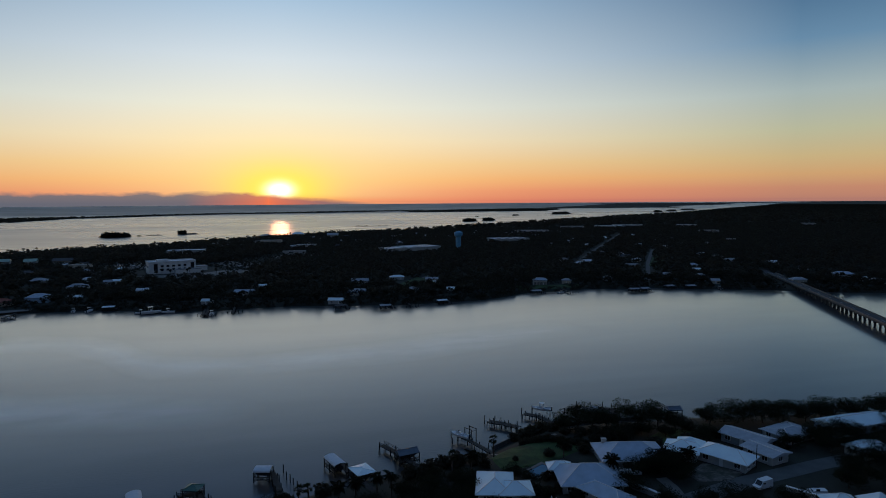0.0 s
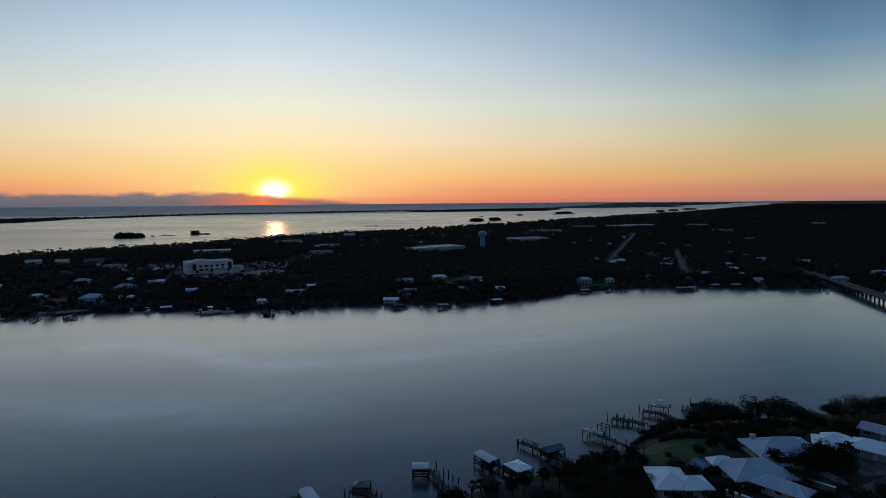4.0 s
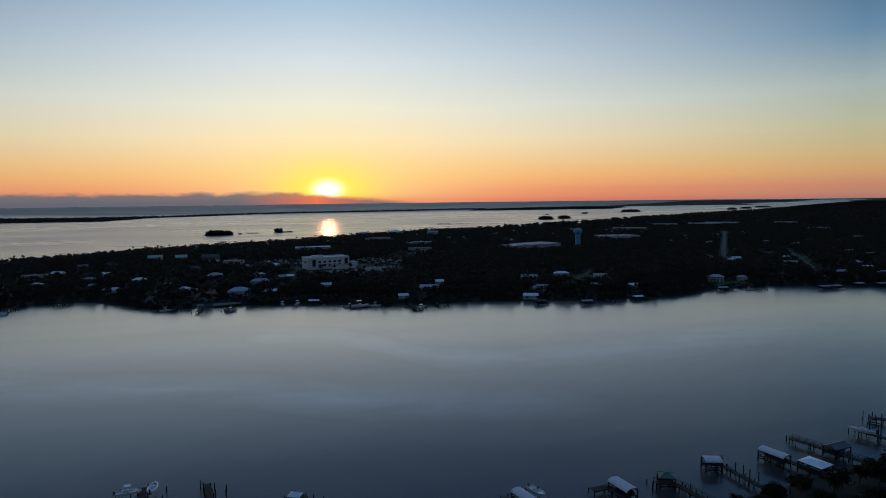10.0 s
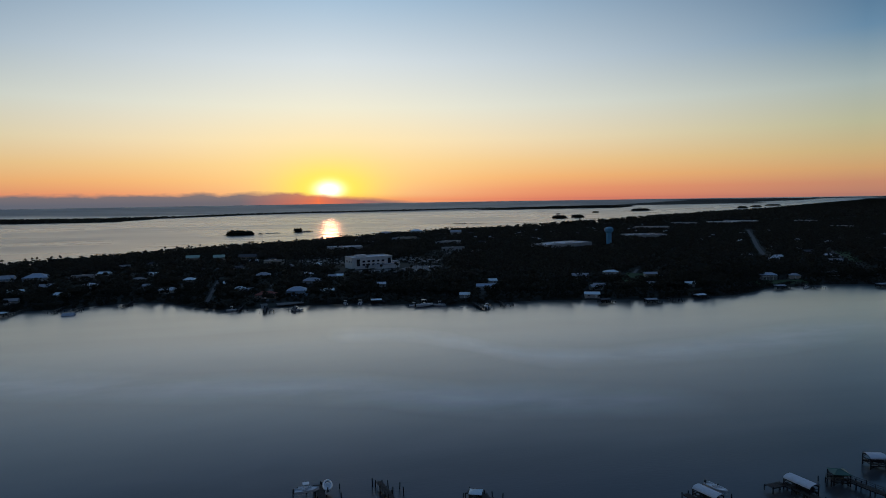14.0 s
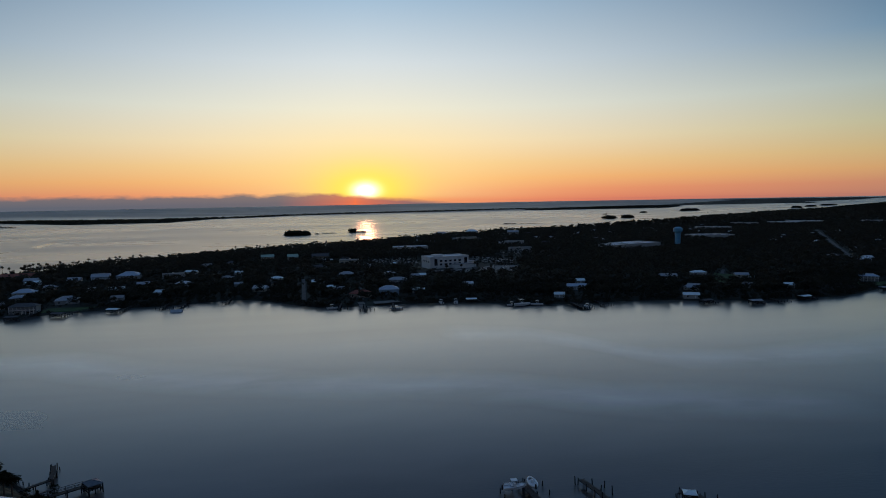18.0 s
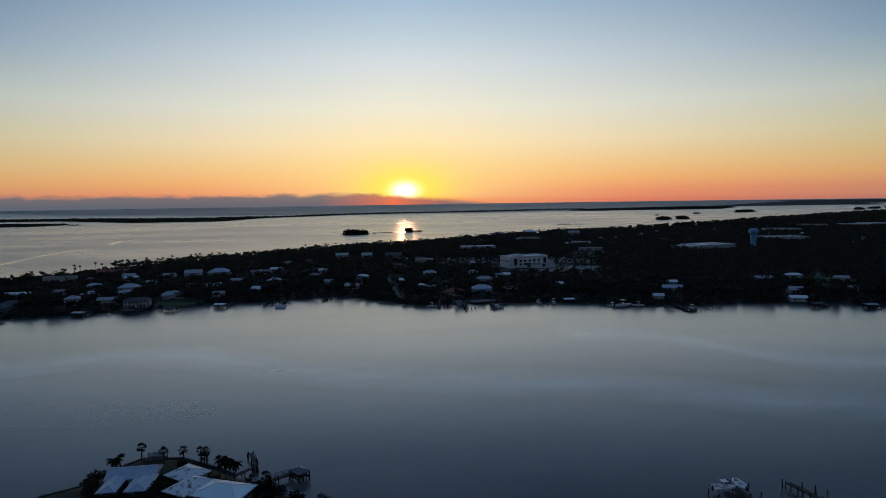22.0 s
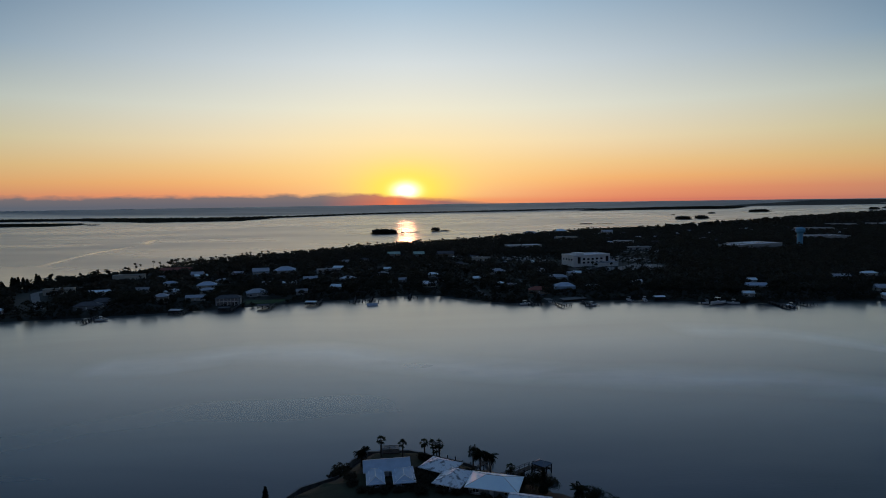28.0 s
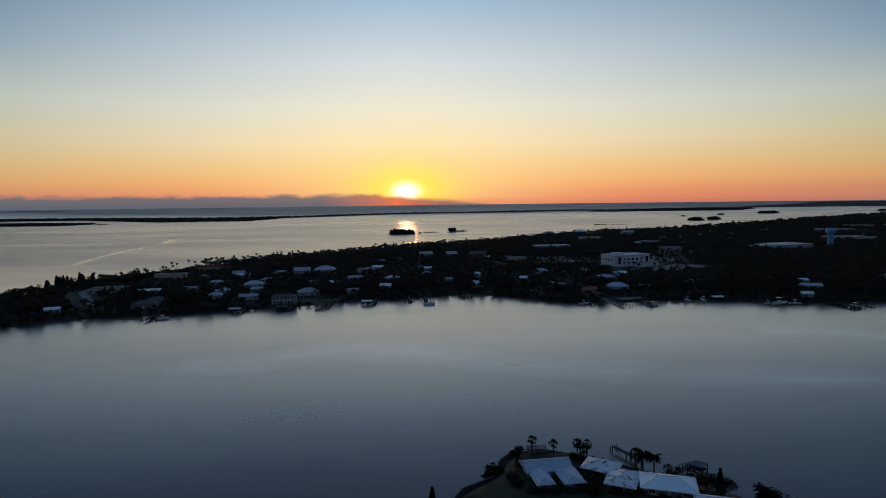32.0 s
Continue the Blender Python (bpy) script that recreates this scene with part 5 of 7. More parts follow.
boathouse(34.7, 174.0, 7.0, 4.4, 12, "covered slip with a dark slate-blue gable roof", "gable", "slate_blue", 4.2, 1.3)
mooring_piles("dark mooring pile at the dock head", [(27.4, 181.6), (28.4, 186.6), (30.8, 187.0), (30.8, 180.2), (33.0, 183.4)], 2.9)
dock("straight timber dock with a boat lift at its head", [(54.6, 185.8), (56.6, 181.0), (60.3, 170.0), (61.6, 168.0)], 1.6, tall=3.4)
boat(54.4, 185.0, 1.3, 130, 7.4, "white motorboat raised on a lift", False)
lift = thing("lift_frame", "dark timber lift frame with a top rail beside the boat", "boat lift", pose(57.8, 184.0, 0, 0, 0, -64), "docks on the river")
for a in (-1, 1):
    for b2 in (-1, 1):
        part("post", pile_mesh(4.5), None, lift, m=pose(a * 1.6, b2 * 1.0, 0))
    part("rail", Geo().box(0, a * 1.0, 4.2, 3.5, 0.16, 0.2), M["pile"], lift)
    part("brace", Geo().tube((-1.6, a * 1.0, 2.0), (1.6, a * 1.0, 3.9), 0.06, n=4), M["pile"], lift)
mooring_piles("dark lift pile round a raised motorboat", [(51.6, 183.6), (55.0, 188.2), (52.4, 188.0), (59.2, 179.0), (61.4, 176.4)], 3.4)
dock("dark timber dock with many tall piles", [(68.0, 195.6), (72.2, 192.2), (76.0, 187.4)], 2.6, tall=4.6, every=1.7)
mooring_piles("tall leaning mooring pile", [(67.2, 197.4), (70.2, 196.6), (72.5, 195.2), (69.0, 192.0), (74.4, 193.2), (76.6, 190.2), (71.0, 197.4)], 5.0)
dock("dark timber dock holding a raised boat", [(82.8, 199.4), (86.6, 195.6), (88.8, 187.2)], 2.4, tall=4.6, every=1.8)
boat(89.6, 199.6, 1.7, 150, 7.2, "white motorboat with a hardtop raised on a lift")
mooring_piles("tall lift pile round a raised boat", [(82.6, 201.4), (87.0, 202.0), (92.4, 200.6), (92.0, 197.2), (86.8, 197.6)], 4.8)
dock("timber dock partly hidden by the oaks", [(104.6, 200.6), (115.8, 195.4), (110.9, 185.0), (112.9, 177.0)], 1.8, tall=3.6)
mooring_piles("tall mooring pile beyond the oaks", [(97.4, 196.6), (101.6, 195.8), (105.0, 202.0), (109.6, 200.2), (113.4, 197.8), (117.4, 194.2)], 6.0)
boat(107.0, 195.8, 1.7, 160, 6.0, "white boat on a lift beyond the oaks", False)
dock("timber dock with a covered landing", [(131.4, 186.0), (134.4, 181.0), (138.2, 171.6)], 1.6)
boathouse(134.2, 184.6, 5.2, 4.0, -10, "tall shelter with a dark blue-grey gable roof over the landing", "gable", "slate_blue", 4.4, 1.1)
dock("short dock with a boat frame behind the trees", [(195.5, 172.8), (198.6, 170.0), (197.5, 164.1)], 1.7)
mooring_piles("tall lift pile behind the trees", [(193.6, 173.6), (197.0, 174.2), (200.4, 172.6), (202.0, 169.8)], 6.0)
boat(197.0, 172.6, 1.6, 20, 6.4, "white boat raised between tall piles")
for x, y, turn, l in ((-38.0, 164.6, 104, 6.2), (-6.6, 173.4, 165, 4.2), (13.3, 173.4, 109, 6.6), (20.2, 166.0, 108, 6.0), (34.7, 174.0, 12, 6.0), (-64.4, 164.8, 110, 6.0)):
    covered_boat(x, y, turn, l, "dark covered boat hanging on a lift under a roof")
# docks of the middle reach
dock("timber dock between two raised boats", [(-160.8, 193.0), (-159.4, 185.6), (-156.4, 168.6), (-154.0, 146.6)], 2.0)
boat(-163.4, 189.0, 1.45, 5, 6.4, "white motorboat with a hardtop on a lift")
boat(-164.2, 191.6, 1.3, 0, 3.2, "small white dinghy beside the motorboat", False, "dinghy")
mooring_piles("dark lift pile round the moored boats", [(-167.0, 190.2), (-166.8, 186.0), (-161.6, 191.8), (-163.6, 191.2), (-155.0, 192.4), (-154.6, 187.2), (-160.0, 194.0)], 2.8)
rb = thing("inflatable_boat", "white inflatable boat with a rounded rim on a lift", "boat", pose(-158.1, 191.0, 1.6, 0, 0, 92), "boats at the docks")
ring = Geo()
for i in range(20):
    a = 6.2832 * i / 20
    cx, cy, cz = 2.5 * math.cos(a) * (1.0 if math.cos(a) < 0 else 1.15), 1.1 * math.sin(a), 0.3 + 0.18 * max(0, math.cos(a))
    for j in range(7):
        b2 = 6.2832 * j / 7
        k2 = 0.26 * math.cos(b2)
        ring.v.append((cx + k2 * math.cos(a), cy + k2 * math.sin(a), cz + 0.26 * math.sin(b2)))
ring.f = [(i * 7 + j, (i + 1) % 20 * 7 + j, (i + 1) % 20 * 7 + (j + 1) % 7, i * 7 + (j + 1) % 7) for i in range(20) for j in range(7)]
part("tube", ring, M["gel"], rb, smooth=True)
part("floor", Geo().box(0, 0, 0.05, 4.0, 1.7, 0.12), M["canvas"], rb, "grey floor")
part("console", Geo().box(0.2, 0, 0.17, 0.6, 0.7, 0.8, 0, 0.8), M["gel"], rb)
part("outboard", Geo().box(-2.8, 0, -0.1, 0.5, 0.4, 1.2, 0, 0.8), M["black"], rb)
dock("timber dock with a U of tall white-capped piles", [(-144.6, 191.6), (-142.6, 184.6), (-138.6, 162.6), (-136.0, 144.6)], 1.6, tall=3.6)
mooring_piles("pale-capped timber lift pile", [(-142.2, 189.4), (-141.4, 185.6), (-139.2, 188.8), (-138.6, 184.8), (-146.2, 191.6)], 4.6)
dock("timber dock with a low shelter at its head", [(-122.4, 181.2), (-119.0, 178.6), (-115.0, 160.6), (-112.0, 142.6)], 2.2)
boathouse(-120.8, 178.6, 3.4, 2.8, -20, "small shelter with a white hip roof on the dock", "hip", "white_metal", 3.0, 0.8)
mooring_piles("dark mooring pile off the shelter", [(-116.2, 179.4), (-113.8, 178.0), (-123.6, 180.2)], 2.8)
dock("timber dock beside a covered boat lift", [(-68.6, 168.0), (-66.6, 158.6), (-64.0, 143.6)], 1.8)
boathouse(-64.4, 164.8, 7.2, 3.4, -70, "boat lift under a curved grey canopy", "barrel", "canvas", 3.9, 1.0)
boat(-60.2, 167.4, 1.6, -70, 6.4, "white motorboat with a dark engine on an open lift", False)
mooring_piles("lift pile round an open boat lift", [(-58.6, 170.0), (-58.0, 164.4), (-62.0, 170.4)], 3.0)
# docks of the point
dock("timber dock with handrails out to a roofed landing", [(-287.0, 202.8), (-284.2, 204.6), (-277.6, 209.4), (-273.6, 208.4)], 1.7, rail=True)
boathouse(-274.9, 208.6, 4.5, 3.8, -48, "roofed landing with a dark slate-blue hip roof", "hip", "slate_blue", 3.5, 1.1)
dock("bent timber dock off the point", [(-294.0, 209.2), (-288.8, 214.9), (-290.2, 219.6), (-292.5, 225.0)], 1.2)
mooring_piles("tall pile at the bent dock's head", [(-293.6, 225.2), (-291.0, 225.0), (-289.2, 219.6), (-287.8, 214.6)], 2.2)
bn = thing("railed_deck", "weathered grey deck with white slatted rails at the water", "deck", pose(-317.5, 217.6, ground_at(-317.5, 217.6) + 0.3))
part("floor", Geo().box(0, 0, 0.2, 5.6, 3.0, 0.14), M["plank"], bn)
for s in (-1, 1):
    g = Geo()
    for k in range(4):
        g.box(0, s * 1.45, 0.5 + 0.28 * k, 5.6, 0.06, 0.12)
    part("rail", g, M["rail"], bn)
    for k in range(3):
        part("post", Geo().box(-2.7 + 2.7 * k, s * 1.45, -0.3, 0.12, 0.12, 1.9), M["rail"], bn)
mooring_piles("short pile along the point's edge", [(-300.6, 219.2), (-298.4, 217.8), (-296.4, 216.2), (-294.2, 214.8)], 2.4)

# ---- palms of the point ----
for x, y, hgt, fe, ln in ((-325.1, 210.1, 4.4, True, 0.4), (-319.8, 213.8, 5.2, False, 0.1), (-313.7, 213.8, 3.9, False, 0.0), (-307.5, 211.9, 4.8, False, 0.1),
                          (-304.8, 218.2, 5.2, False, 0.2), (-303.1, 217.6, 6.0, False, 0.6), (-303.8, 217.8, 3.6, False, 0.2), (-294.8, 202.4, 5.6, False, -0.2),
                          (-293.0, 201.5, 5.2, True, 0.2), (-290.5, 200.4, 5.4, True, -0.3), (-283.8, 207.0, 2.8, False, 0.1), (-285.6, 197.6, 2.2, False, 0.1)):
    palm(x, y, hgt, "feather palm with drooping dark fronds on the point" if fe else "slim fan palm with a round dark crown on the point", fe, ln)
# palms before the docks and in the gardens
for x, y, hgt, fe in ((12.5, 151.5, 4.6, True), (17.0, 154.0, 4.0, True), (22.5, 154.0, 4.6, True), (26.0, 151.5, 5.5, True), (2.5, 154.5, 3.6, False), (5.0, 154.0, 3.8, False),
                      (48.4, 153.3, 5.0, True), (57.6, 161.1, 5.4, False), (43.3, 154.7, 6.2, False), (59.4, 127.2, 4.5, True), (103.8, 136.0, 5.5, True), (98.5, 140.0, 4.5, True),
                      (82.5, 138.0, 5.0, True), (131.0, 161.6, 4.0, False), (76.2, 154.0, 4.4, True), (-271.4, 183.3, 4.0, True)):
    palm(x, y, hgt, "feather palm with arching dark fronds in a garden" if fe else "short fan palm at the water's edge", fe, 0.2)

# ---- trees of the near shore ----
OAK_LABEL = "spreading dark live oak by the water"
for x, y, hgt, k, sq in ((87.1, 176.9, 8.5, 0, 1.15), (92.1, 176.6, 11.5, 1, 1.2), (97.3, 175.4, 11.5, 2, 1.15), (100.2, 171.4, 9.5, 3, 1.0), (110.7, 170.3, 12.5, 1, 1.2), (116.0, 167.7, 12.0, 4, 1.15), (120.1, 163.9, 8.5, 2, 1.1),
                         (100.9, 163.3, 7.0, 5, 1.1), (107.1, 162.6, 7.5, 0, 1.1), (113.4, 159.1, 6.0, 3, 1.1),
                         (133.7, 167.0, 8.5, 0, 1.2), (139.4, 165.0, 10.0, 5, 1.2), (145.6, 163.5, 11.0, 2, 1.2), (151.7, 161.6, 12.0, 3, 1.2), (158.4, 160.2, 11.5, 1, 1.15), (165.1, 158.2, 10.0, 4, 1.1),
                         (171.4, 158.3, 10.5, 0, 1.1), (177.7, 158.8, 11.5, 5, 1.1), (183.3, 155.9, 10.0, 2, 1.1), (193.5, 155.4, 12.0, 3, 1.2), (200.7, 154.0, 12.5, 1, 1.2), (209.2, 151.6, 12.0, 0, 1.2)):
    tree(x, y, hgt * 0.54, OAK_LABEL, k, None, sq * 1.15)
for x, y, hgt, k in ((-4, 152, 6.0, 0), (5.5, 150.5, 6.5, 1), (28.5, 152.0, 8.0, 3), (34.5, 150.0, 8.5, 4), (37.5, 155.5, 8.0, 5), (43.0, 151.0, 9.0, 0), (45.2, 143.1, 8.0, 1),
                     (46.4, 148.9, 6.5, 2), (20.0, 149.0, 7.0, 2), (12.0, 146.0, 7.0, 3), (30.0, 145.0, 8.0, 4), (40.0, 144.0, 8.0, 5), (57.0, 144.9, 5.5, 0), (60.3, 141.0, 5.0, 1),
                     (91.5, 137.8, 6.5, 2), (95.7, 136.7, 8.0, 3), (100.5, 136.6, 8.0, 1), (99.0, 132.3, 6.0, 4), (82.9, 130.6, 6.0, 5), (153.5, 142.4, 8.0, 0), (159.3, 141.4, 8.5, 1), (165.5, 141.9, 7.5, 2), (143.0, 141.4, 6.5, 3),
                     (151.6, 136.1, 7.5, 4), (166.9, 133.3, 8.0, 5), (142.5, 121.8, 7.5, 0), (149.7, 122.7, 8.0, 1), (157.3, 123.7, 8.5, 2), (135.8, 116.0, 6.5, 3), (144.0, 113.2, 7.5, 4), (176.5, 135.2, 8.0, 1),
                     (102.4, 115.1, 7.0, 5), (94.4, 116.7, 6.5, 0), (86.7, 118.1, 6.5, 1), (79.0, 117.6, 6.0, 2), (53.1, 125.7, 6.0, 3), (46.4, 132.9, 7.0, 4), (184.1, 141.4, 8.0, 2), (113.4, 111.3, 7.0, 0),
                     (36.5, 141.0, 9.0, 0), (-267.0, 188.0, 6.5, 3), (-278.0, 189.8, 6.0, 4), (-280.9, 192.2, 4.5, 5), (-263.0, 183.0, 6.0, 0), (120.5, 152.4, 5.0, 1), (124.8, 155.3, 5.5, 2)):
    tree(x, y - (3.5 if 0 < x < 50 else 0), hgt * (0.54 if 0 < x < 50 else 0.68), "dense dark garden tree", k, None, 1.15)
rng = np.random.default_rng(8)
for x, y, hgt in ((-330.6, 210.6, 3.4), (-332.2, 208.8, 2.8), (-323.4, 208.2, 2.4), (-308.1, 211.7, 2.2), (-299.6, 205.5, 2.2), (-309.9, 202.4, 2.2), (-309.0, 197.4, 2.8), (-317.1, 195.1, 1.6), (-308.0, 200.5, 2.2), (-304.3, 209.6, 2.0), (-306.8, 210.9, 2.0), (-309.5, 194.5, 2.4), (-296.3, 200.1, 2.4), (-357.4, 194.0, 2.2),
                  (-309.3, 191.2, 2.6), (-283.3, 194.7, 2.8), (73.3, 176.8, 3.4), (77.2, 179.9, 3.8), (80.9, 181.5, 3.6), (84.1, 178.2, 3.0), (62.3, 156.0, 1.4), (72.8, 156.4, 2.2), (79.1, 158.8, 2.4), (83.4, 155.5, 2.8),
                  (65.6, 142.6, 2.2), (54.6, 142.5, 2.4), (68.0, 130.7, 2.2), (78.6, 141.1, 2.0), (123.9, 140.9, 2.4), (121.5, 145.2, 2.2), (100.5, 146.2, 2.4), (138.7, 140.9, 3.0), (52.7, 155.0, 2.6), (50.6, 157.8, 2.6),
                  (54.8, 163.1, 1.8), (-8.0, 151.0, 3.0), (-14.0, 152.0, 3.2), (-1.0, 156.0, 3.0), (9.0, 158.0, 3.4), (33.0, 160.0, 4.2), (39.0, 161.0, 4.2), (43.5, 163.5, 3.6), (46.6, 161.2, 4.2)):
    bush(x, y, hgt, "rounded dark garden shrub", int(x) % 3, 1.2)
for x, y, hgt in ((-324.0, 193.6, 1.7), (-321.2, 192.8, 1.6), (-318.2, 192.6, 1.9), (-314.6, 192.4, 1.7), (-311.6, 193.2, 1.9), (-303.8, 191.4, 1.9), (-300.4, 190.2, 1.8), (-297.2, 190.8, 1.7),
                  (-293.6, 186.2, 2.0), (-290.4, 185.4, 1.7), (-287.2, 184.6, 1.9), (-284.2, 184.2, 2.1), (-326.6, 197.6, 1.9), (-327.4, 201.2, 2.2), (-306.4, 196.2, 2.1), (-306.0, 199.8, 2.0)):
    bush(x, y, hgt, "dark shrub against a house on the point", int(x) % 3, 1.3)
# the hedge across the lawn, shrubs under the oaks and against the walls
for i in range(15):
    u = i / 14
    bush(70.4 + 16.8 * u + rng.uniform(-0.4, 0.4), 169.6 - 10.8 * u - 2.2 * math.sin(3.1416 * u) * -1 + rng.uniform(-0.4, 0.4), rng.uniform(1.5, 2.3), "dark clipped hedge shrub across the lawn", i % 3, 1.35)
for x, y, hgt in ((84.8, 170.8, 2.4), (89.1, 168.8, 2.6), (93.3, 167.3, 2.8), (97.6, 166.8, 2.4), (90.9, 163.0, 2.2), (95.7, 162.0, 2.6), (100.0, 160.6, 3.0), (104.3, 165.3, 3.2), (86.6, 165.4, 1.8), (91.9, 158.7, 2.2),
                  (68.0, 142.0, 2.0), (66.6, 135.8, 2.0), (69.9, 131.0, 2.0), (84.8, 140.1, 2.2), (88.6, 138.7, 3.0), (93.3, 138.6, 3.6), (98.1, 138.8, 3.4), (103.3, 140.5, 3.2), (59.4, 136.2, 2.8), (62.3, 133.4, 2.6),
                  (81.4, 121.9, 2.4), (105.7, 153.9, 3.0), (111.9, 151.9, 2.8), (117.2, 153.4, 3.0), (99.0, 151.9, 2.6), (123.9, 162.5, 3.0), (127.2, 154.8, 3.0), (71.5, 180.6, 2.6), (75.5, 181.2, 3.0), (82.8, 183.8, 3.0)):
    bush(x, y, hgt, "dense dark shrub under the garden trees", int(x) % 3, 1.3)


def cone_tree(x, y, h, label, wide=1.25, group="trees on the near shore"):
    ob = thing("conifer", label, "tree", at(x, y), group)
    part("trunk", Geo().tube((0, 0, -0.4), (0, 0, h * 0.9), 0.16, 0.05, 6), M["bark"], ob)
    r = np.random.default_rng(int(abs(x)))
    n = 900
    u = r.uniform(0.06, 1.0, n)
    a = r.uniform(0, 6.283, n)
    rad = wide * (1.02 - u) ** 0.6 * (0.78 + 0.22 * np.sin(u * 34)) * r.uniform(0.6, 1.05, n)
    p = np.stack([np.cos(a) * rad, np.sin(a) * rad, u * h], 1)
    part("crown", mesh_of_quads("crown", quads(p, r.uniform(0.25, 0.5, n) * (wide / 1.25) ** 0.7, r), M["mangrove"]), None, ob)


cone_tree(-348.4, 196.8, 6.2, "narrow dark conifer at the water's edge")
cone_tree(-278.8, 189.2, 6.6, "tall dark conifer beside the roofed landing")


def far_house(x, y, w, d, turn, label, roof, walls, cover, high, windows=True, yard=None):
    """A house of the far shore, with the open yard on its river side."""
    house(x, y, w * 0.95, d * 0.9, turn, label, roof, walls, cover, high * 0.9, windows=windows)
    if high >= 5 and roof != "flat":
        wide, deep = w * 0.95, d * 0.9
        porch = thing("porch", "pale columned porch and balcony against a house front", "porch", pose(x, y, ground_at(x, y), 0, 0, turn), "porches on the far shore")
        part("balcony", Geo().box(0, -deep / 2 - 1.1, 2.75, wide * 0.9, 2.0, 0.2), M["trim"], porch)
        part("porch_roof", Geo().box(0, -deep / 2 - 1.2, high * 0.9 - 0.1, wide * 0.94, 2.4, 0.16), M[cover], porch)
        k = max(3, int(wide / 2.6))
        for i in range(k + 1):
            part("column", Geo().tube((-wide * 0.44 + wide * 0.88 * i / k, -deep / 2 - 2.0, -0.4), (-wide * 0.44 + wide * 0.88 * i / k, -deep / 2 - 2.0, high * 0.9 - 0.1), 0.17, n=8), M["trim"], porch)
        part("railing", Geo().box(0, -deep / 2 - 2.0, 3.75, wide * 0.9, 0.08, 0.1).box(0, -deep / 2 - 2.0, 3.2, wide * 0.9, 0.06, 0.08), M["trim"], porch)
    a = radians(turn)
    yard = 9 + max(0.0, (y - 520) * 0.05) if yard is None else yard
    open_ground(x + math.sin(a) * yard / 2, y - math.cos(a) * yard / 2, w + 2, d + yard, a, False)
    open_ground(x, y, w + 1, d + 1, a)


# ---- the town on the far shore ----
far_house(-566, 563, 18.3, 6.5, 13, "long low house with white walls and white metal roof", "gable", "stucco", "white_metal", 3)
far_house(-542, 517, 15.8, 11.1, 11, "low house with grey walls and a dark shingle roof", "hip", "grey_wall", "dark_shingle", 3)
far_house(-500, 521, 10.0, 8.0, 14, "two-storey house with balconies with white walls and a grey shingle roof", "hip", "stucco", "grey_shingle", 6)
far_house(-477, 528, 15.0, 7.5, 8, "low house with cream walls and a grey shingle roof", "gable", "cream", "grey_shingle", 3)
far_house(-446, 508, 18.7, 8.4, 5, "wide two-storey house behind white columns with a dark shingle roof", "hip", "grey_wall", "dark_shingle", 6)
far_house(-488, 590, 16.9, 11.8, 12, "house with cream walls and a pale blue roof", "hip", "cream", "blue_shingle", 3.4)
far_house(-434, 545, 17.0, 11.9, 20, "house behind a lawn with white walls and a grey shingle roof", "hip", "stucco", "grey_shingle", 3.4)
far_house(-438, 596, 7.5, 6.5, 17, "small house with white walls and a stained white roof", "gable", "stucco", "old_white", 3)
far_house(-417, 596, 12.7, 7.6, 15, "house with white walls and white metal roof", "gable", "stucco", "white_metal", 3)
far_house(-439, 687, 22.4, 15.7, 4, "broad church-like hall with white walls and a pale blue roof", "hip", "stucco", "blue_shingle", 4)
far_house(-460, 671, 16.7, 11.7, 12, "two-storey house with pale blue walls and a grey shingle roof", "gable", "blue_wall", "grey_shingle", 5.5)
far_house(-480, 661, 11.8, 9.5, 7, "house with white walls and a grey shingle roof", "gable", "stucco", "grey_shingle", 4)
far_house(-522, 668, 11.9, 9.5, 7, "house with white walls and a grey shingle roof", "gable", "stucco", "grey_shingle", 4)
far_house(-564, 726, 34.0, 10.2, 7, "long apartment row with tan walls and a red tile roof", "gable", "tan", "red_tile", 4)
far_house(-588, 666, 30.4, 9.1, 11, "long columned building with cream walls and a flat grey roof", "flat", "cream", "flat_grey", 5.5)
far_house(-394, 679, 22.2, 11.1, 16, "shop building with white walls and a flat grey roof", "flat", "stucco", "flat_grey", 4.5)
far_house(-329, 852, 17.0, 11.5, 10, "hall with cream walls and a pale green metal roof", "gable", "cream", "teal", 5)
far_house(-296, 845, 14.1, 12.7, 8, "hall with white walls and a pale green metal roof", "gable", "stucco", "teal", 5)
far_house(-261, 845, 22.4, 13.4, 6, "hall with tan walls and a dark shingle roof", "gable", "tan", "dark_shingle", 4.5)
far_house(-222, 775, 23.3, 11.6, -8, "low office building with cream walls and a flat grey roof", "flat", "cream", "flat_grey", 4.5)
far_house(-287, 636, 11.6, 8.1, -2, "house with white walls and white metal roof", "hip", "stucco", "white_metal", 3)
far_house(-245, 602, 12.0, 7.2, 2, "house with white walls and white metal roof", "gable", "stucco", "white_metal", 3)
far_house(-221, 647, 14.1, 9.9, 3, "house with white walls and a grey shingle roof", "hip", "stucco", "grey_shingle", 3)
far_house(-232, 566, 9.3, 6.5, 6, "house with white walls and white metal roof", "hip", "stucco", "white_metal", 3)
far_house(-223, 554, 7.5, 6.5, 5, "small house with cream walls and a grey shingle roof", "gable", "cream", "grey_shingle", 3)
far_house(-206, 525, 17.2, 10.3, -12, "house with tan walls and a red tile roof", "hip", "tan", "red_tile", 3.4)
far_house(-183, 534, 16.7, 11.7, -3, "large house with pale blue walls and a pale blue roof", "hip", "blue_wall", "blue_shingle", 4.6)
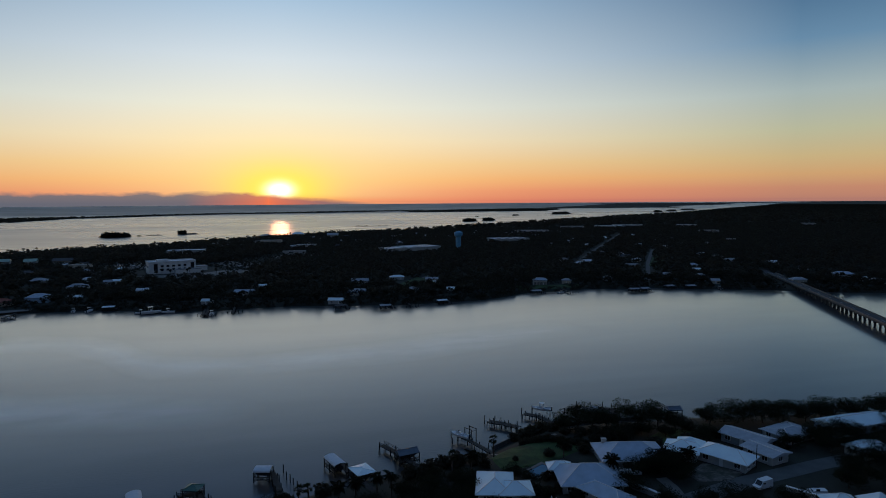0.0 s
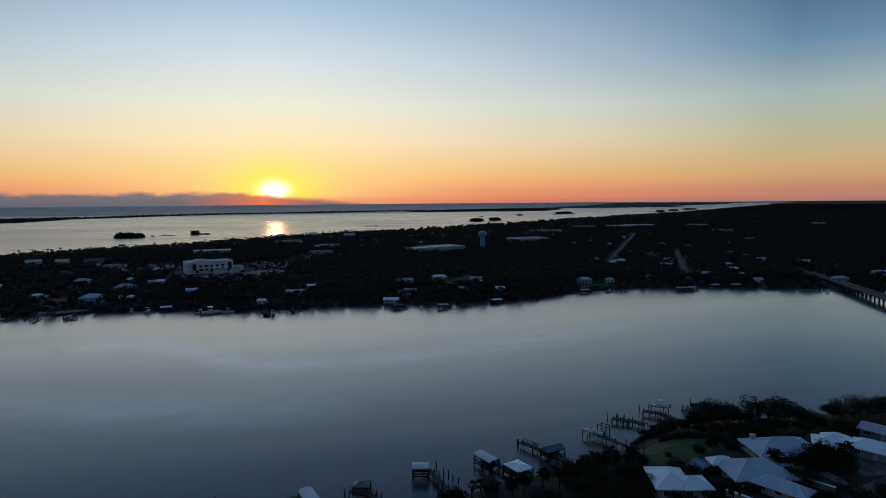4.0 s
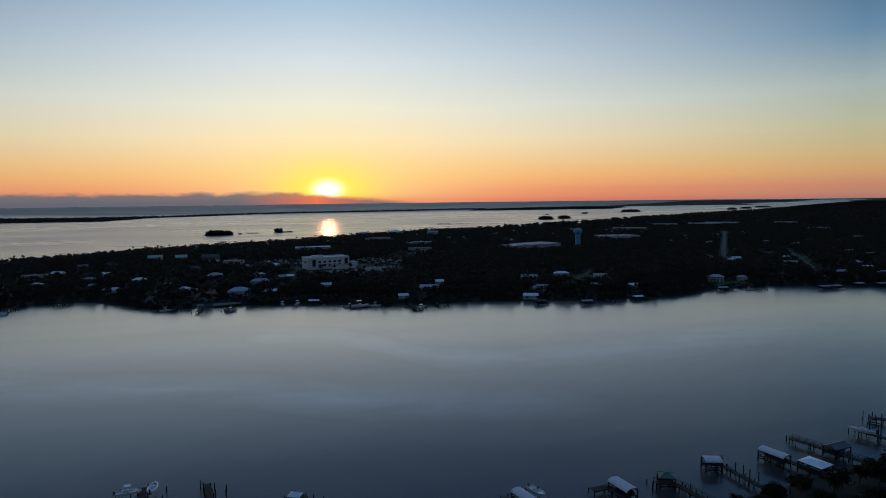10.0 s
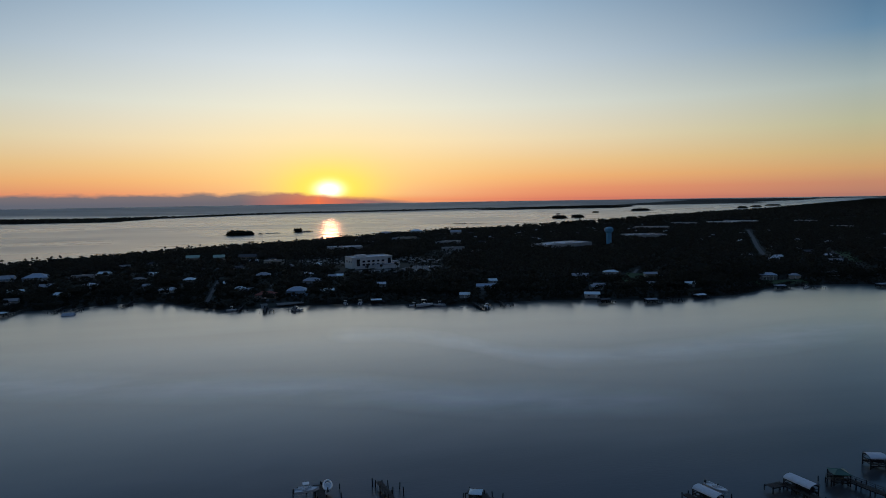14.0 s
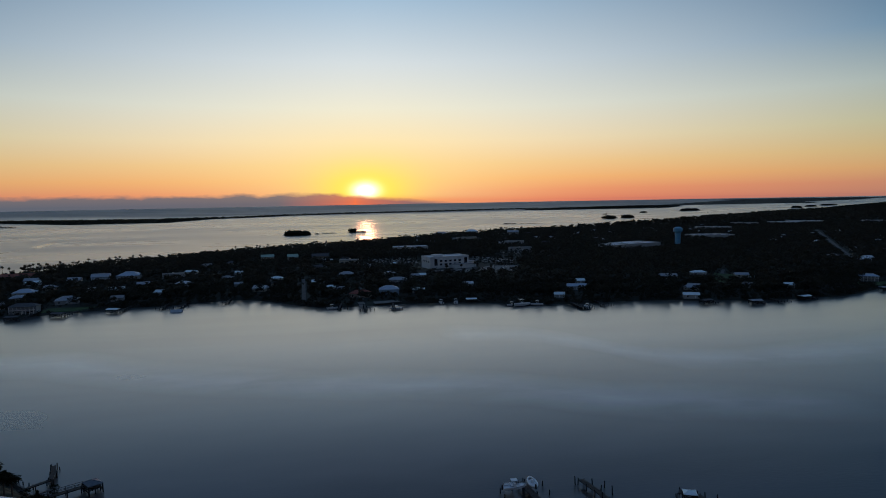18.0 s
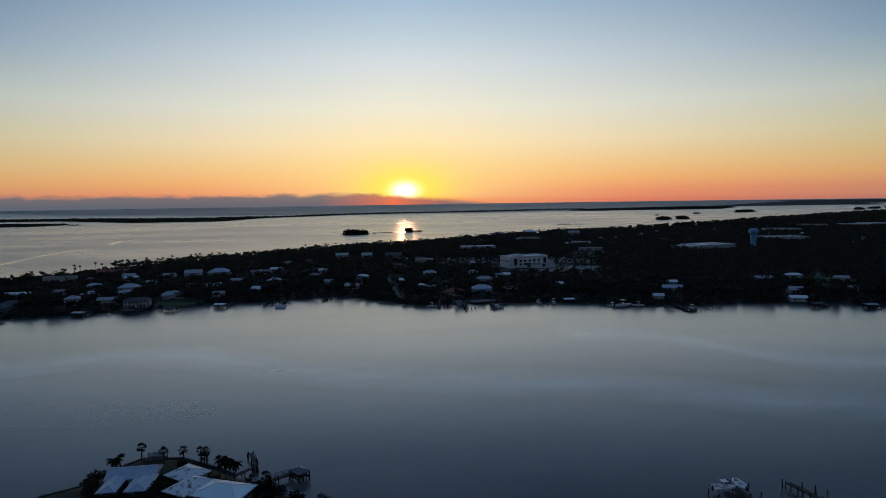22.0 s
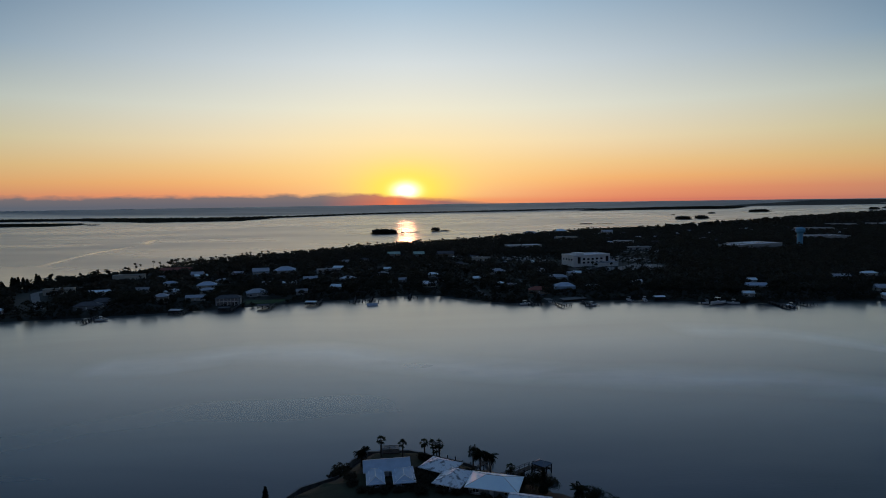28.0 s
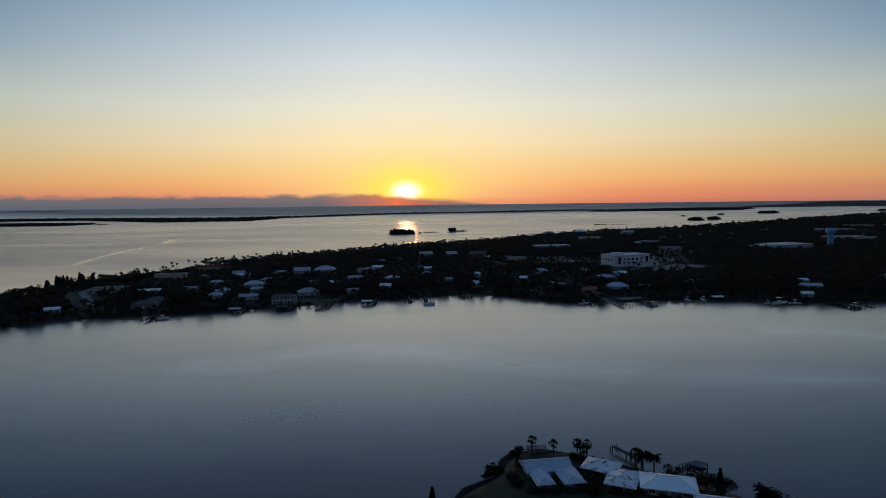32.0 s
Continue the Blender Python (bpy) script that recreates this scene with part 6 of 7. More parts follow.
far_house(-159, 536, 10.7, 6.5, -3, "long trailer home with white walls and white metal roof", "gable", "stucco", "white_metal", 2.8)
far_house(-173, 594, 16.6, 10.0, -5, "house with white walls and a grey shingle roof", "hip", "stucco", "grey_shingle", 3)
far_house(-148, 620, 7.5, 6.5, -13, "small house with cream walls and a white metal roof", "gable", "cream", "white_metal", 3)
far_house(-316, 606, 7.5, 6.5, 3, "small house with white walls and a grey shingle roof", "gable", "stucco", "grey_shingle", 3)
far_house(-332, 688, 8.4, 6.7, -4, "small house with white walls and white metal roof", "gable", "stucco", "white_metal", 3)
far_house(-114, 557, 9.3, 6.5, -1, "house with white walls and a stained white roof", "gable", "stucco", "old_white", 3)
far_house(-135, 961, 54.2, 27.1, 3, "long store building with white walls and a flat white roof", "flat", "stucco", "flat_white", 5)
far_house(-17, 1152, 38.6, 19.3, -6, "store building with cream walls and a flat grey roof", "flat", "cream", "flat_grey", 5)
far_house(40, 1015, 33.1, 16.6, -14, "store building with white walls and a flat white roof", "flat", "stucco", "flat_white", 5)
far_house(18, 891, 33.8, 13.5, -3, "low store building with white walls and a flat grey roof", "flat", "stucco", "flat_grey", 4.5)
far_house(105, 1290, 23.6, 14.1, -8, "large house with white walls and a grey shingle roof", "gable", "stucco", "grey_shingle", 6)
far_house(-33, 1409, 32.0, 19.2, 2, "large house with white walls and a grey shingle roof", "hip", "stucco", "grey_shingle", 6)
far_house(37, 1410, 29.6, 17.7, 0, "large house with white walls and white metal roof", "hip", "stucco", "white_metal", 6)
far_house(-30, 518, 16.0, 8.0, -15, "house among trees with white walls and a pale blue roof", "gable", "stucco", "blue_shingle", 3.5)
far_house(-55, 486, 8.1, 6.5, -16, "low boat shed with white walls and white metal roof", "gable", "stucco", "white_metal", 3)
far_house(39, 463, 11.5, 6.5, -19, "low boat shed with white walls and white metal roof", "gable", "stucco", "white_metal", 3)
far_house(62, 500, 9.8, 6.5, -22, "house with white walls and a grey shingle roof", "gable", "stucco", "grey_shingle", 3)
far_house(132, 526, 8.0, 6.5, -30, "house with white walls and white metal roof", "hip", "stucco", "white_metal", 3)
far_house(107, 496, 8.0, 6.5, -27, "house with white walls and a grey shingle roof", "gable", "stucco", "grey_shingle", 3)
far_house(135, 548, 11.9, 6.5, -16, "house with cream walls and a grey shingle roof", "gable", "cream", "grey_shingle", 3)
far_house(226, 508, 13.5, 7.4, -23, "raised house behind tall columns with white walls and pale roof", "hip", "grey_wall", "blue_shingle", 5)
far_house(252, 507, 8.6, 6.5, -25, "house with cream walls and a grey shingle roof", "hip", "cream", "grey_shingle", 3.6)
far_house(297, 512, 7.6, 6.5, -15, "house with white walls and a grey shingle roof", "hip", "stucco", "grey_shingle", 3.4)
far_house(378, 485, 7.9, 6.5, -27, "tall two-storey house with white walls and a grey shingle roof", "hip", "stucco", "grey_shingle", 6)
far_house(413, 536, 7.6, 6.5, -22, "small house with white walls and white metal roof", "gable", "stucco", "white_metal", 3)
far_house(380, 467, 7.5, 6.5, -24, "house with cream walls and a grey shingle roof", "gable", "cream", "grey_shingle", 3)
far_house(365, 517, 7.5, 6.5, -24, "small house with white walls and a grey shingle roof", "gable", "stucco", "grey_shingle", 3)
far_house(449, 444, 13.2, 7.9, -17, "house with cream walls and a grey shingle roof", "hip", "cream", "grey_shingle", 4)
far_house(511, 454, 17.1, 8.5, -35, "large house with white walls and a pale blue roof", "hip", "stucco", "blue_shingle", 5)
far_house(512, 436, 8.3, 6.6, -31, "house with white walls and white metal roof", "gable", "stucco", "white_metal", 3)
far_house(512, 420, 12.1, 7.2, -36, "house with cream walls and a grey shingle roof", "hip", "cream", "grey_shingle", 3.5)
far_house(106, 570, 14.0, 7.0, -4, "low house above a lawn with white walls and white metal roof", "hip", "stucco", "white_metal", 3)
far_house(69, 556, 15.6, 7.8, -9, "house with white walls and a grey shingle roof", "gable", "stucco", "grey_shingle", 3)
far_house(137, 489, 7.5, 6.5, -12, "small house with white walls and white metal roof", "gable", "stucco", "white_metal", 3)
far_house(57, 494, 11.1, 6.5, 1, "low house with cream walls and a grey shingle roof", "gable", "cream", "grey_shingle", 3)
far_house(-16, 549, 7.5, 6.5, -3, "small house with white walls and white metal roof", "gable", "stucco", "white_metal", 3)
far_house(-155, 617, 7.5, 6.5, 10, "small house with white walls and a grey shingle roof", "gable", "stucco", "grey_shingle", 3)
far_house(921, 1157, 40.3, 20.2, -15, "distant store building with white walls and a flat white roof", "flat", "stucco", "flat_white", 5)
far_house(768, 906, 16.0, 8.0, -32, "distant store building with white walls and a flat white roof", "flat", "stucco", "flat_white", 4)
far_house(1390, 1347, 35.4, 17.7, -36, "distant store building with white walls and a flat white roof", "flat", "stucco", "flat_white", 7)
far_house(-515, 657, 12.8, 6.5, 6, "house with white walls and white metal roof", "gable", "stucco", "white_metal", 3)
far_house(-338, 496, 7.5, 6.5, 7, "small house with cream walls and a grey shingle roof", "gable", "cream", "grey_shingle", 3)
far_house(-600, 484, 9.8, 6.5, 21, "low house by the river with white walls and white metal roof", "gable", "stucco", "white_metal", 3.4)
far_house(-544, 500, 18.5, 11.1, 9, "low house with grey walls and a dark shingle roof", "hip", "grey_wall", "dark_shingle", 3.4)
far_house(-605, 574, 23.8, 7.2, 12, "long columned building with cream walls and a flat grey roof", "flat", "cream", "flat_grey", 5)

# the hospital-like block with its long window row
z = ground_at(-118, 705)
hb = thing("office_block", "white three-storey block with dark window bays and a flat roof", "building", pose(-115, 703, z, 0, 0, 18))
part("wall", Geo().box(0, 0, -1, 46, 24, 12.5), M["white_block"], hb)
part("roof", Geo().box(0, 0, 11.5, 46.6, 24.6, 0.4), M["flat_white"], hb)
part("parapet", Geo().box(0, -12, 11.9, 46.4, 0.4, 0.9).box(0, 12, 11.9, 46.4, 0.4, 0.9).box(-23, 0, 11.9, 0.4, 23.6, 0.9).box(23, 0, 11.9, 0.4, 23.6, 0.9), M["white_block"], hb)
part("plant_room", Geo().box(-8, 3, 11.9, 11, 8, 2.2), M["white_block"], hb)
for x0 in (-16.5, 19.5):
    bay = part("window_bay", Geo().box(x0, -12.03, 3.2, 4.0, 0.16, 7.6), M["trim"], hb)
    part("pane", Geo().box(x0, -12.1, 3.4, 3.6, 0.14, 7.2), M["glass"], bay)
for i in range(5):
    for k in range(2):
        xx, zz = -10.4 + 5.6 * i, 3.4 + 3.6 * k
        fr = part("window", Geo().box(xx, -12.03, zz - 0.1, 3.1, 0.16, 2.2), M["trim"], hb)
        part("pane", Geo().box(xx, -12.1, zz, 2.8, 0.14, 2.0), M["glass"], fr)
for i in range(4):
    fr = part("window", Geo().box(-23.03, -8 + 5.2 * i, 6.6, 0.16, 2.6, 2.2), M["trim"], hb)
    part("pane", Geo().box(-23.1, -8 + 5.2 * i, 6.7, 0.14, 2.3, 2.0), M["glass"], fr)
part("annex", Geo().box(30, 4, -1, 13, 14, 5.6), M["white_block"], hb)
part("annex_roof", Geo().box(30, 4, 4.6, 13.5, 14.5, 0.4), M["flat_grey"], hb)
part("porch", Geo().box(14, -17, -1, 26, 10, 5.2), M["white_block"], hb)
part("porch_roof", Geo().box(14, -17, 4.2, 26.6, 10.6, 0.4), M["flat_grey"], hb)
open_ground(-104, 690, 84, 80, radians(18))
patch("parking_lot", "grey parking lot with scattered trees", "parking lot", [(-150, 668), (-100, 640), (-52, 640), (-28, 690), (-45, 725), (-80, 684), (-130, 676)], M["concrete"], 0.07)
patch("parking_lot", "pale parking lot behind the white block", "parking lot", [(-203, 818), (-141, 828), (-136, 742), (-186, 762)], M["concrete"], 0.07)
patch("parking_lot", "pale parking lot beside the white block", "parking lot", [(-70, 828), (-18, 765), (-30, 715), (-62, 735), (-80, 790)], M["concrete"], 0.07)
patch("parking_lot", "pale parking lot before the stores", "parking lot", [(-20, 868), (60, 880), (70, 850), (-10, 838)], M["concrete"], 0.07)
open_ground(-92, 662, 118, 50, 0.1)
open_ground(-168, 775, 70, 105, 0.0, False)
open_ground(-50, 752, 66, 130, -0.4, False)
open_ground(25, 845, 96, 44, 0.1, False)
for i, (x, y) in enumerate(((-190, 806), (-176, 808), (-160, 812), (-184, 782), (-168, 778), (-152, 760), (-62, 800), (-50, 786), (-40, 770), (-60, 760), (-48, 742), (0, 858), (20, 862), (42, 866))):
    vehicle(x, y, 80 + 30 * (i % 4), "pale car parked in a lot of the town", False)
for i in range(22):
    u = i / 21
    far_palm(-196 + 58 * u + 3 * math.sin(i * 2.1), (790 + 20 * math.sin(i * 3.7)), 5.0 + i % 3, i)
    far_palm(-74 + 46 * u + 4 * math.sin(i * 1.7), 800 - 110 * u + 6 * math.sin(i * 2.9), 5.0 + (i * 5) % 4, i + 1)
for i, (x, y) in enumerate(((-125, 660), (-112, 655), (-98, 650), (-84, 648), (-70, 652), (-60, 664), (-52, 680), (-104, 662), (-78, 662))):
    vehicle(x, y, 100 + 20 * (i % 3), "pale car parked by the white block", False)
    open_ground(x, y - 6, 6, 16)
for i, (x, y) in enumerate(((-120, 650), (-106, 645), (-90, 641), (-76, 640), (-64, 645), (-54, 655), (-118, 668), (-66, 672), (-90, 656))):
    far_palm(x, y, 6.5 + (i % 3), i)

# the road along the lagoon, and the tall pines at its end
pts = [(-580, 502), (-606, 542), (-632, 585), (-634, 606), (-608, 618), (-584, 644), (-560, 652)]
slab("street", "pale curving road along the lagoon", "street", pts, 6.0, M["concrete"], 0.1)
for (ax, ay), (bx, by) in zip(pts, pts[1:]):
    open_ground((ax + bx) / 2, (ay + by) / 2 - 5, math.hypot(bx - ax, by - ay) + 6, 22, math.atan2(by - ay, bx - ax))
for i, (x, y) in enumerate(((-676, 612), (-673, 622), (-668, 618), (-668, 630), (-662, 626), (-662, 640), (-656, 634), (-654, 648), (-672, 606), (-664, 616))):
    cone_tree(x, y, 9 + (i * 7) % 4, "tall dark pine by the lagoon", 3.3, "pines by the lagoon")

# the water tower
wt_z = ground_at(266, 906)
tw = thing("water_tower", "light blue water tower with a wide round tank", "water tower", pose(266, 906, wt_z))
g = Geo()
prof = ((4.0, -1.0), (4.0, 17.5), (4.3, 18.6), (6.3, 20.4), (6.6, 21.4), (6.6, 24.6), (6.2, 25.6), (3.4, 26.6), (0.3, 26.9))
n = 28
for r, zz in prof:
    for i in range(n):
        a = 6.2832 * i / n
        k = 1 + (0.03 * (i % 2) if zz < 18 else 0)
        g.v.append((r * k * math.cos(a), r * k * math.sin(a), zz))
for j in range(len(prof) - 1):
    for i in range(n):
        g.f.append((j * n + i, j * n + (i + 1) % n, (j + 1) * n + (i + 1) % n, (j + 1) * n + i))
part("tank", g, M["tower"], tw)
part("hatch", Geo().tube((1.2, 0, 26.6), (1.2, 0, 27.6), 0.5, n=10), M["tower"], tw)
rl = Geo()
for i in range(20):
    a, b2 = 6.2832 * i / 20, 6.2832 * (i + 1) / 20
    rl.tube((3.2 * math.cos(a), 3.2 * math.sin(a), 27.5), (3.2 * math.cos(b2), 3.2 * math.sin(b2), 27.5), 0.06, n=4)
    rl.tube((3.2 * math.cos(a), 3.2 * math.sin(a), 26.5), (3.2 * math.cos(a), 3.2 * math.sin(a), 27.5), 0.05, n=4)
part("railing", rl, M["tower"], tw)
part("door", Geo().box(0, -4.1, 0, 1.6, 0.2, 2.6), M["alu"], tw)
open_ground(266, 896, 20, 30)

# the big stores
for x, y, w, d, turn, cover, label in ((200, 912, 62, 44, 20, "flat_white", "wide store with a white flat roof"), (160, 890, 36, 30, 20, "flat_white", "low store wing with a white flat roof"),
                                       (403, 1050, 66, 46, 0, "flat_white", "wide store with a bright flat roof"), (842, 1450, 70, 40, -25, "flat_white", "distant store with a flat white roof"),
                                       (915, 1475, 80, 40, -25, "flat_white", "distant store with a flat white roof"), (740, 1460, 60, 30, -25, "flat_grey", "distant store with a flat grey roof"),
                                       (560, 1300, 70, 34, -20, "flat_grey", "distant store with a flat grey roof"), (1060, 1420, 50, 36, -30, "flat_white", "distant store with a flat white roof")):
    house(x, y, w, d, turn, label, "flat", "stucco", cover, 4.7, windows=False)
    a = radians(turn)
    open_ground(x + math.sin(a) * 14, y - math.cos(a) * 14, w + 10, d + 44, a)
# dividing walls on the long bright roof
sb = thing("roof_wall", "dark fire walls across a bright roof", "wall", pose(403, 1050, ground_at(403, 1050) + 4.9))
for k in range(4):
    part("panel", Geo().box(-22 + 15 * k, 0, 0, 1.2, 44, 1.2), M["flat_grey"], sb)

# streets
for pts, w in (([(322, 630), (441, 800), (560, 965), (705, 1170)], 9), ([(336, 505), (420, 632), (530, 788)], 7), 
               ([(96, 520), (133, 573)], 4), ([(-420, 700), (-300, 745), (-180, 742), (-60, 770)], 10), ([(-205, 510), (-208, 600)], 5), ([(-250, 520), (-262, 640)], 5),
               ([(103, 531), (150, 600)], 5)):
    slab("street", "dim grey street between the trees", "street", pts, w * 0.6, M["lane"], 0.08)
    for (ax, ay), (bx, by) in zip(pts, pts[1:]):
        r = math.hypot(bx - ax, by - ay)
        open_ground((ax + bx) / 2, (ay + by) / 2, r, w + 1, math.atan2(by - ay, bx - ax))
for lawn in ([(92, 515), (112, 520), (140, 566), (128, 580), (104, 545)], [(-440, 504), (-410, 512), (-400, 528), (-438, 524)], [(195, 484), (255, 480), (262, 500), (200, 505)], [(392, 590), (402, 584), (488, 694), (474, 702)]):
    patch("lawn", "dim mown lawn running down to the river", "lawn", lawn, M["lawn"])
    cx, cy = sum(p2[0] for p2 in lawn) / len(lawn), sum(p2[1] for p2 in lawn) / len(lawn)
    open_ground(cx, cy, 34, 26)

# docks and boathouses of the far bank
for x, y, cover, label in ((-475, 483, "flat_white", "white-roofed boathouse on the far bank"), (-384, 505, "white_metal", "white-roofed boathouse on the far bank"), (-443, 488, "dark_shingle", "dark-roofed boathouse on the far bank"),
                           (-417, 495, "dark_shingle", "dark-roofed boathouse on the far bank"), (40, 446, "dark_shingle", "dark-roofed boathouse on the far bank"), (72, 437, "grey_shingle", "grey-roofed boathouse on the far bank"),
                           (117, 446, "white_metal", "small white-roofed boathouse on the far bank"), (205, 470, "grey_shingle", "grey-roofed boathouse on the far bank"), (288, 455, "grey_shingle", "one of two grey-roofed boathouses side by side"),
                           (298, 455, "grey_shingle", "one of two grey-roofed boathouses side by side"), (345, 457, "grey_shingle", "grey-roofed boathouse on the far bank"), (-123, 490, "white_metal", "small white-roofed boathouse on the far bank"), (327, 462, "grey_shingle", "grey-roofed boathouse on the far bank")):
    boathouse(x, y - 2, 8.6, 6.0, (x % 7) * 4 - 12, label, "gable", cover, 3.6, 0.9)
    dock("short timber dock on the far bank", [(x + 5.6, y - 6), (x + 5.6, y + 16)], 1.8)
    open_ground(x, y - 2, 9, 10)
for x, y, n in ((-524, 459, 0), (91, 440, 1), (232, 465, 2), (-51, 448, 3), (-34, 455, 4), (365, 446, 5), (-202, 474, 6), (-182, 474, 7), (-221, 484, 8), (-352, 514, 9), (-340, 516, 10), (-310, 527, 11), (-53, 449, 12)):
    dock("timber dock with dark piles on the far bank", [(x, y - 8), (x + n % 3 - 1, y + 14)], 1.8, tall=3.4)
    mooring_piles("dark mooring pile off the far bank", [(x + 3.5, y - 9), (x + 3.5, y - 5), (x - 3.6, y - 8), (x + 6, y - 8), (x + 6, y - 4)], 3.2)
for x, y, turn, l, label in ((-90, 464, 10, 13.0, "white cabin cruiser moored at the far bank"), (-79, 464, 175, 9.0, "white motorboat moored at the far bank"), (-97, 466, 0, 8.0, "white motorboat moored at the far bank"),
                             (-135, 486, 80, 9.0, "white motorboat moored at the far bank"), (-146, 488, 100, 8.0, "white motorboat on the far bank"), (-226, 482, 10, 8.5, "white motorboat moored at the far bank"),
                             (-180, 470, 0, 8.0, "small motorboat at the far bank"), (-48, 446, 90, 9.0, "white motorboat moored at the far bank"), (226, 464, 20, 7.0, "white motorboat moored at the far bank"),
                             (366, 444, 80, 7.0, "white motorboat moored at the far bank"), (-516, 460, 15, 8.0, "white motorboat moored at the far bank")):
    boat(x, y, -0.25, turn, l, label, True)
    open_ground(x, y, 7, 6)
slab("boat_ramp", "pale concrete boat ramp on the far bank", "ramp", [(-203, 482), (-206, 500)], 5, M["concrete"], 0.2)
slab("boat_ramp", "pale concrete terrace on the far bank", "terrace", [(-196, 494), (-176, 498)], 8, M["concrete"], 0.4)
open_ground(-196, 496, 30, 14)
# palms along the lagoon
rng2 = random.Random(12)
k = 0
for (ax, ay), (bx, by), n in (((-672, 650), (-634, 735), 5), ((-634, 735), (-610, 815), 9), ((-610, 815), (-565, 872), 10), ((-565, 872), (-506, 920), 8), ((-444, 997), (-367, 1075), 6), ((-367, 1075), (-167, 1228), 10), ((-167, 1228), (-35, 1358), 14),
                              ((-35, 1358), (124, 1488), 12), ((124, 1488), (481, 1668), 12)):
    for i in range(n):
        u = rng2.random()
        x, y = ax + (bx - ax) * u + 5 + rng2.uniform(0, 12), ay + (by - ay) * u - 5 - rng2.uniform(0, 12)
        far_palm(x, y, rng2.uniform(6.5, 9.5), k)
        k += 1

# ---- the bridge ----
ba, bb = Vector((470, 497)), Vector((267, 143))
br = thing("bridge", "grey concrete road bridge on rows of piles", "bridge", pose(ba.x, ba.y, 0), kind="structure")
along = (bb - ba)
run, ang = along.length, math.atan2(along.y, along.x)


def deck_z(s):
    return 4.0 + 1.0 * min(1.0, s / 150.0)


def lane(u, v):
    c, s = math.cos(ang), math.sin(ang)
    return c * u - s * v, s * u + c * v


spans = 54
for i in range(spans):
    s0, s1 = run * i / spans, run * (i + 1) / spans
    for name, v0, v1, lo, hi, mat in (("deck", -3.9, 3.9, -0.9, 0.0, "bridge"), ("roadway", -3.5, 3.5, 0.0, 0.05, "asphalt"), ("parapet", -3.9, -3.55, 0.0, 0.9, "concrete"), ("parapet", 3.55, 3.9, 0.0, 0.9, "concrete")):
        g = Geo()
        pts = []
        for s in (s0 + 0.02, s1 - 0.02):
            for v, dz in ((v0, lo), (v1, lo), (v1, hi), (v0, hi)):
                pts.append((*lane(s, v), deck_z(s) + dz))
        g.add(pts, [(0, 1, 2, 3), (7, 6, 5, 4), (0, 4, 5, 1), (1, 5, 6, 2), (2, 6, 7, 3), (3, 7, 4, 0)])
        part(name, g, M[mat], br)
    if i % 3 == 0:
        part("lane_line", Geo().box(*lane((s0 + s1) / 2, 0), deck_z((s0 + s1) / 2) + 0.06, 5, 0.18, 0.02, ang), M["line"], br)
    if i:
        part("cap_beam", Geo().box(*lane(s0, 0), deck_z(s0) - 1.9, 1.1, 7.6, 1.0, ang), M["bridge"], br)
        for v in (-3.1, 0.0, 3.1):
            x, y = lane(s0, v)
            part("pile", Geo().box(x, y, -2.5, 0.75, 0.75, deck_z(s0) + 0.6, ang), M["bridge"], br)
slab("road", "grey approach road beyond the bridge", "road", [(470, 497), (486, 526)], 8, M["asphalt"], 0.3)
open_ground(448, 467, 130, 16, math.atan2(1.0, 0.55))


# ---- small houses among the trees of the far shore ----
rg = random.Random(31)
taken = [(q[0], q[1]) for q in CLEAR]
for zx0, zx1, zy0, zy1, n in ((-560, -160, 545, 660, 14), (320, 560, 500, 760, 14), (380, 760, 800, 1100, 12), (-430, -160, 670, 820, 8), (-120, 240, 1000, 1330, 24), (240, 620, 1150, 1450, 22)):
    made = 0
    for _ in range(400):
        if made == n:
            break
        x, y = rg.uniform(zx0, zx1), rg.uniform(zy0, zy1)
        if min(math.hypot(x - a, y - b2) for a, b2 in taken) < 19:
            continue
        taken.append((x, y))
        made += 1
        cover, words = rg.choice((("white_metal", "white metal"), ("grey_shingle", "grey shingle"), ("old_white", "stained white"), ("blue_shingle", "pale blue"), ("dark_shingle", "dark shingle"), ("flat_grey", "weathered grey")))
        far_house(x, y, rg.uniform(9, 14), rg.uniform(7, 9), rg.randrange(-30, 30), "small house among trees with a " + words + " roof", rg.choice(("gable", "hip")), rg.choice(("stucco", "cream")), cover, 3.0, y < 760, 6.0)


# ---- the woods of the far shore ----
rng = np.random.default_rng(7)
p = in_view(kept(scatter(rng, -1000, 900, 300, 720, 7.0), 0.5))
s = inside(MAINLAND, p[:, 0], p[:, 1])
bank = p[(s > 1.5) & (s < 70)]
bank = bank[rng.random(len(bank)) < 0.92]
wood("bank_trees", "dark oaks and mangroves along the far river bank", bank, np.where(inside(MAINLAND, bank[:, 0], bank[:, 1]) < 16, rng.uniform(2.0, 4.6, len(bank)), rng.uniform(4, 9.5, len(bank))), 150, 0.12, 11, M["mangrove"])
p = in_view(kept(scatter(rng, -1000, 700, 250, 560, 3.2)))
s = inside(MAINLAND, p[:, 0], p[:, 1])
fringe = p[(s > 0.8) & (s < 7) & (rng.random(len(p)) < 0.85)]
wood("mangrove_fringe", "low dark mangroves at the water's edge", fringe, rng.uniform(1.4, 4.2, len(fringe)), 34, 0.28, 15, M["mangrove"], 0.3)
p = in_view(kept(scatter(rng, -1000, 1500, 300, 1500, 8.4), 2.5))
s = inside(MAINLAND, p[:, 0], p[:, 1])
town = p[(s >= 70) | ((s > 2) & (p[:, 1] > 800))]
town = town[rng.random(len(town)) < 0.82]
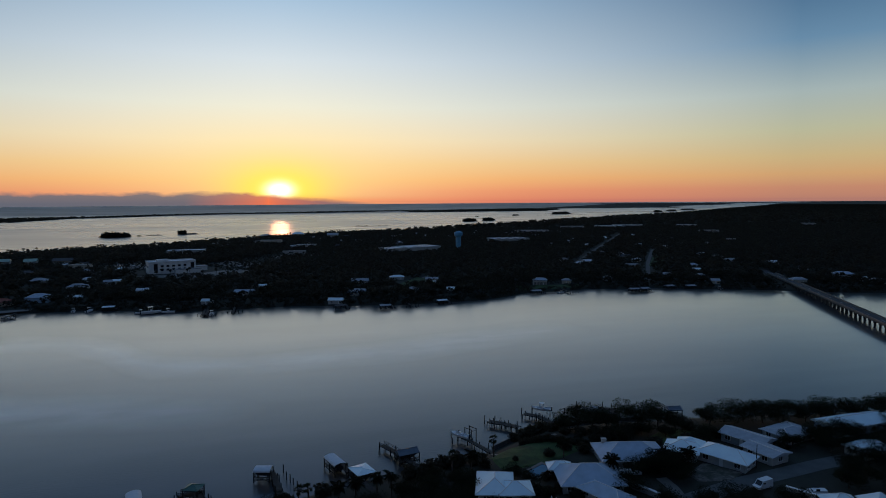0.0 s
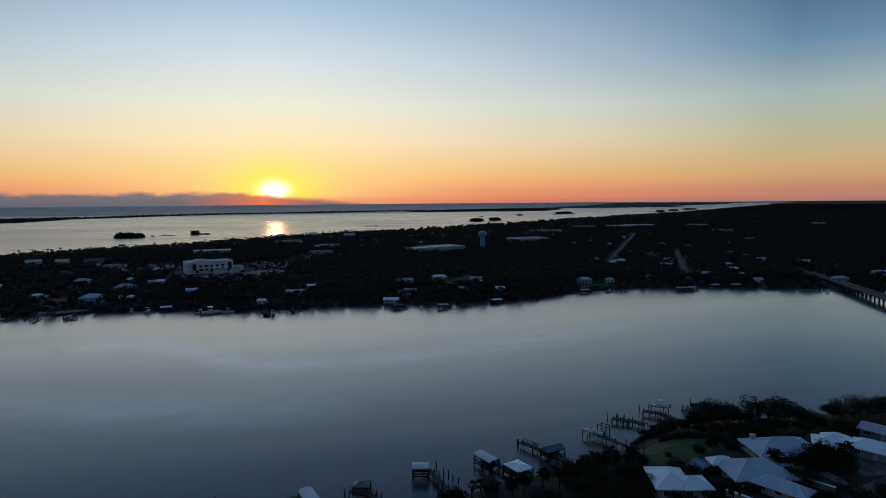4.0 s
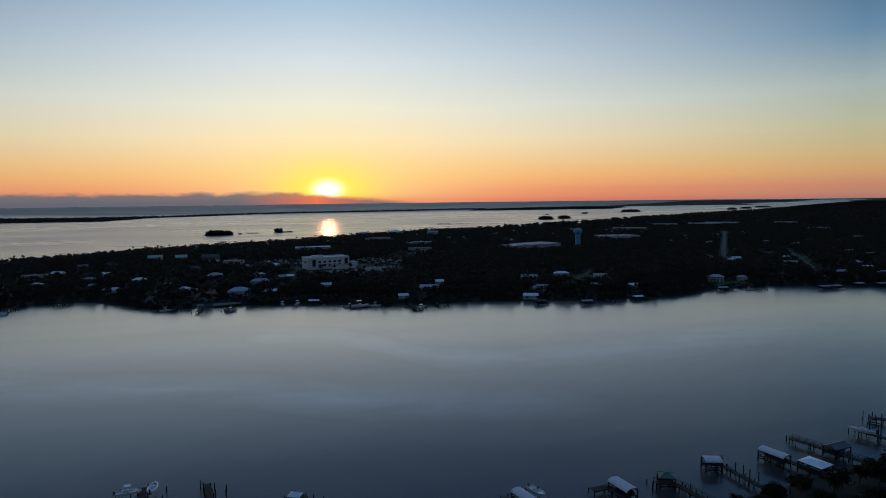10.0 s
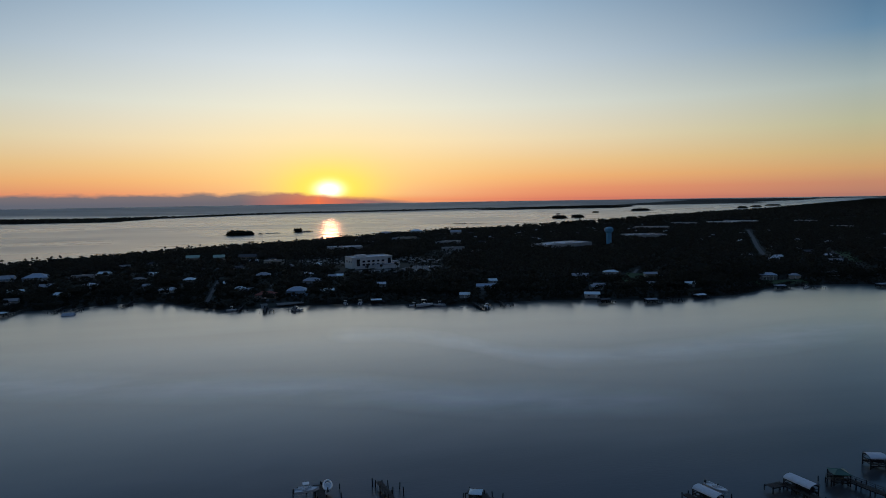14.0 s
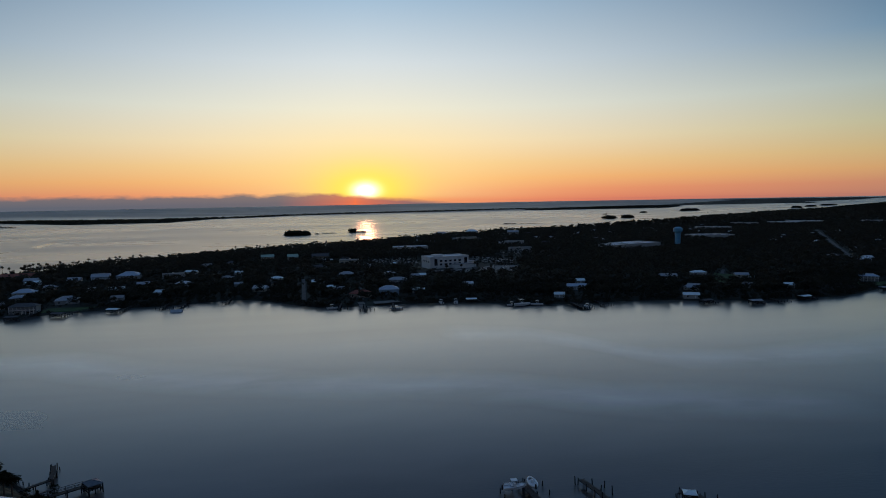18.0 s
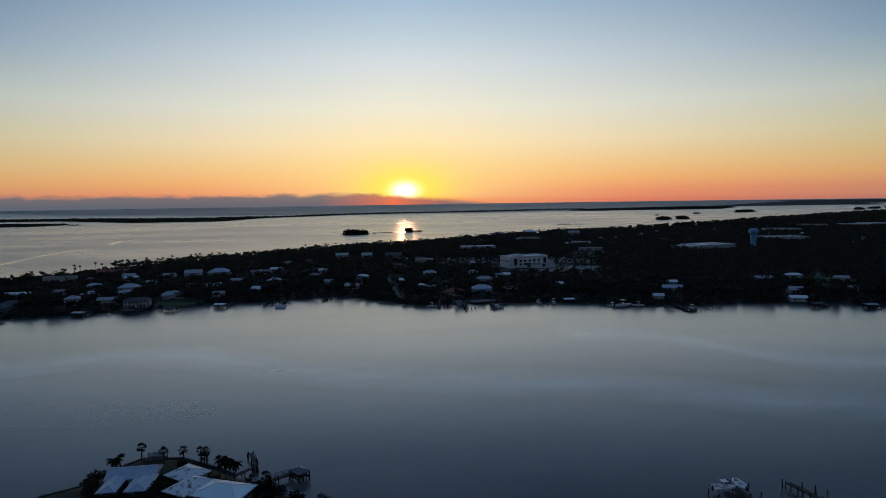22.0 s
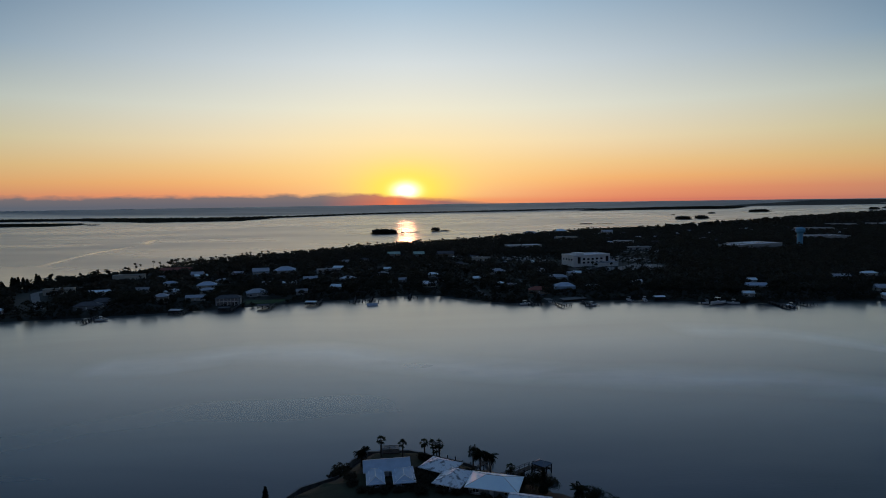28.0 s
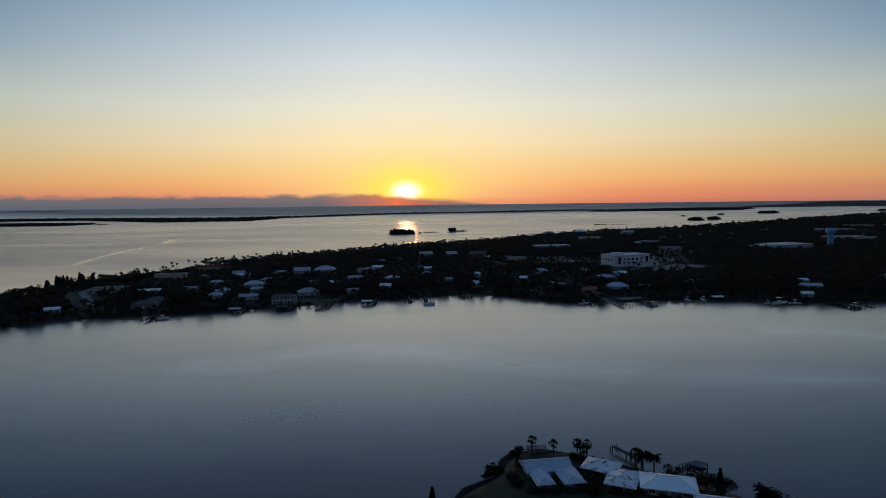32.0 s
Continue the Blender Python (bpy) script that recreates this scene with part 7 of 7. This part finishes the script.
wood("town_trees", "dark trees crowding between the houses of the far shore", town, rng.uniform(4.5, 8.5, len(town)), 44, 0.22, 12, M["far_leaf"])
p = in_view(kept(scatter(rng, -1000, 900, 300, 1100, 5.0), 0.0, True))
s = inside(MAINLAND, p[:, 0], p[:, 1])
low_growth = p[(s > 5) & (rng.random(len(p)) < 0.8)]
wood("garden_shrubs", "low dark shrubs filling the gardens of the far shore", low_growth, rng.uniform(1.0, 2.6, len(low_growth)), 9, 0.48, 16, M["mangrove"], 0.3)
p = in_view(kept(scatter(rng, -1000, 900, 300, 1000, 13.0), 0.5, True))
s = inside(MAINLAND, p[:, 0], p[:, 1])
small = p[(s > 10) & (rng.random(len(p)) < 0.7)]
wood("yard_trees", "small dark trees in the yards of the far shore", small, rng.uniform(2.5, 5.0, len(small)), 44, 0.23, 17, M["mangrove"])
p = in_view(scatter(rng, 100, 6000, 1000, 6000, 25))
s = inside(MAINLAND, p[:, 0], p[:, 1])
d = np.hypot(p[:, 0], p[:, 1])
rest = p[(s > 4) & ((p[:, 1] > 1500) | (p[:, 0] > 1500))]
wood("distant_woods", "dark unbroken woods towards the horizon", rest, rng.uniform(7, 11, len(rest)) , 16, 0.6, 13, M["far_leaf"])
for name, label, outlines, step, leaves, size in (("barrier_woods", "dark low trees on the barrier island", ((BARRIER, 5.5), (SPIT, 3.2), (FAR_COAST, 1.6)), 17, 6, 1.5),
                                                  ("islet_trees", "dark mangroves on low lagoon islets", ISLETS, 5.0, 46, 0.3),
                                                  ("islet_scrub", "low dark scrub at the edges of the lagoon islets", tuple((o, min(h2, 3.5)) for o, h2 in ISLETS), 3.4, 12, 0.5)):
    spots, tall = [], []
    for poly, hi in outlines:
        xy = np.array(poly, float)
        lo, top = np.maximum(xy.min(0), (-4000, 0)), np.minimum(xy.max(0), (8000, 9500))
        g = in_view(scatter(rng, lo[0], top[0], lo[1], top[1], (step if poly is not FAR_COAST else 42) if step > 10 or xy[:, 0].min() > -1500 else step * 2.4))
        g = g[inside(poly, g[:, 0], g[:, 1]) > (0.4 if step < 5 else 2.0)] if len(g) else g
        spots.append(g)
        rise = 1.0 if step > 10 else 0.35 + 0.65 * np.clip(inside(poly, g[:, 0], g[:, 1]) / 11, 0, 1)
        tall.append(rng.uniform(0.55 if step > 10 else 0.45, 1.0, len(g)) * hi * rise)
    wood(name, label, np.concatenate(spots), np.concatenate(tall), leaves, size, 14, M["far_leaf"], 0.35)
